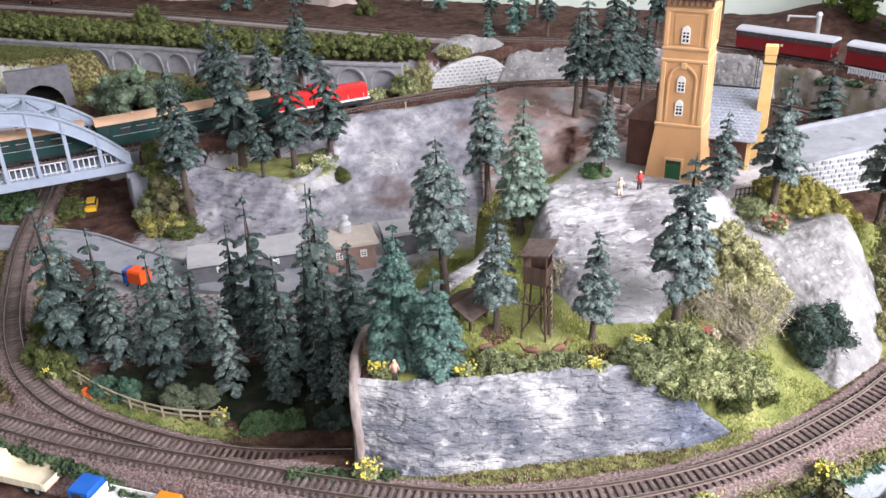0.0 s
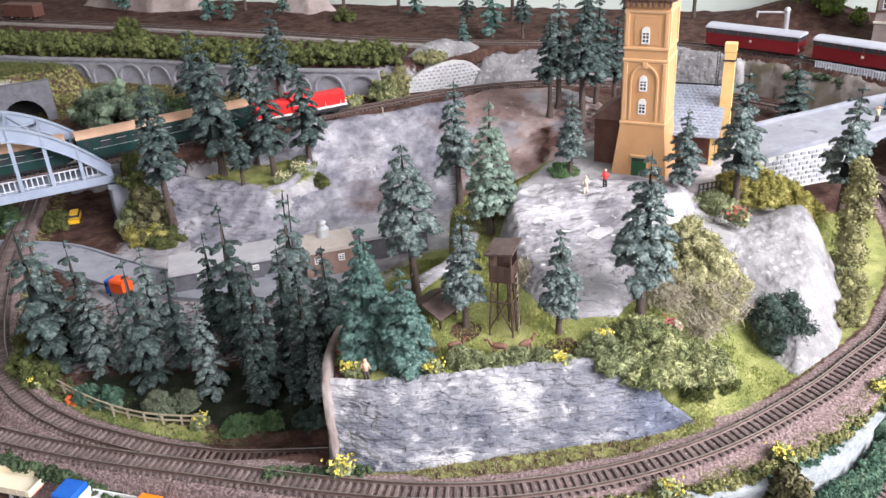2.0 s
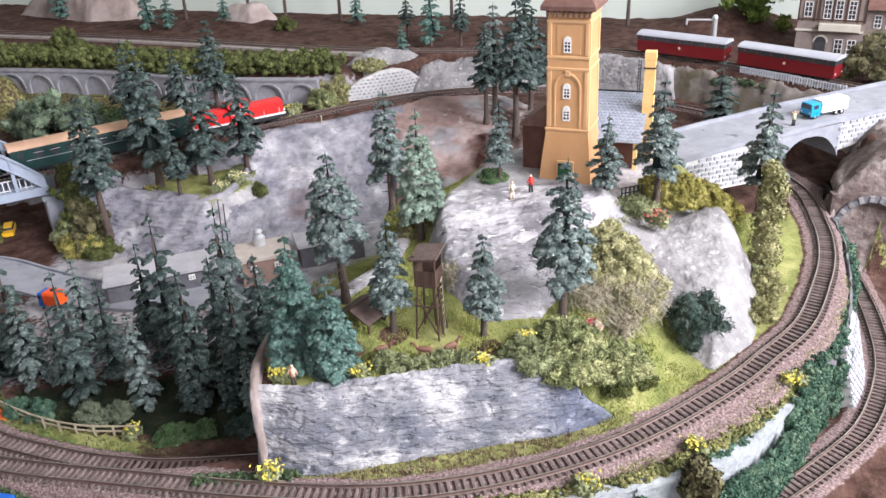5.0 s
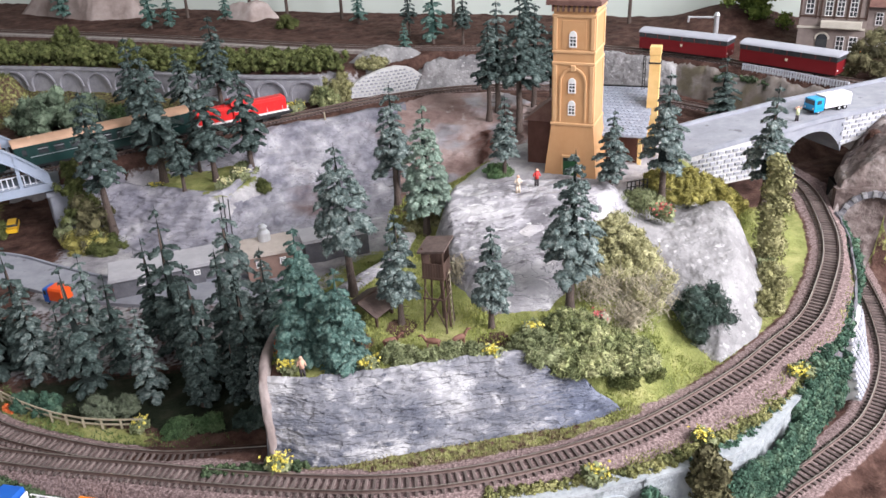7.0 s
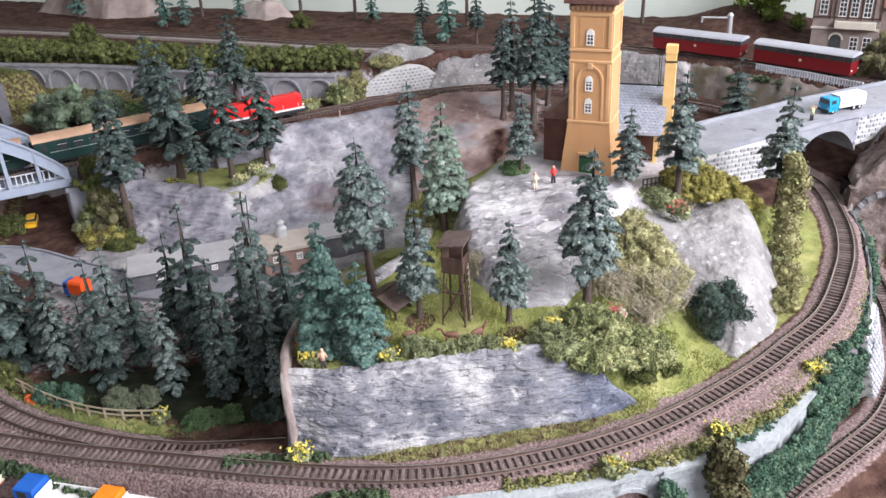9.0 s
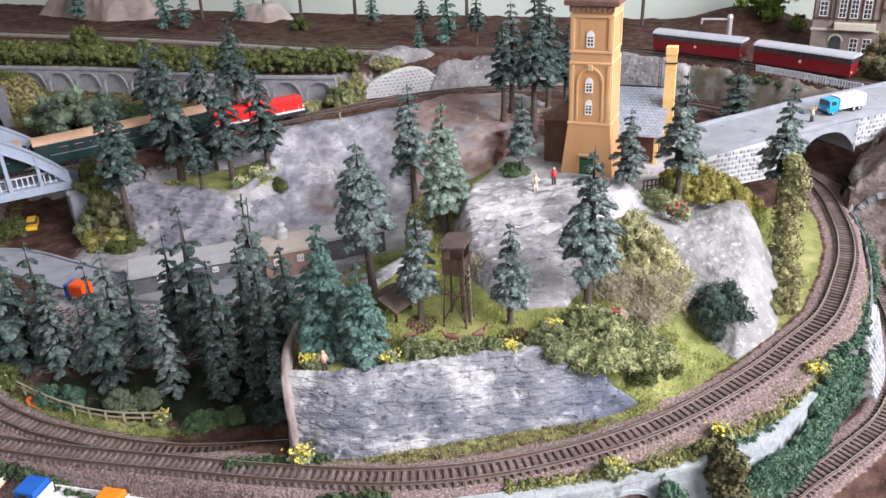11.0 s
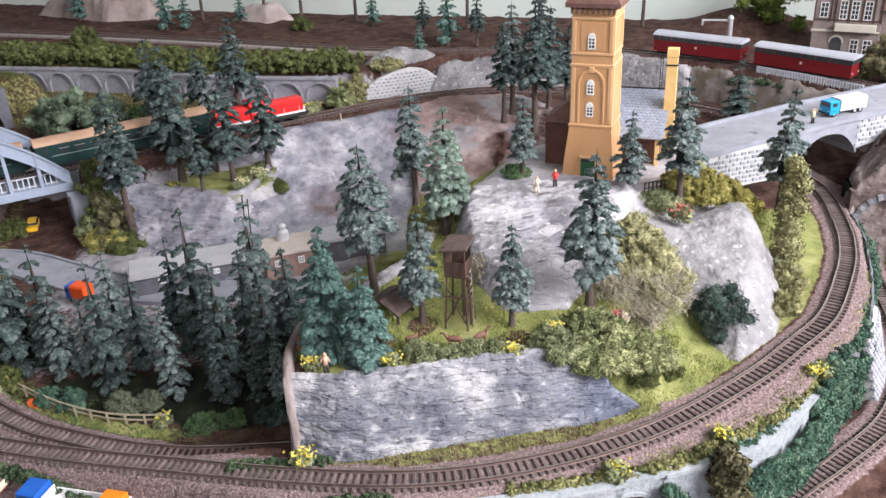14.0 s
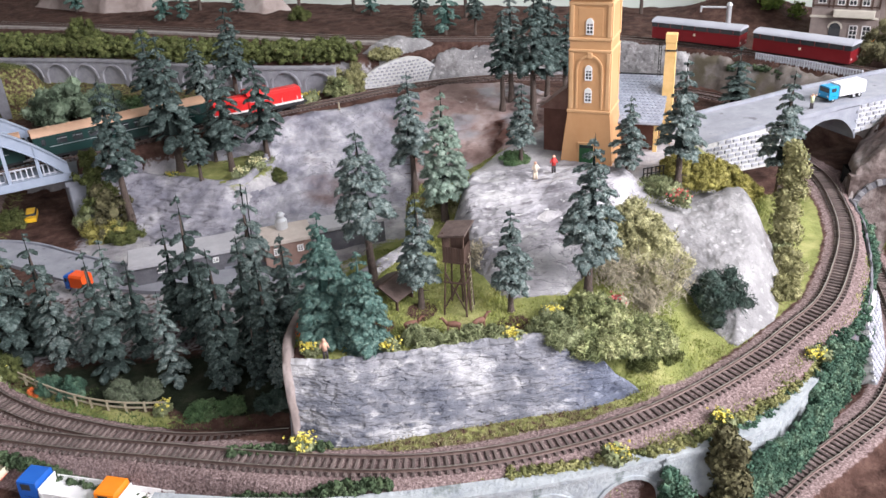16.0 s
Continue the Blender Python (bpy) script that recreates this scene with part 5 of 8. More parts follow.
engine_shed()
chimney()


def arch_bridge():
    """Bowstring bridge of two riveted arch ribs with hangers, railings and cross bracing."""
    a, b = Vector((-0.742, 1.023, 0.0)), Vector((-0.450, 1.156, 0.0))
    d = b - a
    L = d.length
    t = thing("arch_bridge", Matrix.Translation((a.x, a.y, 0.036)) @ Matrix.Rotation(math.atan2(d.y, d.x), 4, "Z"), "grey-blue steel bowstring arch bridge carrying the upper track", "bridge")
    part("deck", block(0, L, -0.036, 0.036, -0.014, -0.0045), M_STEEL, t)
    n, half, rise, deep = 8, 0.042, 0.087, 0.019
    top = lambda x: 0.006 + rise * (1 - (2 * x / L - 1) ** 2)
    for y in (-half, half):
        bm = bmesh.new()
        xs = np.linspace(0.002, L - 0.002, 37)
        rows = []
        for x in xs:
            z = top(x)
            rows.append([bm.verts.new((x, y + s * w, z + h)) for s, h, w in ((-1, -deep, 0.0046), (-1, 0.0015 - deep, 0.0046), (-1, 0.0015 - deep, 0.0024), (-1, 0.0, 0.0024), (-1, 0.0, 0.0048), (-1, 0.0018, 0.0048), (1, 0.0018, 0.0048), (1, 0.0, 0.0048), (1, 0.0, 0.0024), (1, 0.0015 - deep, 0.0024), (1, 0.0015 - deep, 0.0046), (1, -deep, 0.0046))])
        for r, s in zip(rows, rows[1:]):
            for i in range(12):
                bm.faces.new((r[i], r[(i + 1) % 12], s[(i + 1) % 12], s[i]))
        bm.faces.new(rows[0])
        bm.faces.new(rows[-1][::-1])
        bmesh.ops.recalc_face_normals(bm, faces=bm.faces[:])
        rib = part("arch_rib", bm, M_STEEL, t)
        for k in range(1, n):
            x = L * k / n
            part("stiffener", block(x - 0.0009, x + 0.0009, y - 0.0042, y + 0.0042, top(x) + 0.0012 - deep, top(x) + 0.0004), M_STEEL, rib)
        part("bottom_chord", block(0, L, y - 0.0034, y + 0.0034, -0.016, -0.004, bevel=0.0004), M_STEEL, t)
        for k in range(1, n):
            x = L * k / n
            part("hanger", block(x - 0.0024, x + 0.0024, y - 0.0022, y + 0.0022, -0.005, top(x) + 0.001 - deep), M_STEEL, t)
        inner = y - math.copysign(0.006, y)
        rail = part("railing", block(0.004, L - 0.004, inner - 0.0008, inner + 0.0008, 0.0105, 0.0122), M_RAILING, t, "pale grey lattice railing")
        part("bottom_rail", block(0.004, L - 0.004, inner - 0.0007, inner + 0.0007, -0.003, -0.0015), M_RAILING, rail)
        for k in range(44):
            x = 0.006 + (L - 0.012) * k / 43
            part("baluster", block(x - 0.0009, x + 0.0009, inner - 0.0006, inner + 0.0006, -0.0045, 0.0106), M_RAILING, rail)
    for k in range(2, n - 1):
        x, x2 = L * k / n, L * (k + 1) / n
        bm = bmesh.new()
        beam(bm, (x, -half, top(x) - 0.003), (x, half, top(x) - 0.003), 0.0032, 0.0032)
        part("cross_beam", bm, M_STEEL, t)
        if k < n - 2:
            for s in (-1, 1):
                bm = bmesh.new()
                beam(bm, (x, -half * 0.95 * s, top(x) - 0.004), (x2, half * 0.95 * s, top(x2) - 0.004), 0.0022, 0.0022)
                part("diagonal", bm, M_STEEL, t)
    return t


arch_bridge()
pier = thing("bridge_pier", pose(-0.448, 1.157, -0.056, 0, 0, 24.5), "blue-grey concrete bridge pier", "pier")
part("shaft", block(-0.012, 0.014, -0.044, 0.044, 0, 0.072, bevel=0.002), M_CONCRETE, pier)
part("bearing_block", block(-0.015, 0.017, -0.046, 0.046, 0.066, 0.0735, bevel=0.001), M_CONCRETE, pier)


def village_house(m, w, d, h, roof_mat, wall_mat, label, over=0.004, doors=3):
    t = thing("flat_roofed_house", m, label, "house")
    part("wall", block(-w / 2, w / 2, -d / 2, d / 2, -0.006, h), wall_mat, t)
    part("roof", block(-w / 2 - over, w / 2 + over, -d / 2 - over, d / 2 + over, h + 0.0002, h + 0.003, bevel=0.0006), roof_mat, t)
    part("roof_edge", block(-w / 2 - over, w / 2 + over, -d / 2 - over - 0.0012, -d / 2 - over - 0.0002, h - 0.001, h + 0.0032), roof_mat, t)
    for i in range(doors):
        x = -w / 2 + w * (i + 0.5) / doors
        lattice_window(min(0.008, w / doors * 0.4), h * 0.2, t, x, h * 0.6, -d / 2 - 0.0005, False)
    return t


village_house(pose(-0.245, 0.935, -0.052, 0, 0, 14), 0.135, 0.045, 0.030, M_HOUSE_ROOF, M_DARK_STONE, "long low platform building with pale grey flat roof", doors=2)
village_house(pose(-0.118, 0.940, -0.052, 0, 0, 14), 0.060, 0.045, 0.040, M_ROOF_TAN, M_WALL_TAN, "pinkish-brown house with pale cream flat roof", doors=2)
village_house(pose(-0.035, 0.985, -0.052, 0, 0, 14), 0.085, 0.035, 0.032, M_HOUSE_ROOF, M_DARK_STONE, "long grey shed with pale flat roof", doors=0)
tank = thing("silver_tank", pose(-0.122, 0.952, -0.0088), "small silver roof tank with lid", "tank")
for nm, z0, z1, r0, r1 in (("body", 0, 0.011, 0.008, 0.008), ("shoulder", 0.011, 0.0145, 0.008, 0.0045), ("neck", 0.0145, 0.019, 0.0045, 0.0045), ("lid", 0.019, 0.022, 0.006, 0.003)):
    part(nm, bar((0, 0, z0), (0, 0, z1), r0, r1, 16), M_SILVER, tank)

# town house on the station hill
th = thing("town_house", pose(0.855, 1.36, 0.078, 0, 0, -33), "grey-brown half-timbered town house with cream window frames", "house")
part("wall", block(-0.075, 0.030, -0.04, 0.05, -0.01, 0.112), M_HOUSE, th)
part("side_wing", block(0.0302, 0.110, -0.028, 0.045, -0.01, 0.080), M_HOUSE, th)
part("balcony", block(-0.040, 0.024, -0.052, -0.0402, 0.044, 0.056, bevel=0.0008), M_HOUSE_TRIM, th, "pale balcony parapet")
for z in (0.0412, 0.108):
    part("cornice", block(-0.077, 0.0295, -0.0422, -0.0402, z, z + 0.0035), M_HOUSE_TRIM, th)
for x in (-0.060, -0.006, 0.014):
    lattice_window(0.013, 0.024, th, x, 0.006 if x > -0.05 else 0.066, -0.0405, False, 2, 3)
for x in (-0.030, -0.012, 0.008):
    lattice_window(0.012, 0.030, th, x, 0.064, -0.0405, False, 2, 4)
for x in (0.048, 0.066, 0.084, 0.100):
    for z in (0.008, 0.050):
        lattice_window(0.011, 0.020, th, x, z, -0.0285, False, 2, 3)
for x in (-0.0745, -0.049, -0.042, -0.021, -0.0005, 0.0175, 0.029):
    part("timber_post", block(x - 0.0014, x + 0.0014, -0.0418, -0.0401, 0.058, 0.1075), M_DARKWOOD, th)
for z in (0.060, 0.098):
    part("timber_beam", block(-0.075, 0.030, -0.0415, -0.0400, z, z + 0.0026), M_DARKWOOD, th)
part("entrance_door", block(-0.044, -0.026, -0.0416, -0.0402, -0.006, 0.024), M_PANE, th, "dark arched entrance door")
o = part("entrance_arch", arch_ring(0.0, 0.009, 0, -0.0414, -0.0402), M_PANE, th)
o.matrix_basis = Matrix.Translation((-0.035, 0, 0.024))
o = part("arch_surround", arch_ring(0.0092, 0.012, 0, -0.0425, -0.0402), M_HOUSE_TRIM, th)
o.matrix_basis = Matrix.Translation((-0.035, 0, 0.024))
part("notice_board", block(0.026, 0.029, -0.0418, -0.0402, 0.004, 0.026), M_ORANGE, th, "small orange notice board")
for x0, x1, y0, y1, z0, z1 in ((-0.082, 0.036, -0.050, 0.058, 0.1122, 0.155), (0.0302, 0.118, -0.040, 0.055, 0.0802, 0.108)):
    bm = bmesh.new()
    prism(bm, [(y0, z0), (y1, z0), ((y0 + y1) / 2, z1)], x0, x1)
    bmesh.ops.transform(bm, matrix=Matrix(((0, 1, 0, 0), (1, 0, 0, 0), (0, 0, 1, 0), (0, 0, 0, 1))), verts=bm.verts)
    bmesh.ops.recalc_face_normals(bm, faces=bm.faces[:])
    part("roof", bm, M_ROOF_BROWN, th, "red-brown pitched roof")

# lookout stand on the hill
hide = thing("lookout_stand", pose(0.079, 0.616, ground_z(0.079, 0.616), 0, 0, -24) @ Matrix.Diagonal((0.82, 0.82, 1.29, 1)), "dark brown wooden raised lookout stand on timber legs", "lookout stand")
for x, y in ((-0.011, -0.011), (0.011, -0.011), (-0.011, 0.011), (0.011, 0.011), (0, 0.012), (0.011, 0.0)):
    part("leg", bar((x * 1.25, y * 1.25, -0.006), (x * 0.9, y * 0.9, 0.042), 0.0012, 0.0011, 6), M_DARKWOOD, hide)
for a, b in (((-0.013, -0.013, 0.004), (0.011, -0.011, 0.034)), ((0.013, -0.013, 0.004), (-0.011, -0.011, 0.034)), ((0.013, -0.013, 0.006), (0.011, 0.011, 0.034)), ((-0.013, -0.012, 0.026), (0.013, -0.012, 0.026)), ((0.012, -0.012, 0.026), (0.012, 0.012, 0.026)), ((-0.013, 0.013, 0.004), (0.011, 0.011, 0.036))):
    part("brace", bar(a, b, 0.0008, n=5), M_DARKWOOD, hide)
part("platform", block(-0.0125, 0.0125, -0.0125, 0.0125, 0.0415, 0.0430), M_DARKWOOD, hide)
for i in range(8):
    c = -0.0105 + 0.003 * i
    part("board", block(c - 0.00135, c + 0.00135, -0.012, -0.0112, 0.0431, 0.0535), M_DARKWOOD, hide)
    part("board", block(0.0112, 0.012, c - 0.00135, c + 0.00135, 0.0431, 0.0535), M_DARKWOOD, hide)
part("side_wall", block(-0.012, -0.0112, -0.011, 0.011, 0.0431, 0.062), M_DARKWOOD, hide)
part("back_wall", block(-0.011, 0.011, 0.0112, 0.012, 0.0431, 0.062), M_DARKWOOD, hide)
for x in (-0.0113, 0.0113):
    part("corner_post", block(x - 0.0009, x + 0.0009, -0.0119, -0.0101, 0.0431, 0.0645), M_DARKWOOD, hide)
rf = part("roof", block(-0.0155, 0.0155, -0.0165, 0.0165, -0.0008, 0.0008, bevel=0.0002), M_STAND_ROOF, hide, "flat sloping grey-brown roof")
rf.matrix_basis = Matrix.Translation((0, 0, 0.0645)) @ Matrix.Rotation(radians(4), 4, "X") @ Matrix.Rotation(radians(-5), 4, "Y")
ladder = part("ladder", bar((0.016, -0.004, 0.0), (0.0135, -0.004, 0.046), 0.0005, n=5), M_DARKWOOD, hide)
part("ladder_rail", bar((0.016, 0.003, 0.0), (0.0135, 0.003, 0.046), 0.0005, n=5), M_TIMBER, ladder)
for i in range(9):
    part("rung", bar((0.016 - 0.0003 * i, -0.004, 0.004 + 0.005 * i), (0.016 - 0.0003 * i, 0.003, 0.004 + 0.005 * i), 0.0004, n=4), M_TIMBER, ladder)

# small shelter with a pitched roof
hut = thing("shelter", pose(0.018, 0.640, ground_z(0.018, 0.640), 0, 0, -38), "small open timber shelter with brown pitched roof", "shelter")
for x in (-0.014, 0.014):
    for y in (-0.012, 0.012):
        part("post", block(x - 0.001, x + 0.001, y - 0.001, y + 0.001, -0.005, 0.014), M_DARKWOOD, hut)
part("back_wall", block(-0.014, 0.014, 0.0115, 0.0125, 0, 0.013), M_DARKWOOD, hut)
for s in (-1, 1):
    o = part("roof_side", block(-0.012, 0.012, -0.02, 0.02, -0.0006, 0.0006), M_STAND_ROOF, hut, "grey-brown roof boards")
    o.matrix_basis = Matrix.Translation((s * 0.0098, 0, 0.0175)) @ Matrix.Rotation(s * radians(27), 4, "Y")
part("ridge_board", block(-0.0008, 0.0008, -0.0202, 0.0202, 0.0222, 0.0238), M_DARKWOOD, hut)

# ---------------------------------------------------------------- trees and shrubs


def leaf_mesh(name, centres, radii, count, size, mat, seed, squash=(1, 1, 1), core=True, flat=0.5, thin=1.0):
    """Many small leaf tufts over a set of rounded clumps, each with a dark heart so that little light passes."""
    rng = np.random.RandomState(seed)
    c, r = np.array(centres, float), np.array(radii, float)
    c, r = np.repeat(c, count, 0), np.repeat(r, count)
    d = rng.normal(size=(len(c), 3))
    d /= np.linalg.norm(d, axis=1, keepdims=True)
    p = c + d * (r * rng.uniform(0.75, 1.35, len(c)))[:, None] * np.array(squash)
    n = d + flat * rng.normal(size=d.shape)
    n /= np.linalg.norm(n, axis=1, keepdims=True)
    t = np.cross(n, rng.normal(size=d.shape))
    t /= np.linalg.norm(t, axis=1, keepdims=True)
    b = np.cross(n, t)
    s = (size * rng.uniform(0.6, 1.3, len(c)))[:, None]
    lift = n * s * 0.45
    t, b = t / thin, b * thin
    v = np.stack([p - t * s - b * s * 0.5, p + t * s - b * s * 0.5 + lift * 0.3, p + t * s * 0.6 + b * s + lift, p - t * s * 0.6 + b * s * 0.7], 1).reshape(-1, 3)
    f = np.arange(len(v)).reshape(-1, 4)
    verts, faces = v.tolist(), f.tolist()
    if core:
        for cc, rr in zip(centres, radii):
            k = len(verts)
            v = np.array(cc) + BALL_V * np.array(squash) * rr * 0.80 * (1 + 0.16 * rng.normal(size=(len(BALL_V), 1)))
            verts += v.tolist()
            faces += [[k + q for q in f] for f in BALL_F]
    me = bpy.data.meshes.new(name)
    me.from_pydata(verts, [], faces)
    me.materials.append(mat)
    return me


def ball():
    bm = bmesh.new()
    bmesh.ops.create_icosphere(bm, subdivisions=2, radius=1)
    v, f = np.array([q.co for q in bm.verts]), [[q.index for q in p.verts] for p in bm.faces]
    bm.free()
    return v, f


BALL_V, BALL_F = ball()


def spruce_crown(seed, mat, base, spread, droop=0.5, whorls=10, tufts=10, fluff=1.0, inner=M_SHADE_SHOOT, lobes=8, fingers=3, thick=1.0, fan=1.0, rag=0.13):
    """Crown of a model spruce one unit high: spaced whorls of drooping boughs, each a fan of rounded flocked lobes, that shrink to a point."""
    rng = np.random.RandomState(seed)
    verts, faces, soft = [], [], []
    sprays = [(0.88, 0.0, 0.23, 0.19), (0.50, 0.0, 0.26, 0.15), (0.66, 0.22, 0.20, 0.13), (0.66, -0.22, 0.20, 0.13), (0.92, 0.20, 0.16, 0.09), (0.92, -0.20, 0.16, 0.09)]
    for k in range(whorls):
        u = k / (whorls - 1)
        z = base + (0.965 - base) * u**0.9
        reach = spread * (1 - u) ** 0.82 * (0.80 + 0.2 * min(1, 4 * u)) * rng.uniform(0.86, 1.1) + 0.036
        nb = max(4, int(round(lobes * (1 - 0.45 * u))))
        turn = rng.uniform(0, math.tau)
        for j in range(nb):
            if rng.rand() < 0.07:
                continue
            az = turn + math.tau * j / nb + rng.uniform(-0.22, 0.22)
            ln = reach * rng.uniform(0.72, 1.15)
            sag = droop * rng.uniform(0.7, 1.3)
            z0 = z + rng.uniform(-0.012, 0.012)
            out, side = np.array([math.cos(az), math.sin(az), 0]), np.array([-math.sin(az), math.cos(az), 0])
            for s, a, long, wide in sprays[:fingers] if u < 0.8 else sprays[:2]:
                turned = az + a * 1.3 + rng.uniform(-0.15, 0.15)
                o2, s2 = np.array([math.cos(turned), math.sin(turned), 0]), np.array([-math.sin(turned), math.cos(turned), 0])
                long, wide = long * fan, wide * fan
                slope = -sag * 1.7 * s**0.7
                axis = o2 + np.array([0, 0, slope])
                axis /= np.linalg.norm(axis)
                up = np.cross(axis, s2)
                up *= np.sign(up[2])
                c = out * (s * ln * (1 - 0.1 * abs(a))) + side * (a * ln * 1.25) + np.array([0, 0, z0 - sag * ln * s**1.7])
                size = rng.uniform(0.85, 1.2) * (1 + 0.45 * max(0.0, u - 0.5))
                v = BALL_V * (1 + rag * rng.normal(size=(len(BALL_V), 1)))
                bend = v[:, :1] ** 2 * -0.25
                v = c + (v[:, :1] * axis * long + v[:, 1:2] * s2 * wide * 1.15 + (v[:, 2:] * 0.62 * thick + bend) * up * wide * 0.8) * ln * size
                k0 = len(verts)
                verts += v.tolist()
                faces += [[k0 + q for q in f] for f in BALL_F]
                soft += [True] * len(BALL_F)
                # flock: tiny flat tufts all over the lobe
                d = rng.normal(size=(tufts, 3))
                d /= np.linalg.norm(d, axis=1, keepdims=True)
                p = c + (d[:, :1] * axis * long + d[:, 1:2] * s2 * wide * 1.15 + (d[:, 2:] * 0.62 * thick - 0.25 * d[:, :1] ** 2) * up * wide * 0.8) * ln * size * rng.uniform(0.95, 1.0 + rag * 1.6, (tufts, 1))
                nn = rng.normal(size=(tufts, 3))
                nn /= np.linalg.norm(nn, axis=1, keepdims=True)
                t = np.cross(nn, rng.normal(size=(tufts, 3)))
                t /= np.linalg.norm(t, axis=1, keepdims=True)
                b = np.cross(nn, t)
                sz = (0.0085 * fluff * rng.uniform(0.5, 1.4, tufts))[:, None]
                q = np.stack([p - t * sz, p + b * sz * 0.7, p + t * sz, p - b * sz * 0.7 - nn * sz * 0.3], 1).reshape(-1, 3)
                k0 = len(verts)
                verts += q.tolist()
                faces += (np.arange(len(q)).reshape(-1, 4) + k0).tolist()
                soft += [False] * tufts
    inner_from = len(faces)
    # near-black cones paint the shade round the stem; then the leading shoot
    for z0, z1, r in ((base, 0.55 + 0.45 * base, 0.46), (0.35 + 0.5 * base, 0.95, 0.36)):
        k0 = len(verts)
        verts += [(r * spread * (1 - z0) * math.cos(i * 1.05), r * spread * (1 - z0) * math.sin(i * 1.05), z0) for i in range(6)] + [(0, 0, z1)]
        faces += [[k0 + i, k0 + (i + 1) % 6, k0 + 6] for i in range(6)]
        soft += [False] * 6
    k0 = len(verts)
    verts += [(0.008 * math.cos(i * 2.1), 0.008 * math.sin(i * 2.1), 0.93) for i in range(3)] + [(0, 0, 1.01)]
    faces += [[k0, k0 + 1, k0 + 3], [k0 + 1, k0 + 2, k0 + 3], [k0 + 2, k0, k0 + 3]]
    soft += [False] * 3
    me = bpy.data.meshes.new("crown")
    me.from_pydata(verts, [], faces)
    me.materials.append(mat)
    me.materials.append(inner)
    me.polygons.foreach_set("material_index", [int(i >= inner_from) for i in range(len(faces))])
    me.polygons.foreach_set("use_smooth", soft)
    return me


def trunk_mesh(seed, top=0.86):
    bm = bmesh.new()
    rng = random.Random(seed)
    x = y = 0.0
    prev = None
    for i in range(8):
        z = -0.05 + (top + 0.05) * i / 7
        r = 0.030 * (1 - 0.86 * i / 7) + (0.010 if i == 0 else 0)
        ring = [bm.verts.new((x + r * math.cos(k * math.tau / 8), y + r * math.sin(k * math.tau / 8), z)) for k in range(8)]
        if prev:
            for k in range(8):
                bm.faces.new((prev[k], prev[(k + 1) % 8], ring[(k + 1) % 8], ring[k]))
        prev = ring
        x, y = x + rng.uniform(-0.006, 0.006), y + rng.uniform(-0.006, 0.006)
    bm.faces.new(prev)
    # broken side twigs on the bare stem
    for i in range(6):
        z, a = 0.1 + 0.07 * i, rng.uniform(0, math.tau)
        rod(bm, (0, 0, z), (0.07 * math.cos(a), 0.07 * math.sin(a), z - 0.01), 0.005, 0.002, 4)
    me = bpy.data.meshes.new("trunk")
    bm.to_mesh(me)
    bm.free()
    me.materials.append(M_BARK)
    for f in me.polygons:
        f.use_smooth = True
    return me


TRUNKS = [trunk_mesh(i) for i in range(3)]
CROWNS = {
    "full": [spruce_crown(11, M_SPRUCE_DARK, 0.10, 0.145, 0.42, 8, 12, 1.0, M_SHADE_SHOOT, 7, 3, 0.75, 1.25), spruce_crown(12, M_SPRUCE_DARK, 0.14, 0.138, 0.44, 8, 12, 1.0, M_SHADE_SHOOT, 7, 3, 0.75, 1.25), spruce_crown(13, M_SPRUCE, 0.12, 0.142, 0.42, 9, 12, 1.0, M_SHADE_SHOOT, 7, 3, 0.75, 1.2)],
    "high": [spruce_crown(21, M_SPRUCE_DARK, 0.30, 0.175, 0.38, 9, 14, 1.0, M_SHADE_SHOOT, 7, 3, 0.8, 1.15), spruce_crown(22, M_SPRUCE_DARK, 0.34, 0.165, 0.38, 9, 14, 1.0, M_SHADE_SHOOT, 7, 3, 0.8, 1.15)],
    "blue": [spruce_crown(31, M_SPRUCE, 0.32, 0.165, 0.36, 9, 34, 1.05, M_SHADE_SHOOT, 7, 4, 0.9, 0.95, 0.24), spruce_crown(32, M_SPRUCE, 0.34, 0.160, 0.38, 9, 34, 1.05, M_SHADE_SHOOT, 7, 4, 0.9, 0.95, 0.24)],
    "pale": [spruce_crown(41, M_SPRUCE_PALE, 0.26, 0.170, 0.36, 9, 34, 1.05, M_SHADE_SHOOT, 7, 4, 0.9, 0.95, 0.24)],
    "teal": [spruce_crown(51, M_SPRUCE_TEAL, 0.06, 0.24, 0.40, 10, 40, 1.1, M_SHADE_SHOOT_TEAL, 9, 5, 0.9, 0.95, 0.24), spruce_crown(52, M_SPRUCE_TEAL, 0.2, 0.23, 0.35, 8, 8, 1.2, M_SHADE_SHOOT_TEAL)],
    "bare": [spruce_crown(35, M_SPRUCE, 0.46, 0.180, 0.38, 8, 34, 1.05, M_SHADE_SHOOT, 7, 4, 0.9, 0.95, 0.24)],
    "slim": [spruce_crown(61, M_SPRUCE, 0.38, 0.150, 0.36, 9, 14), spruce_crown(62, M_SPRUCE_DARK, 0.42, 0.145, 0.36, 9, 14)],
}
TREE_LABEL = {
    "bare": "bluish model spruce with a high crown on a long bare trunk",
    "full": "dark blue-green model spruce with drooping boughs down to the ground",
    "high": "dark model spruce with a bare lower trunk",
    "blue": "bluish model spruce with layered boughs on a brown trunk",
    "pale": "pale grey-green model spruce with layered boughs",
    "teal": "bright teal-green model spruce with dense boughs",
    "slim": "slender tall model spruce with a long bare trunk",
}
tree_rng = random.Random(5)


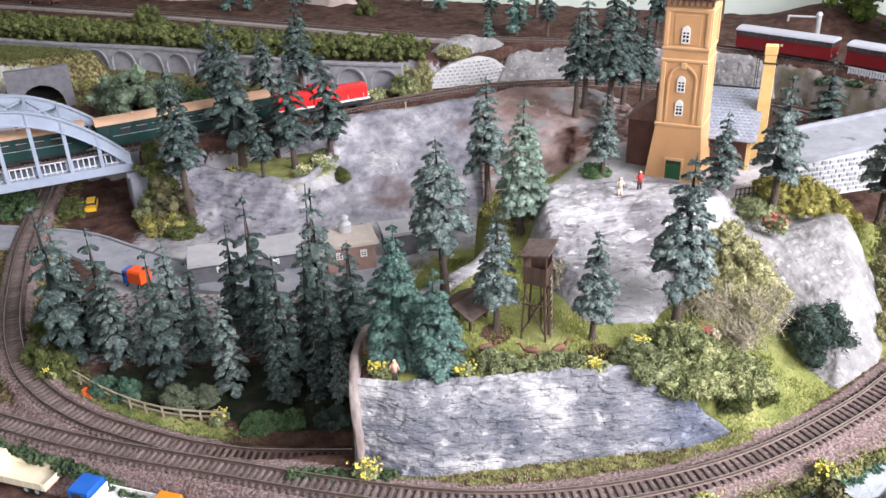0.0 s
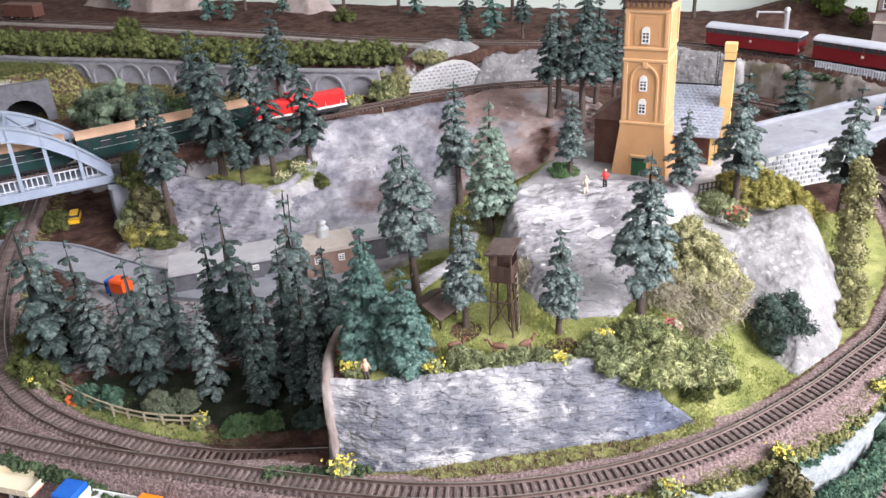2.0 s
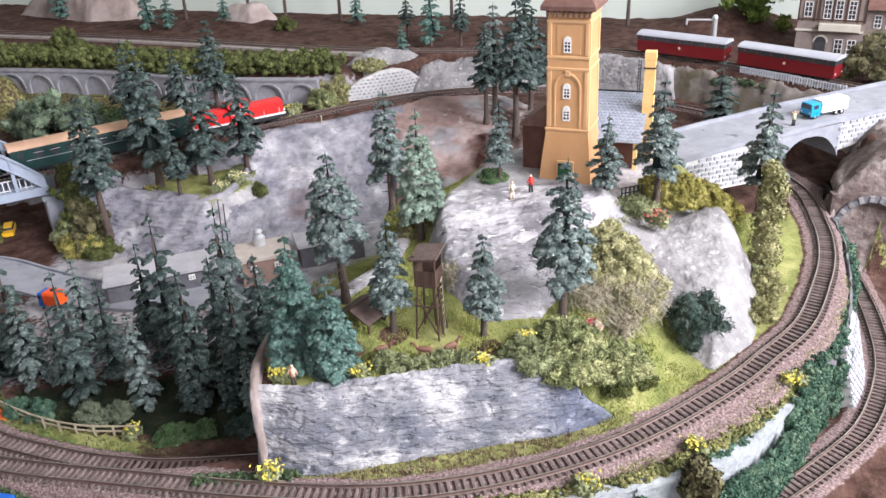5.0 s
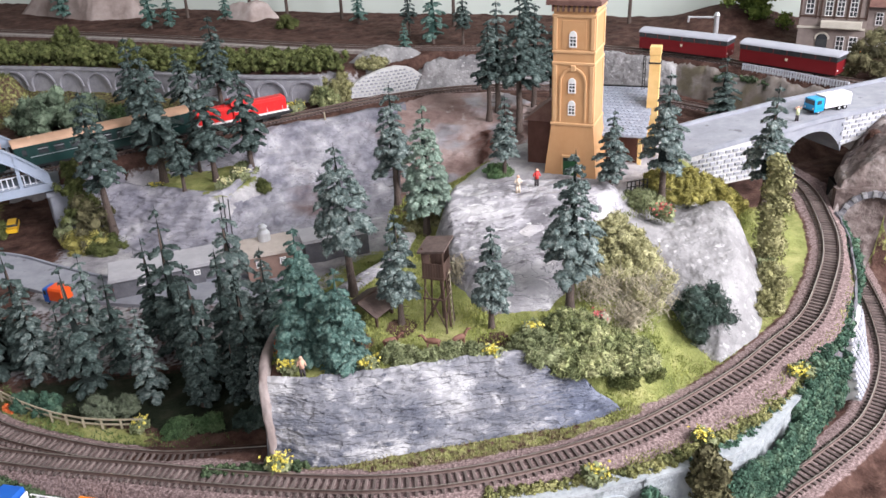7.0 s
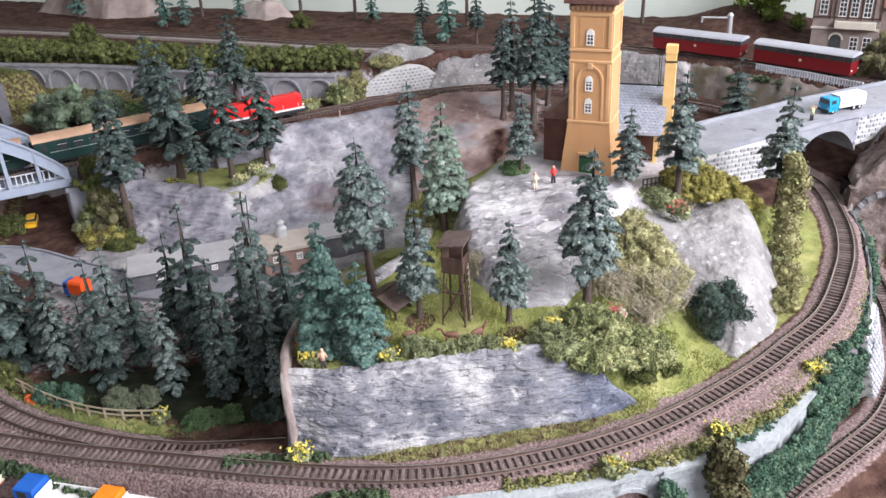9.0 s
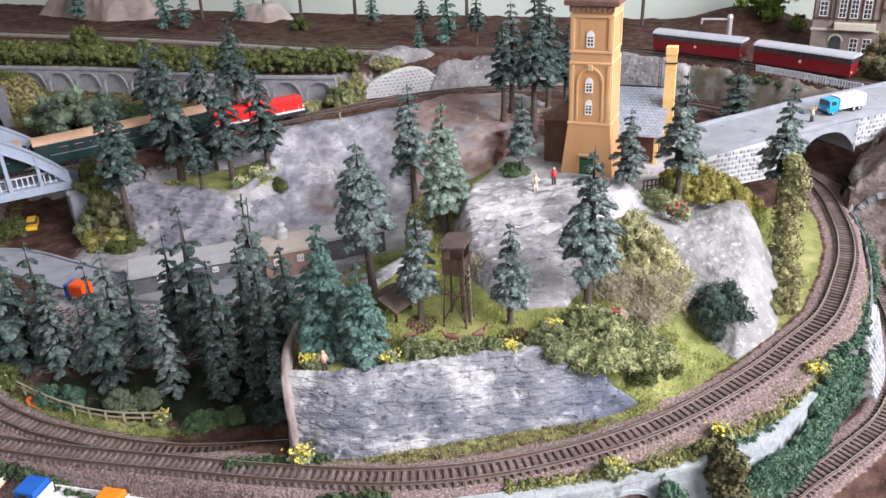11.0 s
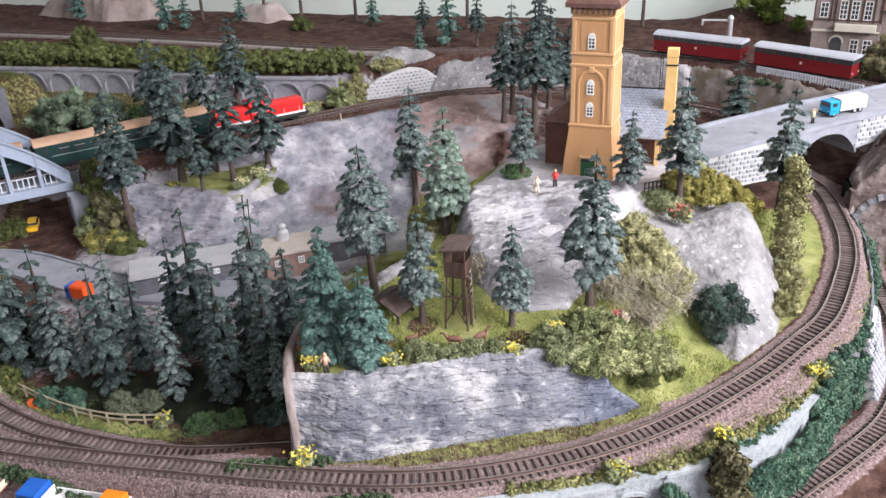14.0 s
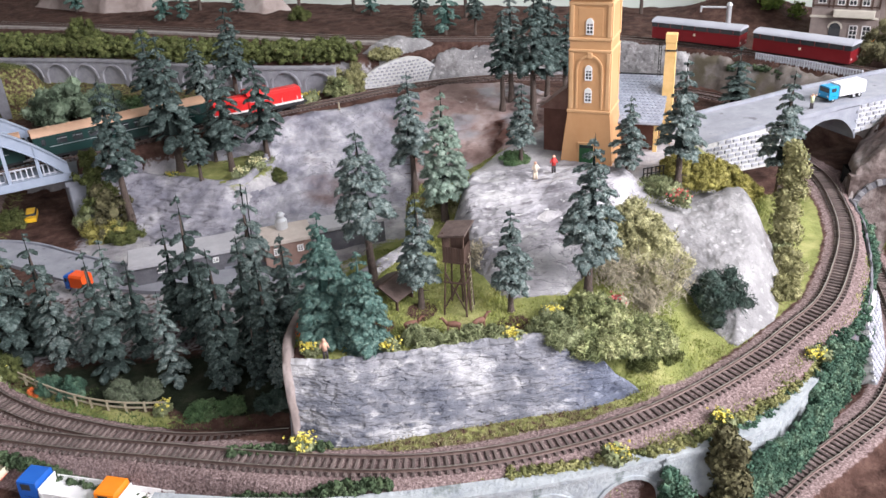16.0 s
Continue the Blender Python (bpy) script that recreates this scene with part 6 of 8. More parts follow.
def spruce(x, y, h, kind, group, pick=None, z=None, broad=1.0):
    c = CROWNS[kind]
    i = tree_rng.randrange(len(c)) if pick is None else pick % len(c)
    t = thing("spruce", Matrix.Translation((x, y, (ground_z(x, y) if z is None else z) - 0.001)) @ Matrix.Rotation(tree_rng.uniform(0, 6.28), 4, "Z") @ Matrix.Rotation(radians(tree_rng.uniform(-1.5, 1.5)), 4, "X") @ Matrix.Diagonal((h * broad, h * broad, h, 1)), TREE_LABEL[kind], "tree", group)
    for nm, me in (("trunk", TRUNKS[tree_rng.randrange(3)]), ("crown", c[i])):
        o = new(nm, me)
        o.parent = t
    return t


for i, (x, y, h) in enumerate([(-0.394, 0.742, 0.186), (-0.354, 0.756, 0.154), (-0.340, 0.736, 0.113), (-0.282, 0.710, 0.148), (-0.258, 0.741, 0.120), (-0.214, 0.687, 0.108), (-0.200, 0.774, 0.175), (-0.156, 0.681, 0.154), (-0.133, 0.758, 0.185), (-0.095, 0.734, 0.137), (-0.405, 0.787, 0.100), (-0.312, 0.737, 0.09), (-0.183, 0.730, 0.110), (-0.112, 0.683, 0.135), (-0.418, 0.810, 0.145), (-0.386, 0.767, 0.115), (-0.23, 0.80, 0.13), (-0.30, 0.80, 0.12), (-0.114, 0.702, 0.115), (-0.138, 0.722, 0.145), (-0.100, 0.762, 0.125), (-0.126, 0.668, 0.080), (-0.160, 0.664, 0.095), (-0.103, 0.662, 0.070)]):
    spruce(x, y, h, "full", "spruce wood in the hollow", i)
for x, y, h, k, z in [(-0.041, 0.595, 0.122, "teal", None), (-0.008, 0.568, 0.095, "teal", None), (0.0, 0.672, 0.155, "bare", None), (0.052, 0.869, 0.146, "blue", None), (0.081, 0.778, 0.147, "pale", None), (0.044, 0.624, 0.116, "blue", None), (0.126, 0.606, 0.105, "blue", None), (0.202, 0.622, 0.160, "blue", None), (0.281, 0.780, 0.104, "blue", 0.086), (0.336, 0.775, 0.142, "blue", 0.084), (0.470, 0.814, 0.150, "blue", None), (0.178, 0.856, 0.098, "blue", None)]:
    spruce(x, y, h, k, "spruces on the hill", 0 if k == "teal" else None, z)
spruce(0.568, 1.175, 0.100, "full", "spruces on the hill", 0, None, 1.75)
for x, y, h, k in [(-0.293, 1.171, 0.212, "high"), (-0.252, 1.122, 0.112, "high"), (-0.213, 1.160, 0.173, "high"), (-0.162, 1.186, 0.164, "high"), (-0.352, 1.315, 0.162, "high"), (-0.278, 1.33, 0.140, "high"), (-0.217, 1.32, 0.185, "slim"), (-0.398, 1.268, 0.085, "full"), (-0.33, 1.30, 0.13, "full"), (-0.31, 1.262, 0.13, "full"), (-0.262, 1.285, 0.12, "full"), (-0.245, 1.205, 0.10, "high")]:
    spruce(x, y, h, k, "spruces by the cliff")
spruce(-0.352, 1.078, 0.215, "slim", "spruces by the cliff", 1, -0.044)
for x, y, h, k in [(0.219, 1.292, 0.160, "slim"), (0.238, 1.321, 0.185, "slim"), (0.252, 1.185, 0.215, "slim"), (0.290, 1.268, 0.185, "slim"), (0.320, 1.277, 0.150, "slim")]:
    spruce(x, y, h, k, "tall spruces by the tower", None, 0.024)
for x, y, h, k in [(-0.463, 1.945, 0.103, "teal"), (-0.418, 1.944, 0.086, "teal"), (0.009, 1.850, 0.082, "teal"), (0.113, 1.701, 0.095, "high"), (0.155, 1.611, 0.119, "teal"), (0.212, 1.595, 0.107, "high"), (-0.300, 1.979, 0.073, "teal"), (0.334, 1.583, 0.112, "high"), (0.411, 1.567, 0.133, "high"), (-0.721, 2.145, 0.109, "teal"), (0.095, 1.545, 0.060, "teal")]:
    spruce(x, y, h, k, "spruces along the back wall", 1 if k == "teal" else None)


def shrub(name, x, y, r, height, mat, label, seed, clumps=9, count=420, leaf=0.0011, group="", z=None, category="bush", fine=1.0):
    """A loose low bush of many clumps."""
    rng = np.random.RandomState(seed)
    cs, rs = [], []
    for i in range(clumps * 5):
        a, d = rng.uniform(0, math.tau), r * math.sqrt(rng.uniform(0, 0.85))
        q = r * fine * rng.uniform(0.11, 0.25)
        cs.append((d * math.cos(a), d * math.sin(a), max(q * 0.5, height * (1 - 0.6 * (d / r) ** 2) * rng.uniform(0.25, 1.0) - q * 0.4)))
        rs.append(q)
    me = leaf_mesh(name, cs, rs, int(count * 0.3), leaf, mat, seed, squash=(1, 1, max(0.7, min(1.0, height / r))), flat=1.0, thin=0.45)
    o = new(name, me)
    o.matrix_world = Matrix.Translation((x, y, (ground_z(x, y) if z is None else z) - 0.002))
    return tagged(o, label, category, group)


def hedge(name, line, w, h, mat, label, seed, leaf=0.0026, density=90, gap=0.016, z_add=0.0, level=None, clump=(0.14, 0.30), per=7):
    """A run of clumped foliage along a plan line, uneven in height."""
    rng = np.random.RandomState(seed)
    pts = spline([(x, y, 0) for x, y in line], gap)
    cs, rs = [], []
    zz = land(pts[:, 0], pts[:, 1]) if level is None else np.full(len(pts), level)
    for p, g in zip(pts, zz):
        for _ in range(per):
            r = w * rng.uniform(*clump)
            cs.append((p[0] + rng.uniform(-0.55, 0.55) * w, p[1] + rng.uniform(-0.55, 0.55) * w, g + z_add + h * rng.uniform(0.1, 1.0)))
            rs.append(r)
    return tagged(new(name, leaf_mesh(name, cs, rs, int(density * 0.3), leaf, mat, seed, squash=(1, 1, 0.9))), label, "hedge", kind="stuff")


# bushes and grass of the hill
shrub("bush", 0.158, 0.562, 0.024, 0.020, M_BUSH_GREY, "grey-green bush on the edge of the rock", 101, 12, z=0.046)
shrub("bush", 0.192, 0.560, 0.032, 0.018, M_BUSH_MOSS, "yellow-green bush spilling over the rock edge", 102, 30, 260, z=0.036, fine=0.65)
shrub("bush", 0.236, 0.556, 0.014, 0.010, M_HEDGE, "small dark green bush at the edge of the mossy bushes", 136, 14, 240, fine=0.7)
shrub("bush", 0.262, 0.566, 0.013, 0.009, M_HEDGE, "small dark green bush at the edge of the mossy bushes", 137, 14, 240, fine=0.7)
shrub("bush", 0.223, 0.578, 0.037, 0.021, M_BUSH_MOSS, "yellow-green mossy bush on the hill", 104, 40, 260, fine=0.6)
shrub("bush", 0.246, 0.574, 0.026, 0.022, M_BUSH_MOSS, "yellow-green mossy bush on the slope", 134, 30, 260, fine=0.65)
shrub("bush", 0.196, 0.585, 0.030, 0.026, M_BUSH_MOSS, "yellow-green mossy bush on the hill", 135, 30, 260, fine=0.65)
shrub("bush", 0.255, 0.668, 0.038, 0.070, M_BUSH_STRAW, "tall straw-green bush on the slope", 105, 60, 300, fine=0.55)


def twig_bush(x, y, r, h, seed, label):
    """A tangle of thin curved dry stems."""
    rng = np.random.RandomState(seed)
    verts, faces = [], []
    for _ in range(600):
        a, b = rng.uniform(0, math.tau), rng.uniform(0, math.tau)
        p = np.array([r * 0.8 * rng.rand() * math.cos(b), r * 0.8 * rng.rand() * math.sin(b), h * 0.75 * rng.rand()])
        d = np.array([math.cos(a), math.sin(a), rng.uniform(-0.2, 1.0)])
        bend = rng.normal(0, 0.5, 3)
        k = len(verts)
        for i in range(6):
            s = 0.00042 * (1 - 0.1 * i)
            verts += [tuple(p + (s, 0, 0)), tuple(p + (-0.5 * s, 0.87 * s, 0)), tuple(p + (-0.5 * s, -0.87 * s, 0.3 * s))]
            d = d / np.linalg.norm(d)
            p = p + d * r * 0.085
            p[2] = min(max(p[2], 0.0005), h)
            d = d + bend * 0.35
        for i in range(5):
            for j in range(3):
                faces.append((k + 3 * i + j, k + 3 * i + (j + 1) % 3, k + 3 * i + 3 + (j + 1) % 3, k + 3 * i + 3 + j))
    me = bpy.data.meshes.new("dry_bush")
    me.from_pydata(verts, [], faces)
    me.materials.append(M_TWIG)
    o = new("dry_bush", me)
    o.matrix_world = Matrix.Translation((x, y, ground_z(x, y) - 0.001))
    return tagged(o, label, "bush")


twig_bush(0.272, 0.632, 0.038, 0.056, 106, "tangled dry grey-brown bush of curved twigs")
twig_bush(0.232, 0.634, 0.032, 0.042, 107, "tangled dry grey-brown bush of curved twigs")
twig_bush(0.104, 0.680, 0.016, 0.030, 110, "dry tangled pale twigs behind the lookout stand")
twig_bush(0.255, 0.612, 0.022, 0.026, 109, "tangled dry grey-brown bush of curved twigs")
shrub("bush", 0.280, 0.656, 0.032, 0.052, M_BUSH_STRAW, "pale olive bush behind the dry twigs", 133, 12)
shrub("bush", 0.334, 0.634, 0.030, 0.058, M_BUSH_DARK, "dense dark green lumpy bush", 108, 7, 520, 0.0011, fine=1.25)
for x, y, r, s in ((0.045, 0.565, 0.014, 1), (0.062, 0.562, 0.013, 2), (0.085, 0.566, 0.015, 3), (0.105, 0.563, 0.012, 4), (0.035, 0.572, 0.012, 5)):
    shrub("bush", x, y, r, 0.016, M_BUSH_GREY, "low grey-green bush along the rock edge", 110 + s, 8, 260, group="low bushes on the rock edge")
for x, y, r, h, s in ((0.37, 0.795, 0.030, 0.035, 1), (0.405, 0.815, 0.032, 0.040, 2), (0.44, 0.84, 0.028, 0.036, 3), (0.345, 0.80, 0.022, 0.022, 4)):
    shrub("bush", x, y, r, h, M_BUSH_YELLOW, "rounded yellow-olive moss bush", 120 + s, 40, 200, fine=0.6, group="olive bushes by the road wall")
shrub("bush", 0.315, 0.775, 0.022, 0.014, M_BUSH_GREY, "low dry grey-green bush", 126, 9)
shrub("bush", 0.078, 0.80, 0.022, 0.026, M_BUSH_OLIVE, "olive bush at the foot of the pale spruce", 127, 10)
shrub("bush", 0.17, 0.866, 0.018, 0.014, M_BUSH_GREEN, "low green bush beside the tower", 128, 8)
# columnar shrub by the right-hand curve
col = thing("columnar_shrub", Matrix.Translation((0.445, 0.735, ground_z(0.445, 0.735) - 0.002)), "tall yellow-green columnar shrub", "tree")
rng = np.random.RandomState(7)
cs = [(rng.uniform(-0.006, 0.006), rng.uniform(-0.006, 0.006), z) for z in np.linspace(0.012, 0.125, 16)]
o = new("crown", leaf_mesh("crown", cs, [0.013 * (1.08 - 0.45 * c[2] / 0.125) for c in cs], 330, 0.0014, M_BUSH_OLIVE, 71))
o.parent = col
part("trunk", bar((0, 0, -0.004), (0, 0, 0.10), 0.004, 0.0015), M_BARK, col)
shrub("bush", 0.425, 0.690, 0.022, 0.035, M_BUSH_OLIVE, "yellow-green bush at the foot of the columnar shrub", 130, 12, 300)
shrub("bush", 0.41, 0.655, 0.018, 0.022, M_BUSH_OLIVE, "yellow-green bush beside the white rock", 131, 10, 300)
shrub("bush", 0.432, 0.715, 0.016, 0.03, M_BUSH_GREY, "grey-green bush beside the white rock", 132, 9, 300)
# hollow, road bank and terrace
NEAR_BUSHES = (
    (-0.237, 0.668, 0.013, 0.020, M_BUSH_SAGE, "rounded sage-green bush in the wood", 1), (-0.263, 0.662, 0.016, 0.024, M_BUSH_SAGE, "rounded sage-green bush in the wood", 2),
    (-0.318, 0.678, 0.015, 0.022, M_IVY, "leafy green bush behind the fence", 3), (-0.345, 0.69, 0.014, 0.020, M_IVY, "leafy green bush behind the fence", 4),
    (-0.175, 0.628, 0.018, 0.012, M_BUSH_GREEN, "low dark green bush behind the track", 5), (-0.148, 0.632, 0.014, 0.010, M_BUSH_GREEN, "low dark green bush behind the track", 6),
    (-0.11, 0.63, 0.016, 0.016, M_BUSH_DARK, "dark shrub beside the tunnel mouth", 7),
    (-0.385, 1.075, 0.036, 0.03, M_BUSH_YELLOW, "yellow-green bush on the road bank", 8),
    (-0.41, 1.10, 0.03, 0.04, M_BUSH_GREY, "pale flowering bush on the road bank", 9),
    (-0.36, 1.06, 0.03, 0.022, M_HEDGE, "yellow-green bush on the road bank", 10),
    (-0.50, 1.355, 0.055, 0.085, M_BUSH_MID, "large round green bush behind the bridge", 13),
    (-0.445, 1.355, 0.045, 0.066, M_BUSH_MID, "large round green bush behind the bridge", 14),
    (-0.545, 1.39, 0.045, 0.06, M_BUSH_MID, "large green bush on the bank", 15),
    (-0.40, 1.40, 0.045, 0.028, M_BUSH_GREEN, "green bush below the arcade", 16),
    (-0.055, 1.405, 0.026, 0.040, M_BUSH_MOSS, "yellow-green bush beside the stone wall", 17),
    (-0.033, 1.432, 0.030, 0.060, M_BUSH_OLIVE, "yellow-green bush beside the stone wall", 18),
)
FAR_BUSHES = (
    (0.03, 1.478, 0.03, 0.016, M_BUSH_OLIVE, "yellow-green bush above the stone wall", 19),
    (-0.145, 1.15, 0.012, 0.018, M_HEDGE, "small bush growing on the cliff", 20),
    (-0.305, 1.155, 0.018, 0.020, M_HEDGE, "yellow moss bush on the ledge", 21),
    (-0.175, 1.19, 0.02, 0.016, M_BUSH_GREY, "pale green bush on the ledge", 22),
    (0.10, 1.335, 0.016, 0.012, M_BUSH_GREEN, "small dark hedge on the cliff top", 23),
    (-0.40, 0.715, 0.02, 0.03, M_HEDGE, "brown-green bush at the wood's edge", 24),
    (-0.425, 0.74, 0.02, 0.03, M_HEDGE, "brown-green bush at the wood's edge", 25), (-0.44, 0.79, 0.022, 0.03, M_HEDGE, "brown-green bush at the wood's edge", 26),
    (-0.58, 1.74, 0.035, 0.06, M_HEDGE, "yellow-brown bush above the hedge", 27), (0.795, 1.165, 0.042, 0.085, M_TREE_BROWN, "brown-green tree-like bush at the road end", 28),
    (0.70, 0.915, 0.035, 0.03, M_HEDGE, "moss bush on the rock bank", 29), (-0.62, 1.14, 0.03, 0.04, M_BUSH_GREEN, "green bush below the bridge", 30),
    (-0.15, 1.86, 0.025, 0.03, M_HEDGE, "yellow-green bush at the back", 31), (-0.66, 1.0, 0.03, 0.03, M_IVY, "green bush beside the inner track", 32),
    (-0.54, 1.13, 0.02, 0.03, M_HEDGE, "yellow-green bush under the bridge", 33),
)
for x, y, r, h, mt, lb, s in NEAR_BUSHES + FAR_BUSHES:
    shrub("bush", x, y, r, h, mt, lb, 140 + s, 12 if r > 0.025 else 9, 260 if y > 1 else 340, 0.0015 if y > 1 else 0.0010)
hedge("hedge", [(-1.1, 1.88), (-0.755, 1.725), (-0.50, 1.64), (-0.265, 1.525), (-0.05, 1.465)], 0.05, 0.024, M_HEDGE, "long moss-green hedge above the arcade", 201, 0.0015, 90, 0.018, clump=(0.07, 0.16), per=24)
hedge("hedge", [(-1.1, 1.95), (-0.77, 1.78), (-0.51, 1.69), (-0.27, 1.57), (-0.04, 1.50)], 0.05, 0.024, M_HEDGE, "brown-green hedge above the arcade", 202, 0.0015, 90, 0.02, clump=(0.07, 0.16), per=24)
hedge("hedge", [(-0.55, 1.505), (-0.47, 1.485), (-0.40, 1.46), (-0.26, 1.40)], 0.022, 0.006, M_HEDGE, "low scrub below the arcade", 203, 0.0016, 160, 0.012)
hedge("hedge", [(-0.6, 0.681), (-0.40, 0.592), (-0.30, 0.548), (-0.22, 0.514), (-0.13, 0.478), (-0.05, 0.451), (0.0, 0.443)], 0.011, 0.006, M_HEDGE_DARK, "low green hedge between track and yard", 204, 0.0013, 200, 0.006, 0.002)
hedge("scrub", [(-0.125, 0.512), (-0.09, 0.507), (-0.045, 0.502)], 0.009, 0.003, M_HEDGE_DARK, "low green tufts between the track and the rock corner", 209, 0.0011, 200, 0.006)
hedge("scrub", [(0.60, 1.285), (0.65, 1.225), (0.71, 1.140), (0.75, 1.075)], 0.016, 0.010, M_HEDGE_DARK, "low dark green scrub below the picket fence", 208, 0.0014, 160, 0.010)
hedge("ivy", [(0.10, 0.445), (0.16, 0.449), (0.225, 0.457), (0.27, 0.473), (0.325, 0.498), (0.36, 0.522), (0.40, 0.553)], 0.010, 0.005, M_VERGE, "olive-green moss along the top of the retaining wall", 205, 0.0009, 210, 0.005, level=-0.006)
hedge("ivy", [(0.268, 0.466), (0.305, 0.480), (0.345, 0.508), (0.37, 0.53)], 0.008, 0.002, M_IVY, "dark green ivy along the top of the retaining wall", 207, 0.0009, 210, 0.004, level=-0.006)
hedge("ivy", [(0.405, 0.560), (0.43, 0.577), (0.472, 0.614), (0.503, 0.673), (0.536, 0.738), (0.564, 0.79), (0.585, 0.85)], 0.011, 0.006, M_IVY, "dense ivy hanging over the retaining wall", 206, 0.0010, 260, 0.006, level=0.0)


def ivy_patch(pts, n, spread, seed, lab="dense ivy hanging over the retaining wall", mat=None, leaf=0.0010):
    """Ivy over given places of a wall: (x, y, z)."""
    rng = np.random.RandomState(seed)
    c = [(p[0] + rng.normal(0, spread * 0.5), p[1] + rng.normal(0, spread * 0.5), p[2] + rng.normal(0, spread)) for p in pts for _ in range(n)]
    return tagged(new("ivy", leaf_mesh("ivy", c, [0.0036] * len(c), 60, leaf, mat or M_IVY, seed)), lab, "ivy", kind="stuff")


def wall_ivy(line, z0, z1, seed, n=9, lab="dense ivy hanging over the retaining wall", mat=None):
    """A continuous apron of ivy on a wall between two heights."""
    rng = np.random.RandomState(seed)
    pts = spline([(x, y, 0) for x, y in line], 0.004)
    return ivy_patch([(p[0], p[1], rng.uniform(z0, z1)) for p in pts for _ in range(n)], 2, 0.0035, seed, lab, mat)


wall_ivy([(0.290, 0.456), (0.325, 0.470), (0.357, 0.492), (0.388, 0.520), (0.41, 0.542)], -0.072, -0.026, 301, 13)
wall_ivy([(0.385, 0.528), (0.402, 0.544), (0.423, 0.560), (0.445, 0.577)], -0.075, 0.0, 302, 14)
wall_ivy([(0.462, 0.592), (0.475, 0.607), (0.488, 0.622)], -0.075, -0.02, 303, 12)
wall_ivy([(0.545, 0.72), (0.56, 0.755), (0.575, 0.785), (0.592, 0.85)], -0.07, 0.0, 305, 14)
ivy_patch([(0.225, 0.443, -0.02), (0.228, 0.441, -0.04), (0.23, 0.439, -0.06), (0.235, 0.444, -0.03)], 14, 0.007, 304, "dark conifer-like ivy against the wall")
for x, y, h, leaf_mat, lab in ((0.277, 0.450, 0.094, M_TREE_BROWN, "tall brown-green dwarf conifer below the wall"), (0.232, 0.43, 0.055, M_IVY, "dense dark green dwarf conifer below the wall")):
    t = thing("conifer", Matrix.Translation((x, y, -0.08)) @ Matrix.Scale(h, 4), lab, "tree", "dwarf conifers below the wall")
    rng = np.random.RandomState(int(h * 1000))
    cs = [(rng.uniform(-0.08, 0.08), rng.uniform(-0.08, 0.08), z) for z in np.linspace(0.12, 0.95, 14)]
    o = new("crown", leaf_mesh("crown", cs, [(0.13 if h > 0.08 else 0.22) * (1.15 - 0.6 * c[2]) for c in cs], 260, 0.022, leaf_mat, 311))
    o.parent = t
    part("trunk", bar((0, 0, -0.02), (0, 0, 0.8), 0.04, 0.02), M_BARK, t)


def creeper(foot, top, r, mat, label, seed, n=60):
    """Foliage that climbs a rock from a foot to a top (x, y, z)."""
    rng = np.random.RandomState(seed)
    a, b = np.array(foot), np.array(top)
    cs = [tuple(a + (b - a) * u + rng.normal(0, r * (1 - 0.5 * u), 3) * (1, 0.5, 0.6)) for u in rng.uniform(0, 1, n)]
    return tagged(new("creeper", leaf_mesh("creeper", cs, [r * rng.uniform(0.3, 0.55) for _ in cs], 70, 0.0014, mat, seed)), label, "bush")


creeper((-0.375, 1.07, -0.045), (-0.392, 1.105, 0.01), 0.018, M_TREE_BROWN, "dark brown-green creeper climbing the rock beside the bridge", 501)
creeper((-0.395, 1.095, -0.01), (-0.405, 1.125, 0.055), 0.012, M_HEDGE, "brown-green creeper climbing the rock beside the bridge", 502)


def blossom(x, y, r, mat, label, seed, green=None, group="yellow flowering tufts", z=None):
    """A small tuft of grass-green foliage topped with blossoms."""
    rng = np.random.RandomState(seed)
    t = thing("flowering_tuft", Matrix.Translation((x, y, (ground_z(x, y) if z is None else z) - 0.001)), label, "flowers", group)
    cs = [(rng.uniform(-r, r) * 0.6, rng.uniform(-r, r) * 0.6, r * rng.uniform(0.3, 0.8)) for _ in range(7)]
    o = new("foliage", leaf_mesh("foliage", cs, [r * 0.45] * 7, 60, 0.0016, green or M_BUSH_GREY, seed))
    o.parent = t
    cs = [(rng.normal(0, r * 0.36), rng.normal(0, r * 0.36), r * rng.uniform(0.7, 1.2)) for _ in range(70)]
    o = new("blossoms", leaf_mesh("blossoms", cs, [0.0009] * len(cs), 6, 0.0008, mat, seed + 1, core=False))
    o.parent = t
    return t


for i, (x, y, r) in enumerate([(0.184, 0.450, 0.011), (0.281, 0.483, 0.010), (0.396, 0.553, 0.012), (-0.064, 0.503, 0.012), (-0.216, 0.634, 0.010), (0.120, 0.558, 0.010), (0.012, 0.557, 0.010), (-0.056, 0.566, 0.011), (-0.398, 0.708, 0.011), (0.160, 0.588, 0.011), (-0.105, 1.36, 0.02), (-0.305, 1.16, 0.016)]):
    blossom(x, y, r, M_YELLOW, "low green tuft covered in yellow blossoms", 400 + i, z=-0.003 if i < 3 else None)
blossom(0.325, 0.738, 0.014, M_RED_FL, "low tuft of bright red blossoms on the rock", 430, group="red flowering tufts", z=0.078)
blossom(0.224, 0.606, 0.009, M_RED_FL, "low tuft of red blossoms under the dry bush", 431, M_TWIG, group="red flowering tufts")
blossom(0.455, 0.752, 0.006, M_RED_FL, "tiny pink blossoms beside the track", 432, group="red flowering tufts")
blossom(-0.195, 1.125, 0.014, M_CREAM, "pale cream flowers on the grassy ledge", 435, group="cream flowering tufts")
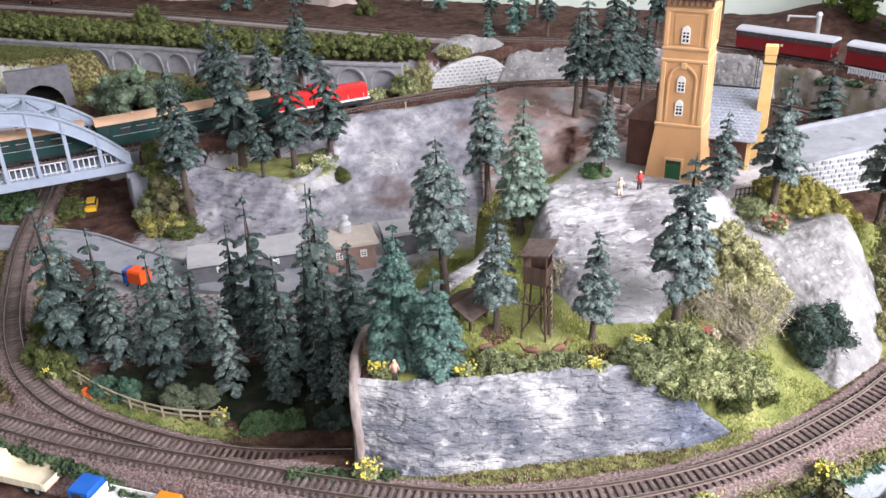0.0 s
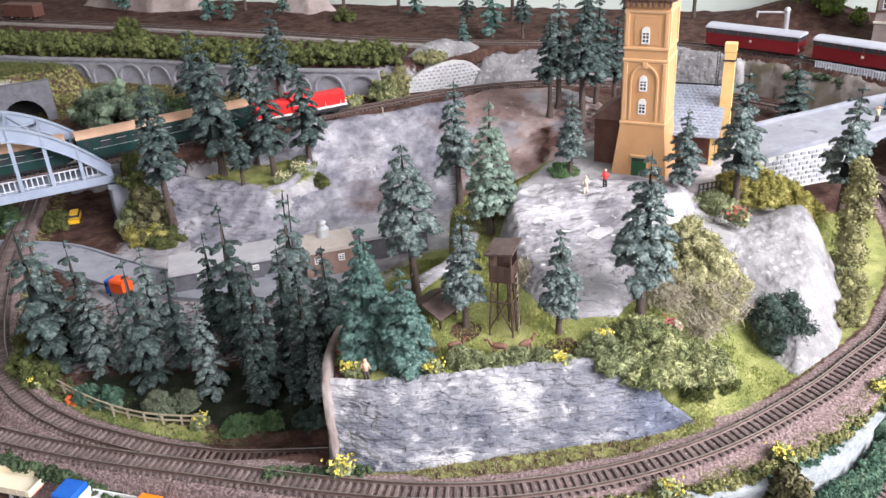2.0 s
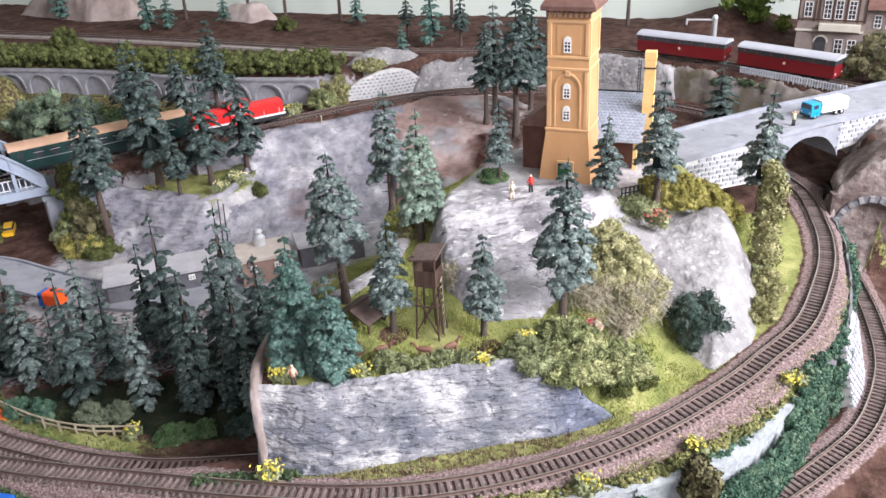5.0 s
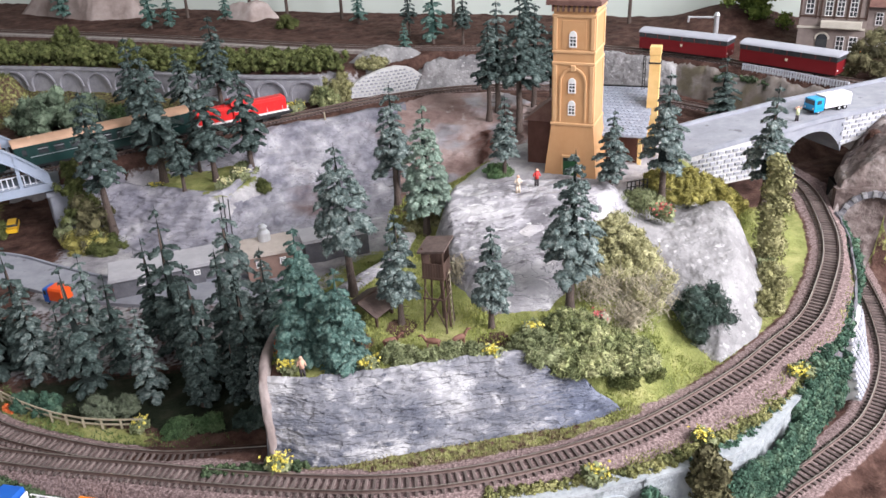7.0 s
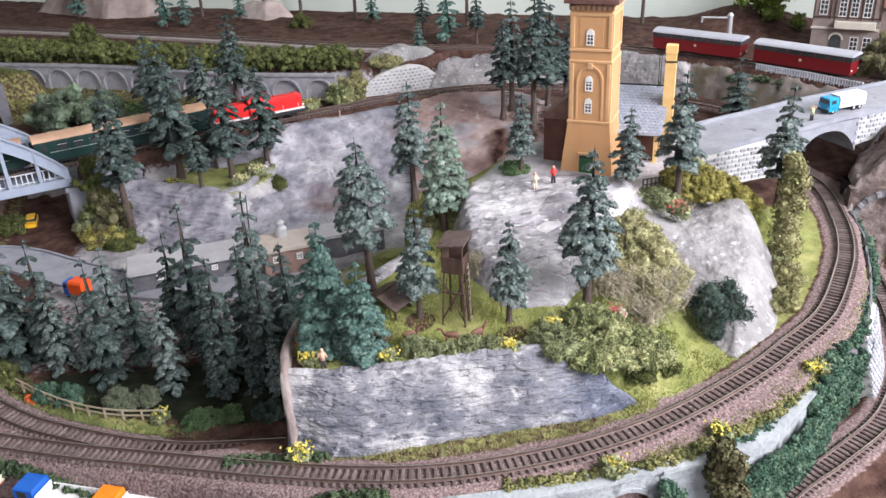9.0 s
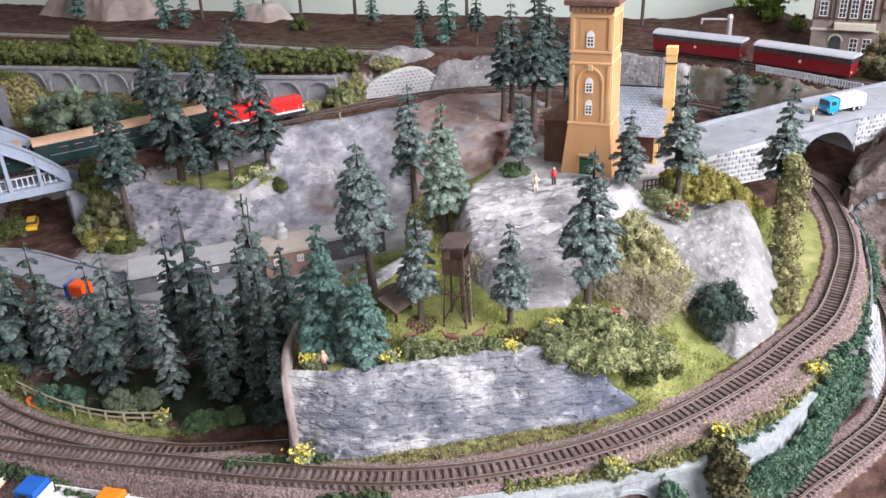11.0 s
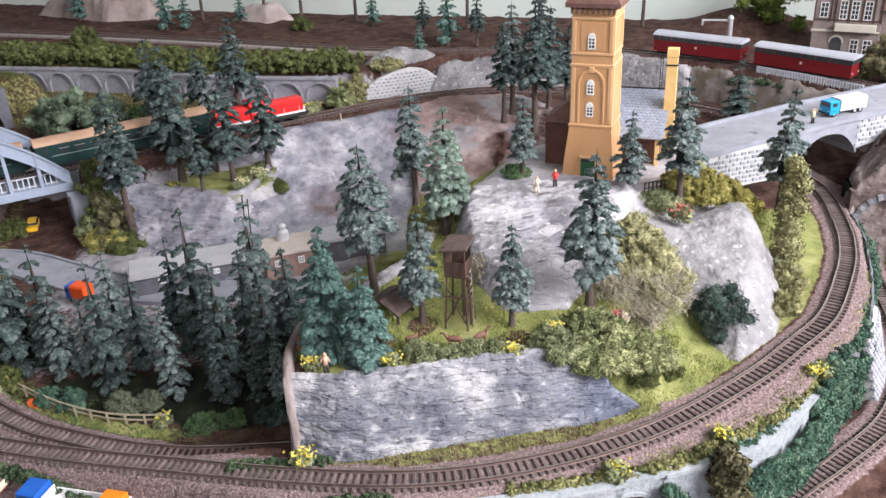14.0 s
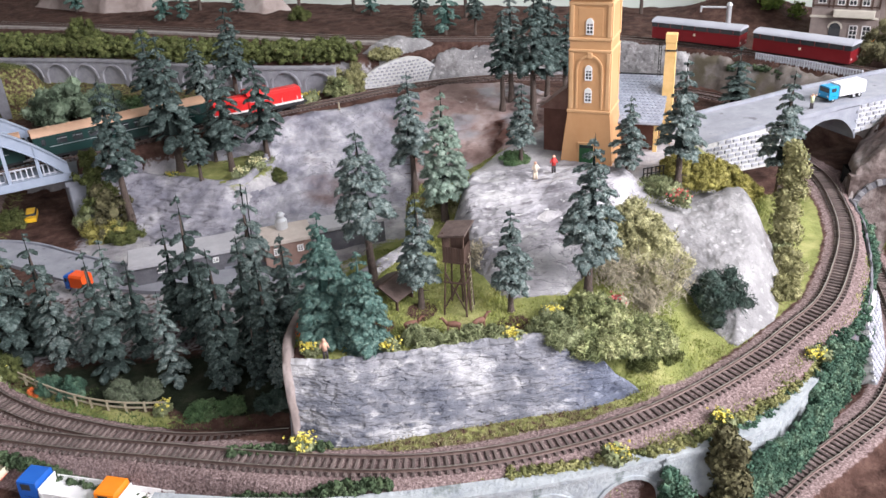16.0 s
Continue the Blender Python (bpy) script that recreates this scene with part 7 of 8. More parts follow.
blossom(-0.175, 1.155, 0.016, M_CREAM, "pale cream flowers on the grassy ledge", 436, group="cream flowering tufts")
blossom(-0.40, 1.10, 0.02, M_CREAM, "pale cream flowers on the road bank", 433, group="cream flowering tufts")
blossom(-0.38, 1.085, 0.016, M_CREAM, "pale cream flowers on the road bank", 434, group="cream flowering tufts")
shrub("bush", -0.064, 0.606, 0.011, 0.008, M_ORANGE_FL, "small patch of orange-red moss on the rim", 440, 6, 90, 0.0015)
shrub("bush", 0.735, 0.985, 0.014, 0.014, M_ORANGE_FL, "small orange-red bush beside the road", 441, 6, 90)
shrub("bush", -0.358, 0.684, 0.006, 0.010, M_ORANGE_FL, "small round red bush behind the fence", 442, 5, 90, 0.0015)
# broad-leaved tree on the station hill
gt = thing("broadleaf_tree", Matrix.Translation((0.765, 1.52, ground_z(0.765, 1.52))), "round bright green broadleaf tree with a thin trunk", "tree")
rng = np.random.RandomState(9)
cs = [(rng.normal(0, 0.022), rng.normal(0, 0.022), 0.048 + rng.normal(0, 0.018)) for _ in range(30)]
o = new("crown", leaf_mesh("crown", cs, [0.014] * 30, 130, 0.0026, M_LEAF, 77))
o.parent = gt
part("trunk", bar((0, 0, -0.01), (0, 0, 0.05), 0.004, 0.0025), M_BARK, gt)
for i, a in enumerate((0.3, 2.2, 4.4)):
    part("limb", bar((0, 0, 0.025), (0.022 * math.cos(a), 0.022 * math.sin(a), 0.055), 0.002, 0.001), M_BARK, gt)
# thin bare stems along the back wall
for x, y in ((-0.40, 2.05), (-0.16, 2.0), (-0.03, 1.91), (0.21, 1.76), (0.56, 1.66), (-0.25, 2.04)):
    t = thing("bare_stem", Matrix.Translation((x, y, ground_z(x, y))), "thin dark bare tree stem at the back wall", "tree", "bare stems at the back")
    part("trunk", bar((0, 0, -0.01), (0.003, 0, 0.20), 0.004, 0.0025), M_BARK, t)


def grass(seed, count, want, height, colour, label, area=(-0.6, 0.55, 0.42, 0.95)):
    """Short blades scattered over the places where the test holds."""
    rng = np.random.RandomState(seed)
    x, y = rng.uniform(area[0], area[1], count), rng.uniform(area[2], area[3], count)
    keep = want(x, y)
    x, y = x[keep], y[keep]
    z = land(x, y)
    n = len(x)
    a, h = rng.uniform(0, math.tau, n), height * rng.uniform(0.5, 1.4, n)
    w = 0.0006
    dx, dy = np.cos(a) * w, np.sin(a) * w
    lx, ly = rng.normal(0, 0.4, n) * h, rng.normal(0, 0.4, n) * h
    v = np.stack([np.stack([x - dx, y - dy, z - 0.001], 1), np.stack([x + dx, y + dy, z - 0.001], 1), np.stack([x + lx, y + ly, z + h], 1)], 1).reshape(-1, 3)
    me = bpy.data.meshes.new("grass")
    me.from_pydata(v.tolist(), [], np.arange(len(v)).reshape(-1, 3).tolist())
    me.materials.append(colour)
    return tagged(new("grass", me), label, "grass", kind="stuff")


M_GRASS = material("static_grass", [(0.09, 0.12, 0.03), (0.28, 0.31, 0.09), (0.47, 0.46, 0.17)], 0.9, 20, island=0.35)
M_GRASS_MID = material("static_grass_mid", [(0.035, 0.065, 0.02), (0.095, 0.145, 0.05), (0.20, 0.25, 0.09)], 0.9, 40, island=0.35)
M_GRASS_DARK = material("static_grass_dark", [(0.11, 0.11, 0.045), (0.24, 0.225, 0.11), (0.38, 0.35, 0.20)], 0.9, 40, island=0.35)


def clear_of_tracks(x, y, w):
    return (far_from(x, y, FRONT)[0] > w) & (far_from(x, y, INNER)[0] > w - 0.008)


grass(1, 260000, lambda x, y: (inside(x, y, HILL) > -0.11 - 0.01 * np.sin(60 * x)) & (x > -0.075) & (inside(x, y, MOUND) < 0.0) & ((y > 0.548) | (x > 0.215)) & clear_of_tracks(x, y, 0.022), 0.0020, M_GRASS, "short yellow-green static grass on the hill")
grass(2, 120000, lambda x, y: (far_from(x, y, INNER)[0] < 0.06 + 0.01 * np.sin(40 * x)) & (far_from(x, y, INNER)[0] > 0.019) & (x < -0.15 + 0.03 * np.sin(300 * x + 200 * y)) & (far_from(x, y, FRONT)[0] > 0.055), 0.0026, M_GRASS_MID, "short green static grass beside the inner track")
grass(3, 90000, lambda x, y: (np.abs(inside(x, y, PIT) + 0.012 + 0.004 * np.sin(90 * x)) < 0.009) & (y > 0.42) & (far_from(x, y, FRONT)[0] > 0.022), 0.0024, M_GRASS, "yellow-green static grass along the retaining wall")
grass(4, 14000, lambda x, y: foot_strip(x, y) > 0.45, 0.0024, M_GRASS_DARK, "olive strip of grass at the foot of the rock face", (-0.09, 0.27, 0.47, 0.55))
grass(5, 60000, lambda x, y: inside(x, y, KNOLL) > -0.02, 0.0045, M_HEDGE, "dull green grass on the bank over the tunnel", (-1.2, -0.56, 1.27, 1.72))

# ---------------------------------------------------------------- trains


def wheelset(name, x, parent, z=0.0, gauge=0.0165):
    """A bogie: two axles with flanged wheels in a black side frame."""
    b = part(name, block(x - 0.016, x + 0.016, -0.0105, 0.0105, z + 0.004, z + 0.0085, bevel=0.0006), M_FRAME, parent)
    for dx in (-0.0115, 0.0115):
        for y in (-0.0083, 0.0083):
            part("wheel", bar((x + dx, y - 0.0012, z + 0.0055), (x + dx, y + 0.0012, z + 0.0055), 0.0055, n=16), M_FRAME, b)
    return b


def section(pts, x0, x1, inset=0.0, segs=1):
    """A closed body of a section in y and z along x."""
    bm = bmesh.new()
    rows = [[bm.verts.new((x, y, z)) for y, z in pts] for x in np.linspace(x0, x1, segs + 1)]
    k = len(pts)
    for r, s in zip(rows, rows[1:]):
        for i in range(k):
            bm.faces.new((r[i], r[(i + 1) % k], s[(i + 1) % k], s[i]))
    bm.faces.new(rows[0][::-1])
    bm.faces.new(rows[-1])
    bmesh.ops.recalc_face_normals(bm, faces=bm.faces[:])
    return bm


def coach(m, label):
    t = thing("passenger_coach", m, label, "railway coach", "coaches of the passenger train")
    L, w = 0.252, 0.0165
    part("body", section([(-w, 0.010), (w, 0.010), (w, 0.0395), (-w, 0.0395)], -L / 2, L / 2), M_COACH, t, "dark green coach side")
    roof = [(-w - 0.0006, 0.0396)] + [((w + 0.0006) * -math.cos(a), 0.0396 + 0.0075 * math.sin(a)) for a in np.linspace(0.12, math.pi - 0.12, 11)] + [(w + 0.0006, 0.0396)]
    r = part("roof", section(roof, -L / 2 - 0.001, L / 2 + 0.001), M_COACH_ROOF, t, "dusty tan rounded roof", smooth=False)
    for i in range(8):
        x = -L / 2 + 0.025 + i * 0.029
        v = part("roof_vent", block(x - 0.003, x + 0.003, -0.0022, 0.0022, 0.0468, 0.0484, bevel=0.0006), M_COACH_ROOF, r)
    part("underframe", block(-L / 2 + 0.004, L / 2 - 0.004, -0.0145, 0.0145, 0.0062, 0.0098), M_FRAME, t)
    for x in (-0.03, 0.0, 0.028):
        part("equipment_box", block(x - 0.009, x + 0.009, -0.0138, 0.0138, 0.0025, 0.0061, bevel=0.0006), M_FRAME, t)
    for s in (-1, 1):
        for i in range(9):
            x = -0.088 + 0.022 * i
            y = s * (w + 0.0003)
            win = part("window", block(x - 0.0068, x + 0.0068, min(y, y - s * 0.0005), max(y, y - s * 0.0005), 0.0255, 0.0355), M_PANE, t)
            part("window_bar", block(x - 0.0068, x + 0.0068, min(y, y + s * 0.0004), max(y, y + s * 0.0004), 0.0322, 0.0328), M_SILVER, win)
        for x in (-0.113, 0.113):
            d = part("door", block(x - 0.0065, x + 0.0065, min(s * w, s * (w + 0.0005)), max(s * w, s * (w + 0.0005)), 0.0105, 0.038), M_COACH, t)
            part("door_window", block(x - 0.003, x + 0.003, min(s * w, s * (w + 0.0008)), max(s * w, s * (w + 0.0008)), 0.026, 0.0355), M_PANE, d)
        part("waist_strip", block(-L / 2, L / 2, min(s * w, s * (w + 0.0003)), max(s * w, s * (w + 0.0003)), 0.0225, 0.0232), M_SILVER, t)
    for s in (-1, 1):
        part("gangway", block(s * L / 2 - 0.003, s * L / 2 + 0.006, -0.009, 0.009, 0.011, 0.036), M_TYRE, t, "black rubber gangway")
        wheelset("bogie", s * 0.088, t)
        for y in (-0.0105, 0.0105):
            part("buffer", bar((s * L / 2, y, 0.0112), (s * (L / 2 + 0.006), y, 0.0112), 0.0018, n=8), M_FRAME, t)
    return t


def locomotive(m):
    t = thing("diesel_locomotive", m, "bright red centre-cab diesel locomotive with a white stripe", "locomotive")
    L = 0.152
    part("frame", block(-L / 2, L / 2, -0.0165, 0.0165, 0.0075, 0.0135, bevel=0.0006), M_FRAME, t, "black underframe")
    part("stripe", block(-L / 2 + 0.0005, L / 2 - 0.0005, -0.0167, 0.0167, 0.0136, 0.0160), M_WHITE, t, "white waist stripe")
    hood = [(-0.0135, 0.0161), (0.0135, 0.0161), (0.0135, 0.0325), (0.0095, 0.0362), (-0.0095, 0.0362), (-0.0135, 0.0325)]
    for a, b in ((-L / 2 + 0.003, -0.0165), (0.0165, L / 2 - 0.003)):
        h = part("hood", section(hood, a, b), M_LOCO_RED, t)
        for i in range(5):
            x = a + (b - a) * (i + 0.5) / 5
            for y in (-0.0136, 0.0136):
                part("louvre", block(x - 0.0035, x + 0.0035, y - 0.0002, y + 0.0002, 0.019, 0.030), M_LOCO_RED, h)
            part("roof_hatch", block(x - 0.004, x + 0.004, -0.005, 0.005, 0.0361, 0.0369), M_LOCO_RED, h)
    cab = part("cab", section([(-0.0172, 0.0115), (0.0172, 0.0115), (0.0172, 0.0385), (-0.0172, 0.0385)], -0.0165, 0.0165), M_LOCO_RED, t)
    part("cab_roof", section([(-0.0182, 0.0386)] + [(0.0182 * -math.cos(a), 0.0386 + 0.0065 * math.sin(a)) for a in np.linspace(0.15, math.pi - 0.15, 9)] + [(0.0182, 0.0386)], -0.0185, 0.0185), M_LOCO_RED, cab)
    for s in (-1, 1):
        y = s * 0.0173
        for x in (-0.0075, 0.0075):
            w = part("cab_window", block(x - 0.006, x + 0.006, min(y, y + s * 0.0002), max(y, y + s * 0.0002), 0.028, 0.0365), M_PANE, cab)
            part("window_frame", block(x - 0.0068, x + 0.0068, min(y, y + s * 0.00015), max(y, y + s * 0.00015), 0.0272, 0.0373), M_SILVER, w)
        part("cab_door", block(-0.0045, 0.0045, min(y, y + s * 0.0003), max(y, y + s * 0.0003), 0.012, 0.027), M_LOCO_RED, cab)
        for x in (-L / 2 - 0.0005, L / 2 + 0.0005):
            part("buffer", bar((x, s * 0.0105, 0.0105), (x + math.copysign(0.006, x), s * 0.0105, 0.0105), 0.0022, n=10), M_FRAME, t)
            part("lamp", bar((x - math.copysign(0.003, x), s * 0.010, 0.0185), (x + math.copysign(0.0002, x), s * 0.010, 0.0185), 0.0016, n=10), M_WHITE, t, "round white headlight")
        for x in (-0.0163, 0.0163):
            part("front_window", block(min(x, x + math.copysign(0.0004, x)), max(x, x + math.copysign(0.0004, x)), s * 0.009 - 0.0055, s * 0.009 + 0.0055, 0.0372, 0.0384), M_PANE, cab)
        for k in range(6):
            x = -0.065 + 0.026 * k
            part("handrail_post", block(x - 0.0003, x + 0.0003, s * 0.0160 - 0.0003, s * 0.0160 + 0.0003, 0.016, 0.024), M_WHITE, t)
    for s in (-1, 1):
        wheelset("bogie", s * 0.046, t)
    return t


def railbus(m, label):
    t = thing("railbus", m, label, "railbus", "two-car railbus")
    L, w = 0.157, 0.0165
    part("body", section([(-w, 0.006), (w, 0.006), (w, 0.033), (-w, 0.033)], -L / 2, L / 2), M_BUS_RED, t)
    part("window_band", section([(-w - 0.0003, 0.0255), (w + 0.0003, 0.0255), (w + 0.0003, 0.0328), (-w - 0.0003, 0.0328)], -L / 2 - 0.0003, L / 2 + 0.0003), M_PANE, t, "dark window band")
    for i in range(7):
        x = -L / 2 + L * (i + 0.5) / 7
        part("window_pillar", section([(-w - 0.0006, 0.0253), (w + 0.0006, 0.0253), (w + 0.0006, 0.0329), (-w - 0.0006, 0.0329)], x - 0.0005, x + 0.0005), M_BUS_RED, t)
    roof = [(-w - 0.0008, 0.0331)] + [((w + 0.0008) * -math.cos(a), 0.0331 + 0.0062 * math.sin(a)) for a in np.linspace(0.15, math.pi - 0.15, 11)] + [(w + 0.0008, 0.0331)]
    part("roof", section(roof, -L / 2 - 0.0015, L / 2 + 0.0015), M_BUS_ROOF, t, "pale grey rounded roof")
    for s in (-1, 1):
        part("emblem", block(-0.002, 0.002, min(s * w, s * (w + 0.0005)), max(s * w, s * (w + 0.0005)), 0.0165, 0.0205), M_CREAM_P, t, "small pale plate")
        for x in (-0.045, 0.045):
            part("wheel", bar((x, s * 0.0095, 0.0055), (x, s * 0.0075, 0.0055), 0.0055, n=16), M_FRAME, t)
        for x in (-L / 2, L / 2):
            part("headlight", bar((x - math.copysign(0.002, x), s * 0.011, 0.012), (x + math.copysign(0.0006, x), s * 0.011, 0.012), 0.0016, n=10), M_WHITE, t)
    part("underframe", block(-L / 2 + 0.005, L / 2 - 0.005, -0.013, 0.013, 0.003, 0.0058), M_FRAME, t)
    return t


def on_track(line, x_mid, length):
    """Pose of a vehicle whose bogies stand on a track line, its middle near x_mid."""
    p = spline(line, 0.002)
    i = int(np.argmin(np.abs(p[:, 0] - x_mid)))
    k = int(length * 0.35 / 0.002)
    a, b = p[max(0, i - k)], p[min(len(p) - 1, i + k)]
    c = (a + b) / 2
    return Matrix.Translation((c[0], c[1], c[2] + 0.0028)) @ Matrix.Rotation(math.atan2(b[1] - a[1], b[0] - a[0]), 4, "Z")


TRAIN_X = (-0.183, -0.372, -0.612)
locomotive(on_track(UPPER, TRAIN_X[0], 0.152))
coach(on_track(UPPER, TRAIN_X[1], 0.252), "dark green passenger coach with tan roof behind the locomotive")
coach(on_track(UPPER, TRAIN_X[2], 0.252), "dark green passenger coach with tan roof at the train's end")
railbus(on_track(REAR, 0.572, 0.152), "dark red railbus motor car with pale grey roof")
railbus(on_track(REAR, 0.692, 0.152), "dark red railbus trailer with pale grey roof")

# ---------------------------------------------------------------- road vehicles


def wheels(t, xs, w, r, z=0.0):
    for x in xs:
        for s in (-1, 1):
            wh = part("wheel", bar((x, s * w, z + r), (x, s * (w - 0.003), z + r), r, n=14), M_TYRE, t)
            part("rim", bar((x, s * (w + 0.0002), z + r), (x, s * (w - 0.001), z + r), r * 0.5, n=10), M_SILVER, wh)


def lorry(m, cab_mat, bed_mat, label, chassis=None, group="parked toy lorries", covered=False):
    """A flat-nosed lorry, cab towards -x, with a drop-side bed or a covered body."""
    t = thing("lorry", m, label, "lorry", group)
    w = 0.0145
    part("chassis", block(-0.038, 0.046, -0.008, 0.008, 0.006, 0.0095), chassis or M_FRAME, t)
    cab = part("cab", section([(-w, 0.006), (w, 0.006), (w, 0.020), (w - 0.001, 0.0295), (w - 0.003, 0.031), (-w + 0.003, 0.031), (-w + 0.001, 0.0295), (-w, 0.020)], -0.043, -0.020), cab_mat, t)
    part("windscreen", block(-0.0434, -0.0428, -w + 0.0025, w - 0.0025, 0.020, 0.0285), M_PANE, cab)
    part("bumper", block(-0.0450, -0.0432, -w, w, 0.0055, 0.0085, bevel=0.0004), M_FRAME, cab)
    for s in (-1, 1):
        part("side_window", block(-0.038, -0.027, min(s * (w - 0.0004), s * (w + 0.0002)), max(s * (w - 0.0004), s * (w + 0.0002)), 0.0205, 0.0280), M_PANE, cab)
        part("headlight", bar((-0.0436, s * 0.0105, 0.0125), (-0.0428, s * 0.0105, 0.0125), 0.0017, n=10), M_WHITE, cab)
    if covered:
        part("cargo_body", section([(-w, 0.0098), (w, 0.0098), (w, 0.030), (w - 0.003, 0.0335), (-w + 0.003, 0.0335), (-w, 0.030)], -0.017, 0.049), bed_mat, t)
    else:
        part("bed_floor", block(-0.0175, 0.049, -w, w, 0.0098, 0.0115), bed_mat, t)
        for s in (-1, 1):
            sd = part("bed_side", block(-0.0175, 0.049, s * w - 0.0006, s * w + 0.0006, 0.0116, 0.0195), bed_mat, t)
            for i in range(6):
                x = -0.014 + 0.012 * i
                part("bed_stake", block(x - 0.0006, x + 0.0006, s * w - 0.0010 * 1, s * w + 0.0010, 0.0116, 0.0192), bed_mat, sd)
        part("headboard", block(-0.0181, -0.0170, -w + 0.0007, w - 0.0007, 0.0116, 0.024), bed_mat, t)
        part("tailboard", block(0.0484, 0.0496, -w + 0.0007, w - 0.0007, 0.0116, 0.0192), bed_mat, t)
    wheels(t, (-0.031, 0.022, 0.036), 0.0135, 0.0056)
    for s in (-1, 1):
        part("mudguard", block(-0.0375, -0.0245, s * 0.0120 - 0.0025, s * 0.0120 + 0.0025, 0.0113, 0.0125), chassis or M_FRAME, t)
    return t


for x, y, cm, bm_, ch, lb in ((-0.274, 0.520, M_BLUE, M_WHITE, None, "toy lorry with blue cab and white drop-side bed"), (-0.203, 0.496, M_ORANGE, M_WHITE, None, "toy lorry with orange cab and white drop-side bed"), (-0.372, 0.560, M_CREAM_P, M_CREAM_P, M_ORANGE_RED, "toy lorry with cream body and red chassis")):
    lorry(Matrix.Translation((x, y, ground_z(x, y) + 0.0005)) @ Matrix.Rotation(radians(-18), 4, "Z") @ Matrix.Scale(0.8, 4), cm, bm_, lb, ch)
lorry(Matrix.Translation((0.622, 0.978, 0.1005)) @ Matrix.Rotation(radians(17), 4, "Z") @ Matrix.Scale(0.66, 4), M_CYAN, M_WHITE, "sky-blue lorry with white covered body on the road bridge", None, "", True)
lorry(Matrix.Translation((-0.374, 0.900, -0.047)) @ Matrix.Rotation(radians(-25), 4, "Z") @ Matrix.Diagonal((0.31, 0.62, 0.7, 1)), M_BLUE, M_ORANGE_RED, "lorry with blue cab and orange-red covered body by the wood", None, "", True)
car = thing("car", Matrix.Translation((-0.520, 1.150, ground_z(-0.520, 1.150) + 0.0005)) @ Matrix.Rotation(radians(105), 4, "Z") @ Matrix.Scale(0.85, 4), "small yellow parked car", "car")
part("body", section([(-0.009, 0.003), (0.009, 0.003), (0.009, 0.010), (-0.009, 0.010)], -0.022, 0.022), M_YELLOW_P, car)
part("cabin", section([(-0.0085, 0.0102), (0.0085, 0.0102), (0.007, 0.0165), (-0.007, 0.0165)], -0.012, 0.014), M_YELLOW_P, car)
part("window_band", section([(-0.0087, 0.0108), (0.0087, 0.0108), (0.0075, 0.0155), (-0.0075, 0.0155)], -0.0123, 0.0143), M_PANE, car)
wheels(car, (-0.014, 0.014), 0.009, 0.0036)
# valley road
vr = spline([(-0.80, 1.09, -0.0475), (-0.60, 1.05, -0.0475), (-0.50, 1.025, -0.0475), (-0.42, 0.975, -0.0475), (-0.33, 0.925, -0.0475), (-0.20, 0.895, -0.0475), (-0.06, 0.91, -0.0475)], 0.015)
bm = bmesh.new()
sweep(bm, vr, [-0.028, -0.028, 0.028, 0.028], [-0.006, 0.0, 0.0, -0.006])
tagged(part("road", bm, M_ROAD), "pale grey road curving through the hollow", "road", kind="structure")
kerb = vr.copy()
kerb[:, :2] -= sides(vr) * 0.030
bm = bmesh.new()
sweep(bm, kerb, [-0.0015, -0.0015, 0.0015, 0.0015], [-0.004, 0.003, 0.003, -0.004])
tagged(part("kerb", bm, M_CONCRETE), "grey stone kerb beside the valley road", "kerb", kind="structure")

# ---------------------------------------------------------------- fences, posts, figures


def fence(line, height, mat, label, rails=(0.95, 0.5), gap=0.018, thick=0.0009):
    t = thing("fence", Matrix(), label, "fence")
    pts = spline([(x, y, 0) for x, y in line], gap)
    pts[:, 2] = land(pts[:, 0], pts[:, 1])
    for p in pts:
        part("post", block(p[0] - thick, p[0] + thick, p[1] - thick, p[1] + thick, p[2] - 0.004, p[2] + height), mat, t)
    for r in rails:
        bm = bmesh.new()
        sweep(bm, pts, [-thick * 0.6, -thick * 0.6, thick * 0.6, thick * 0.6], [height * r - thick, height * r + thick * 0.8, height * r + thick * 0.8, height * r - thick])
        part("fence_rail", bm, mat, t)
    return t


fence([(-0.388, 0.716), (-0.337, 0.678), (-0.295, 0.654), (-0.256, 0.640), (-0.214, 0.634)], 0.013, M_TIMBER, "weathered two-rail timber fence beside the inner track")
fence([(-0.442, 1.205), (-0.39, 1.235), (-0.33, 1.265), (-0.28, 1.285)], 0.015, M_TIMBER, "weathered two-rail timber fence beside the upper track", gap=0.022)
wf = [(0.632, 1.262), (0.68, 1.20), (0.735, 1.125)]
fence(wf, 0.009, M_RAILING, "low pale picket fence below the railbus", rails=(0.9, 0.12), gap=0.0042, thick=0.0012)
fence([(0.300, 0.782), (0.325, 0.79)], 0.014, M_FRAME, "dark iron railing beside the shed", gap=0.005, thick=0.0006)
fence([(0.46, 0.845), (0.50, 0.862)], 0.012, M_STEEL, "grey steel railing under the road wall", gap=0.005, thick=0.0007)


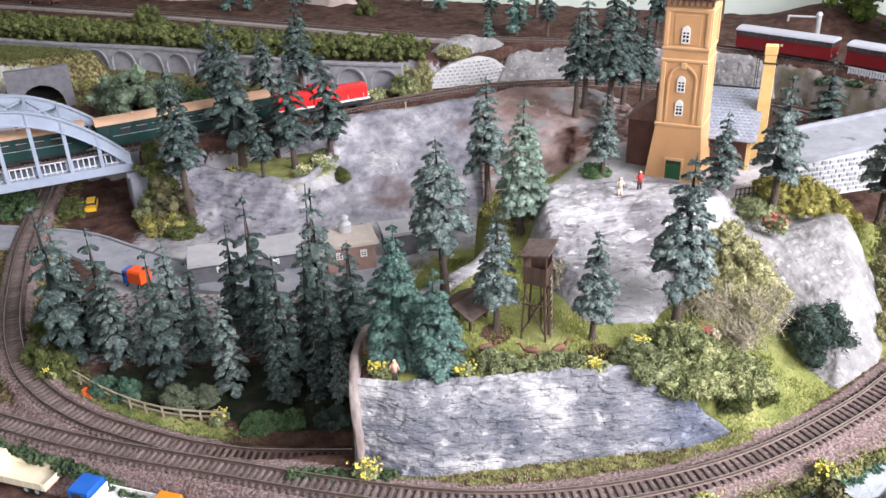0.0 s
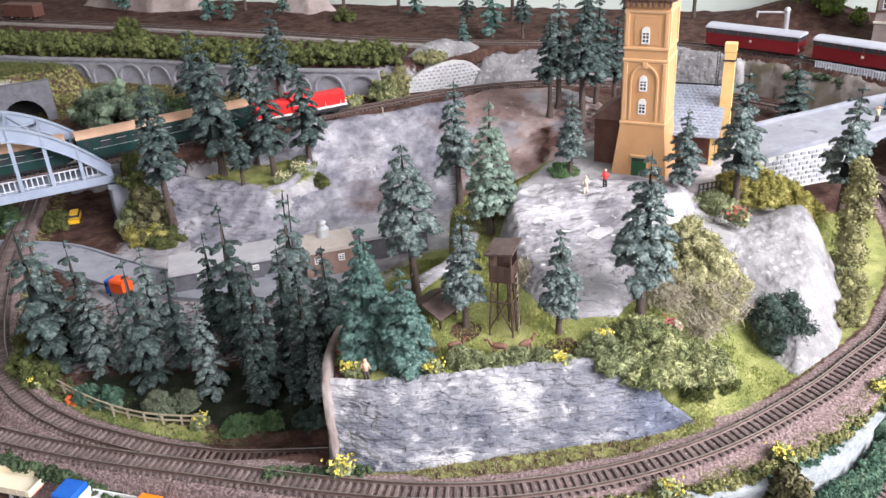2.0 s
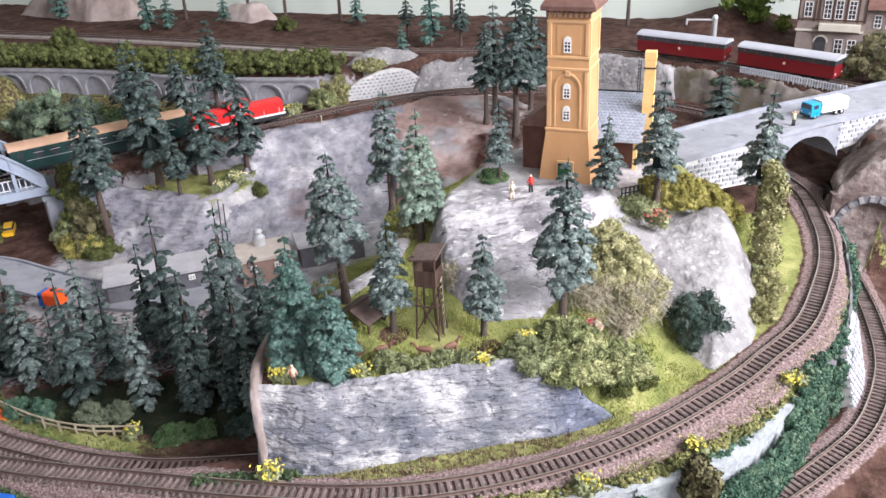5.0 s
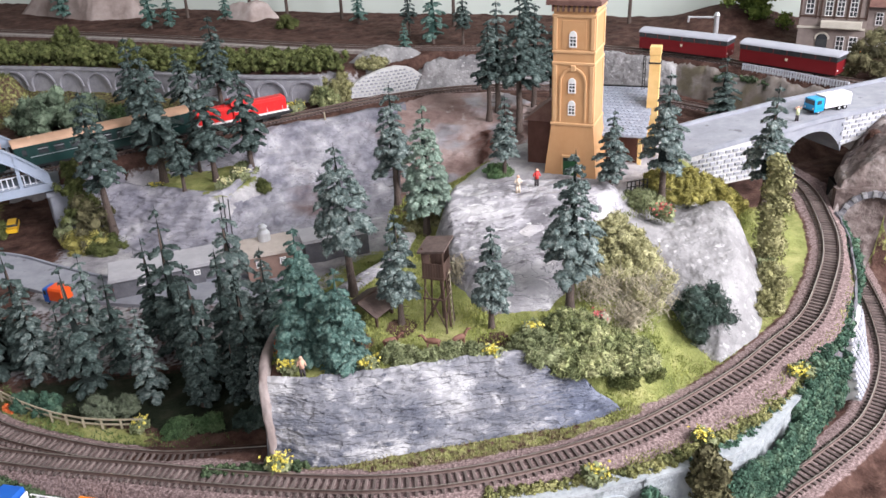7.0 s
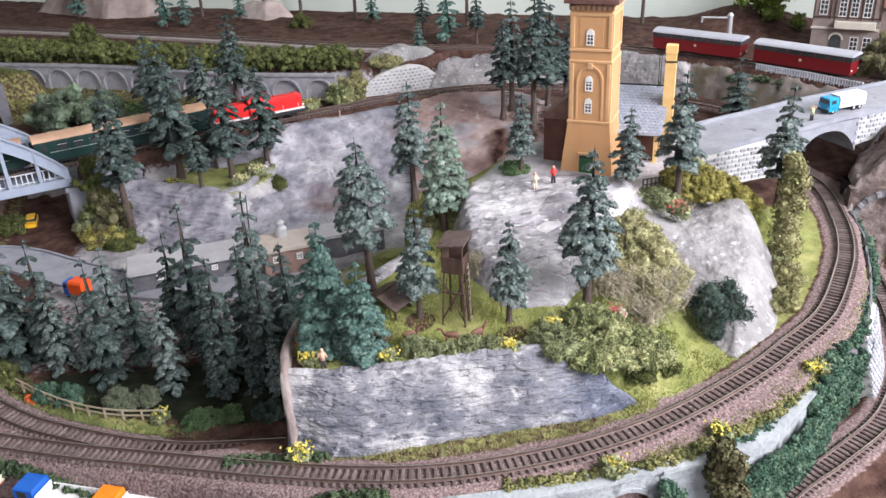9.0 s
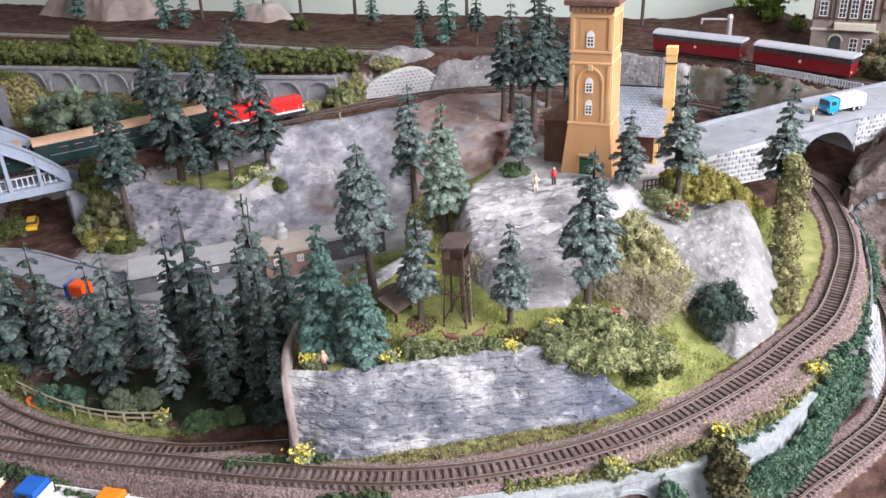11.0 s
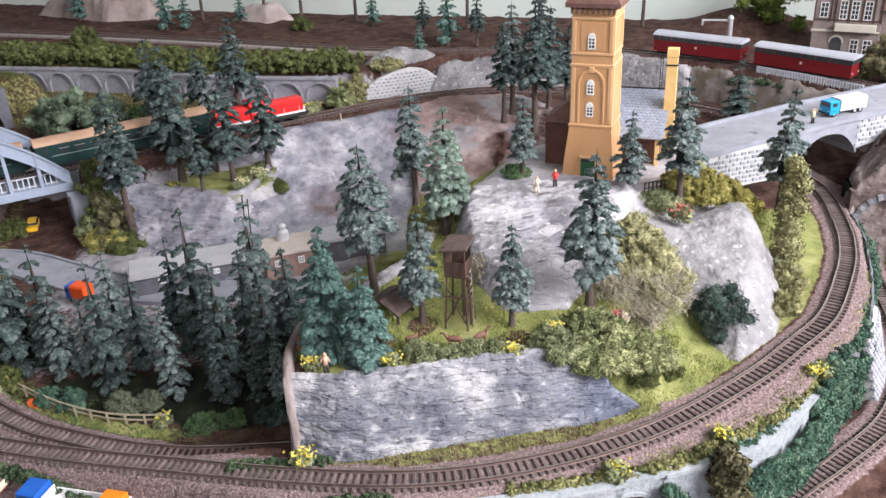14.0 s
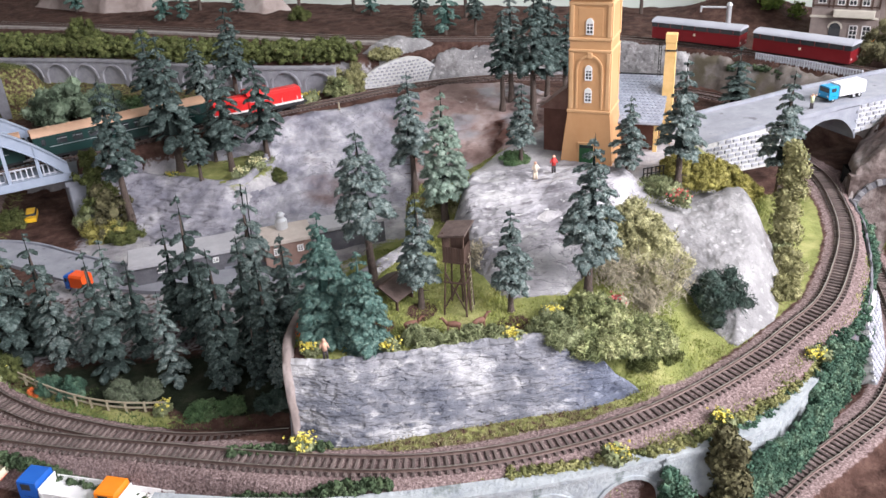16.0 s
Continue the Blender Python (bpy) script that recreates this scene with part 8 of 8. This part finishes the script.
def figurine(x, y, coat, label, z=None, arm=0.3, turn=0.0):
    """A painted miniature, one plain shape: legs, coat, head."""
    bm = bmesh.new()
    for s in (-1, 1):
        rod(bm, (s * 0.0014, 0, 0), (s * 0.0011, 0, 0.009), 0.0011, 0.0013, 7)
        rod(bm, (s * 0.0024, 0, 0.0155), (s * 0.0038, -0.0012, 0.0155 - 0.006 * (1 - arm)), 0.0008, 0.0006, 6)
    rod(bm, (0, 0, 0.0085), (0, 0, 0.0165), 0.0022, 0.0024, 9)
    v = bmesh.ops.create_uvsphere(bm, u_segments=9, v_segments=7, radius=0.0016)["verts"]
    bmesh.ops.translate(bm, vec=(0, 0, 0.0186), verts=v)
    for f in bm.faces:
        z_mid = f.calc_center_median().z
        f.material_index = 2 if z_mid > 0.017 else (0 if z_mid > 0.0085 else 1)
    o = part("figurine", bm, [coat, M_FIG_DARK if coat is not M_FIG_PALE else M_FIG_PALE, M_SKIN], smooth=True)
    o.matrix_world = Matrix.Translation((x, y, ground_z(x, y) if z is None else z)) @ Matrix.Rotation(turn, 4, "Z")
    return tagged(o, label, "figurine")


figurine(-0.042, 0.552, M_SKIN, "tiny painted figure in pale clothes at the rock edge", 0.0485)
figurine(0.201, 0.783, M_FIG_RED, "tiny painted figure in a red coat on the rock", 0.1075)
figurine(0.179, 0.772, M_FIG_PALE, "tiny painted figure in pale clothes on the rock", 0.106)
figurine(0.570, 0.950, M_FIG_LIME, "tiny painted figure in pale green waving on the road", 0.0985, 1.6)


def deer(x, y, turn):
    bm = bmesh.new()
    v = bmesh.ops.create_uvsphere(bm, u_segments=10, v_segments=8, radius=1)["verts"]
    bmesh.ops.transform(bm, matrix=Matrix.Translation((0, 0, 0.0085)) @ Matrix.Diagonal((0.0068, 0.0024, 0.0028, 1)), verts=v)
    for lx in (-0.0045, 0.0042):
        for s in (-1, 1):
            rod(bm, (lx, s * 0.0013, 0.008), (lx * 1.08, s * 0.0012, -0.0006), 0.0009, 0.0005, 6)
    rod(bm, (0.0052, 0, 0.009), (0.0088, 0, 0.0135), 0.0015, 0.0009, 7)
    rod(bm, (0.0082, 0, 0.0135), (0.0116, 0, 0.0128), 0.0012, 0.0006, 7)
    o = part("deer_figurine", bm, M_DEER, smooth=True)
    o.matrix_world = Matrix.Translation((x, y, ground_z(x, y))) @ Matrix.Rotation(turn, 4, "Z") @ Matrix.Scale(1.1, 4)
    return tagged(o, "tiny red-brown deer figurine standing in the grass", "figurine", "deer figurines")


deer(0.033, 0.585, 0.2)
deer(0.070, 0.578, 2.9)
deer(0.093, 0.580, 0.5)
mp = thing("marker_post", pose(-0.052, 1.312, ground_z(-0.052, 1.312)), "short pale marker post beside the upper track", "post")
part("post", block(-0.0012, 0.0012, -0.0012, 0.0012, -0.004, 0.016), M_TIMBER, mp)
crane = thing("water_crane", pose(0.66, 1.455, ground_z(0.66, 1.455)), "grey water crane with a swinging arm", "water crane")
part("column", bar((0, 0, -0.004), (0, 0, 0.045), 0.005, 0.0045, 14), M_SILVER, crane)
part("head", bar((0, 0, 0.045), (0, 0, 0.050), 0.006, 0.003, 14), M_SILVER, crane)
part("arm", bar((0, 0, 0.041), (-0.045, 0.018, 0.041), 0.002, 0.0018, 10), M_SILVER, crane)
part("spout", bar((-0.045, 0.018, 0.043), (-0.046, 0.018, 0.032), 0.0022, 0.0018, 10), M_SILVER, crane)
for dx in (0.0, 0.006):
    mast = thing("mast", pose(-0.176 + dx, 0.985, -0.054), "thin dark wire mast standing before the cliff", "mast", "thin masts before the cliff")
    part("pole", bar((0, 0, 0), (0.004, 0, 0.098 - dx), 0.0009, 0.0007, 6), M_FRAME, mast)
    part("foot", bar((0, 0, -0.002), (0, 0, 0.003), 0.002, 0.0014, 8), M_FRAME, mast)
crate = thing("crate", pose(-0.303, 0.906, -0.0475, 0, 0, 20), "small bright red crate beside the platform building", "crate")
part("body", block(-0.005, 0.005, -0.004, 0.004, 0, 0.009, bevel=0.0005), M_LOCO_RED, crate)
part("lid", block(-0.0054, 0.0054, -0.0044, 0.0044, 0.0092, 0.0104, bevel=0.0003), M_ORANGE_RED, crate)
# parked brown wagon at the back
wg = thing("goods_wagon", pose(-0.93, 2.062, 0.0885, 0, 0, -24), "dark red-brown goods wagon standing at the back", "railway wagon")
part("body", block(-0.05, 0.05, -0.016, 0.016, 0.008, 0.034, bevel=0.001), M_WALL_BROWN, wg)
part("roof", block(-0.051, 0.051, -0.0165, 0.0165, 0.0342, 0.037, bevel=0.001), M_ROOF_BROWN, wg)
wheels(wg, (-0.03, 0.03), 0.010, 0.0055)
# table frame under the scenery
tb = thing("layout_table", Matrix(), "plain timber table frame under the layout", "table")
part("table_top", block(-1.4, 1.4, 0.0, 2.4, -0.13, -0.10), M_TIMBER, tb)
part("front_apron", block(-1.4, 1.4, -0.02, -0.001, -0.20, -0.075), M_TIMBER, tb)
for x in (-1.3, 1.3):
    for y in (0.05, 2.3):
        part("leg", block(x - 0.03, x + 0.03, y - 0.03, y + 0.03, -0.90, -0.1305), M_TIMBER, tb)
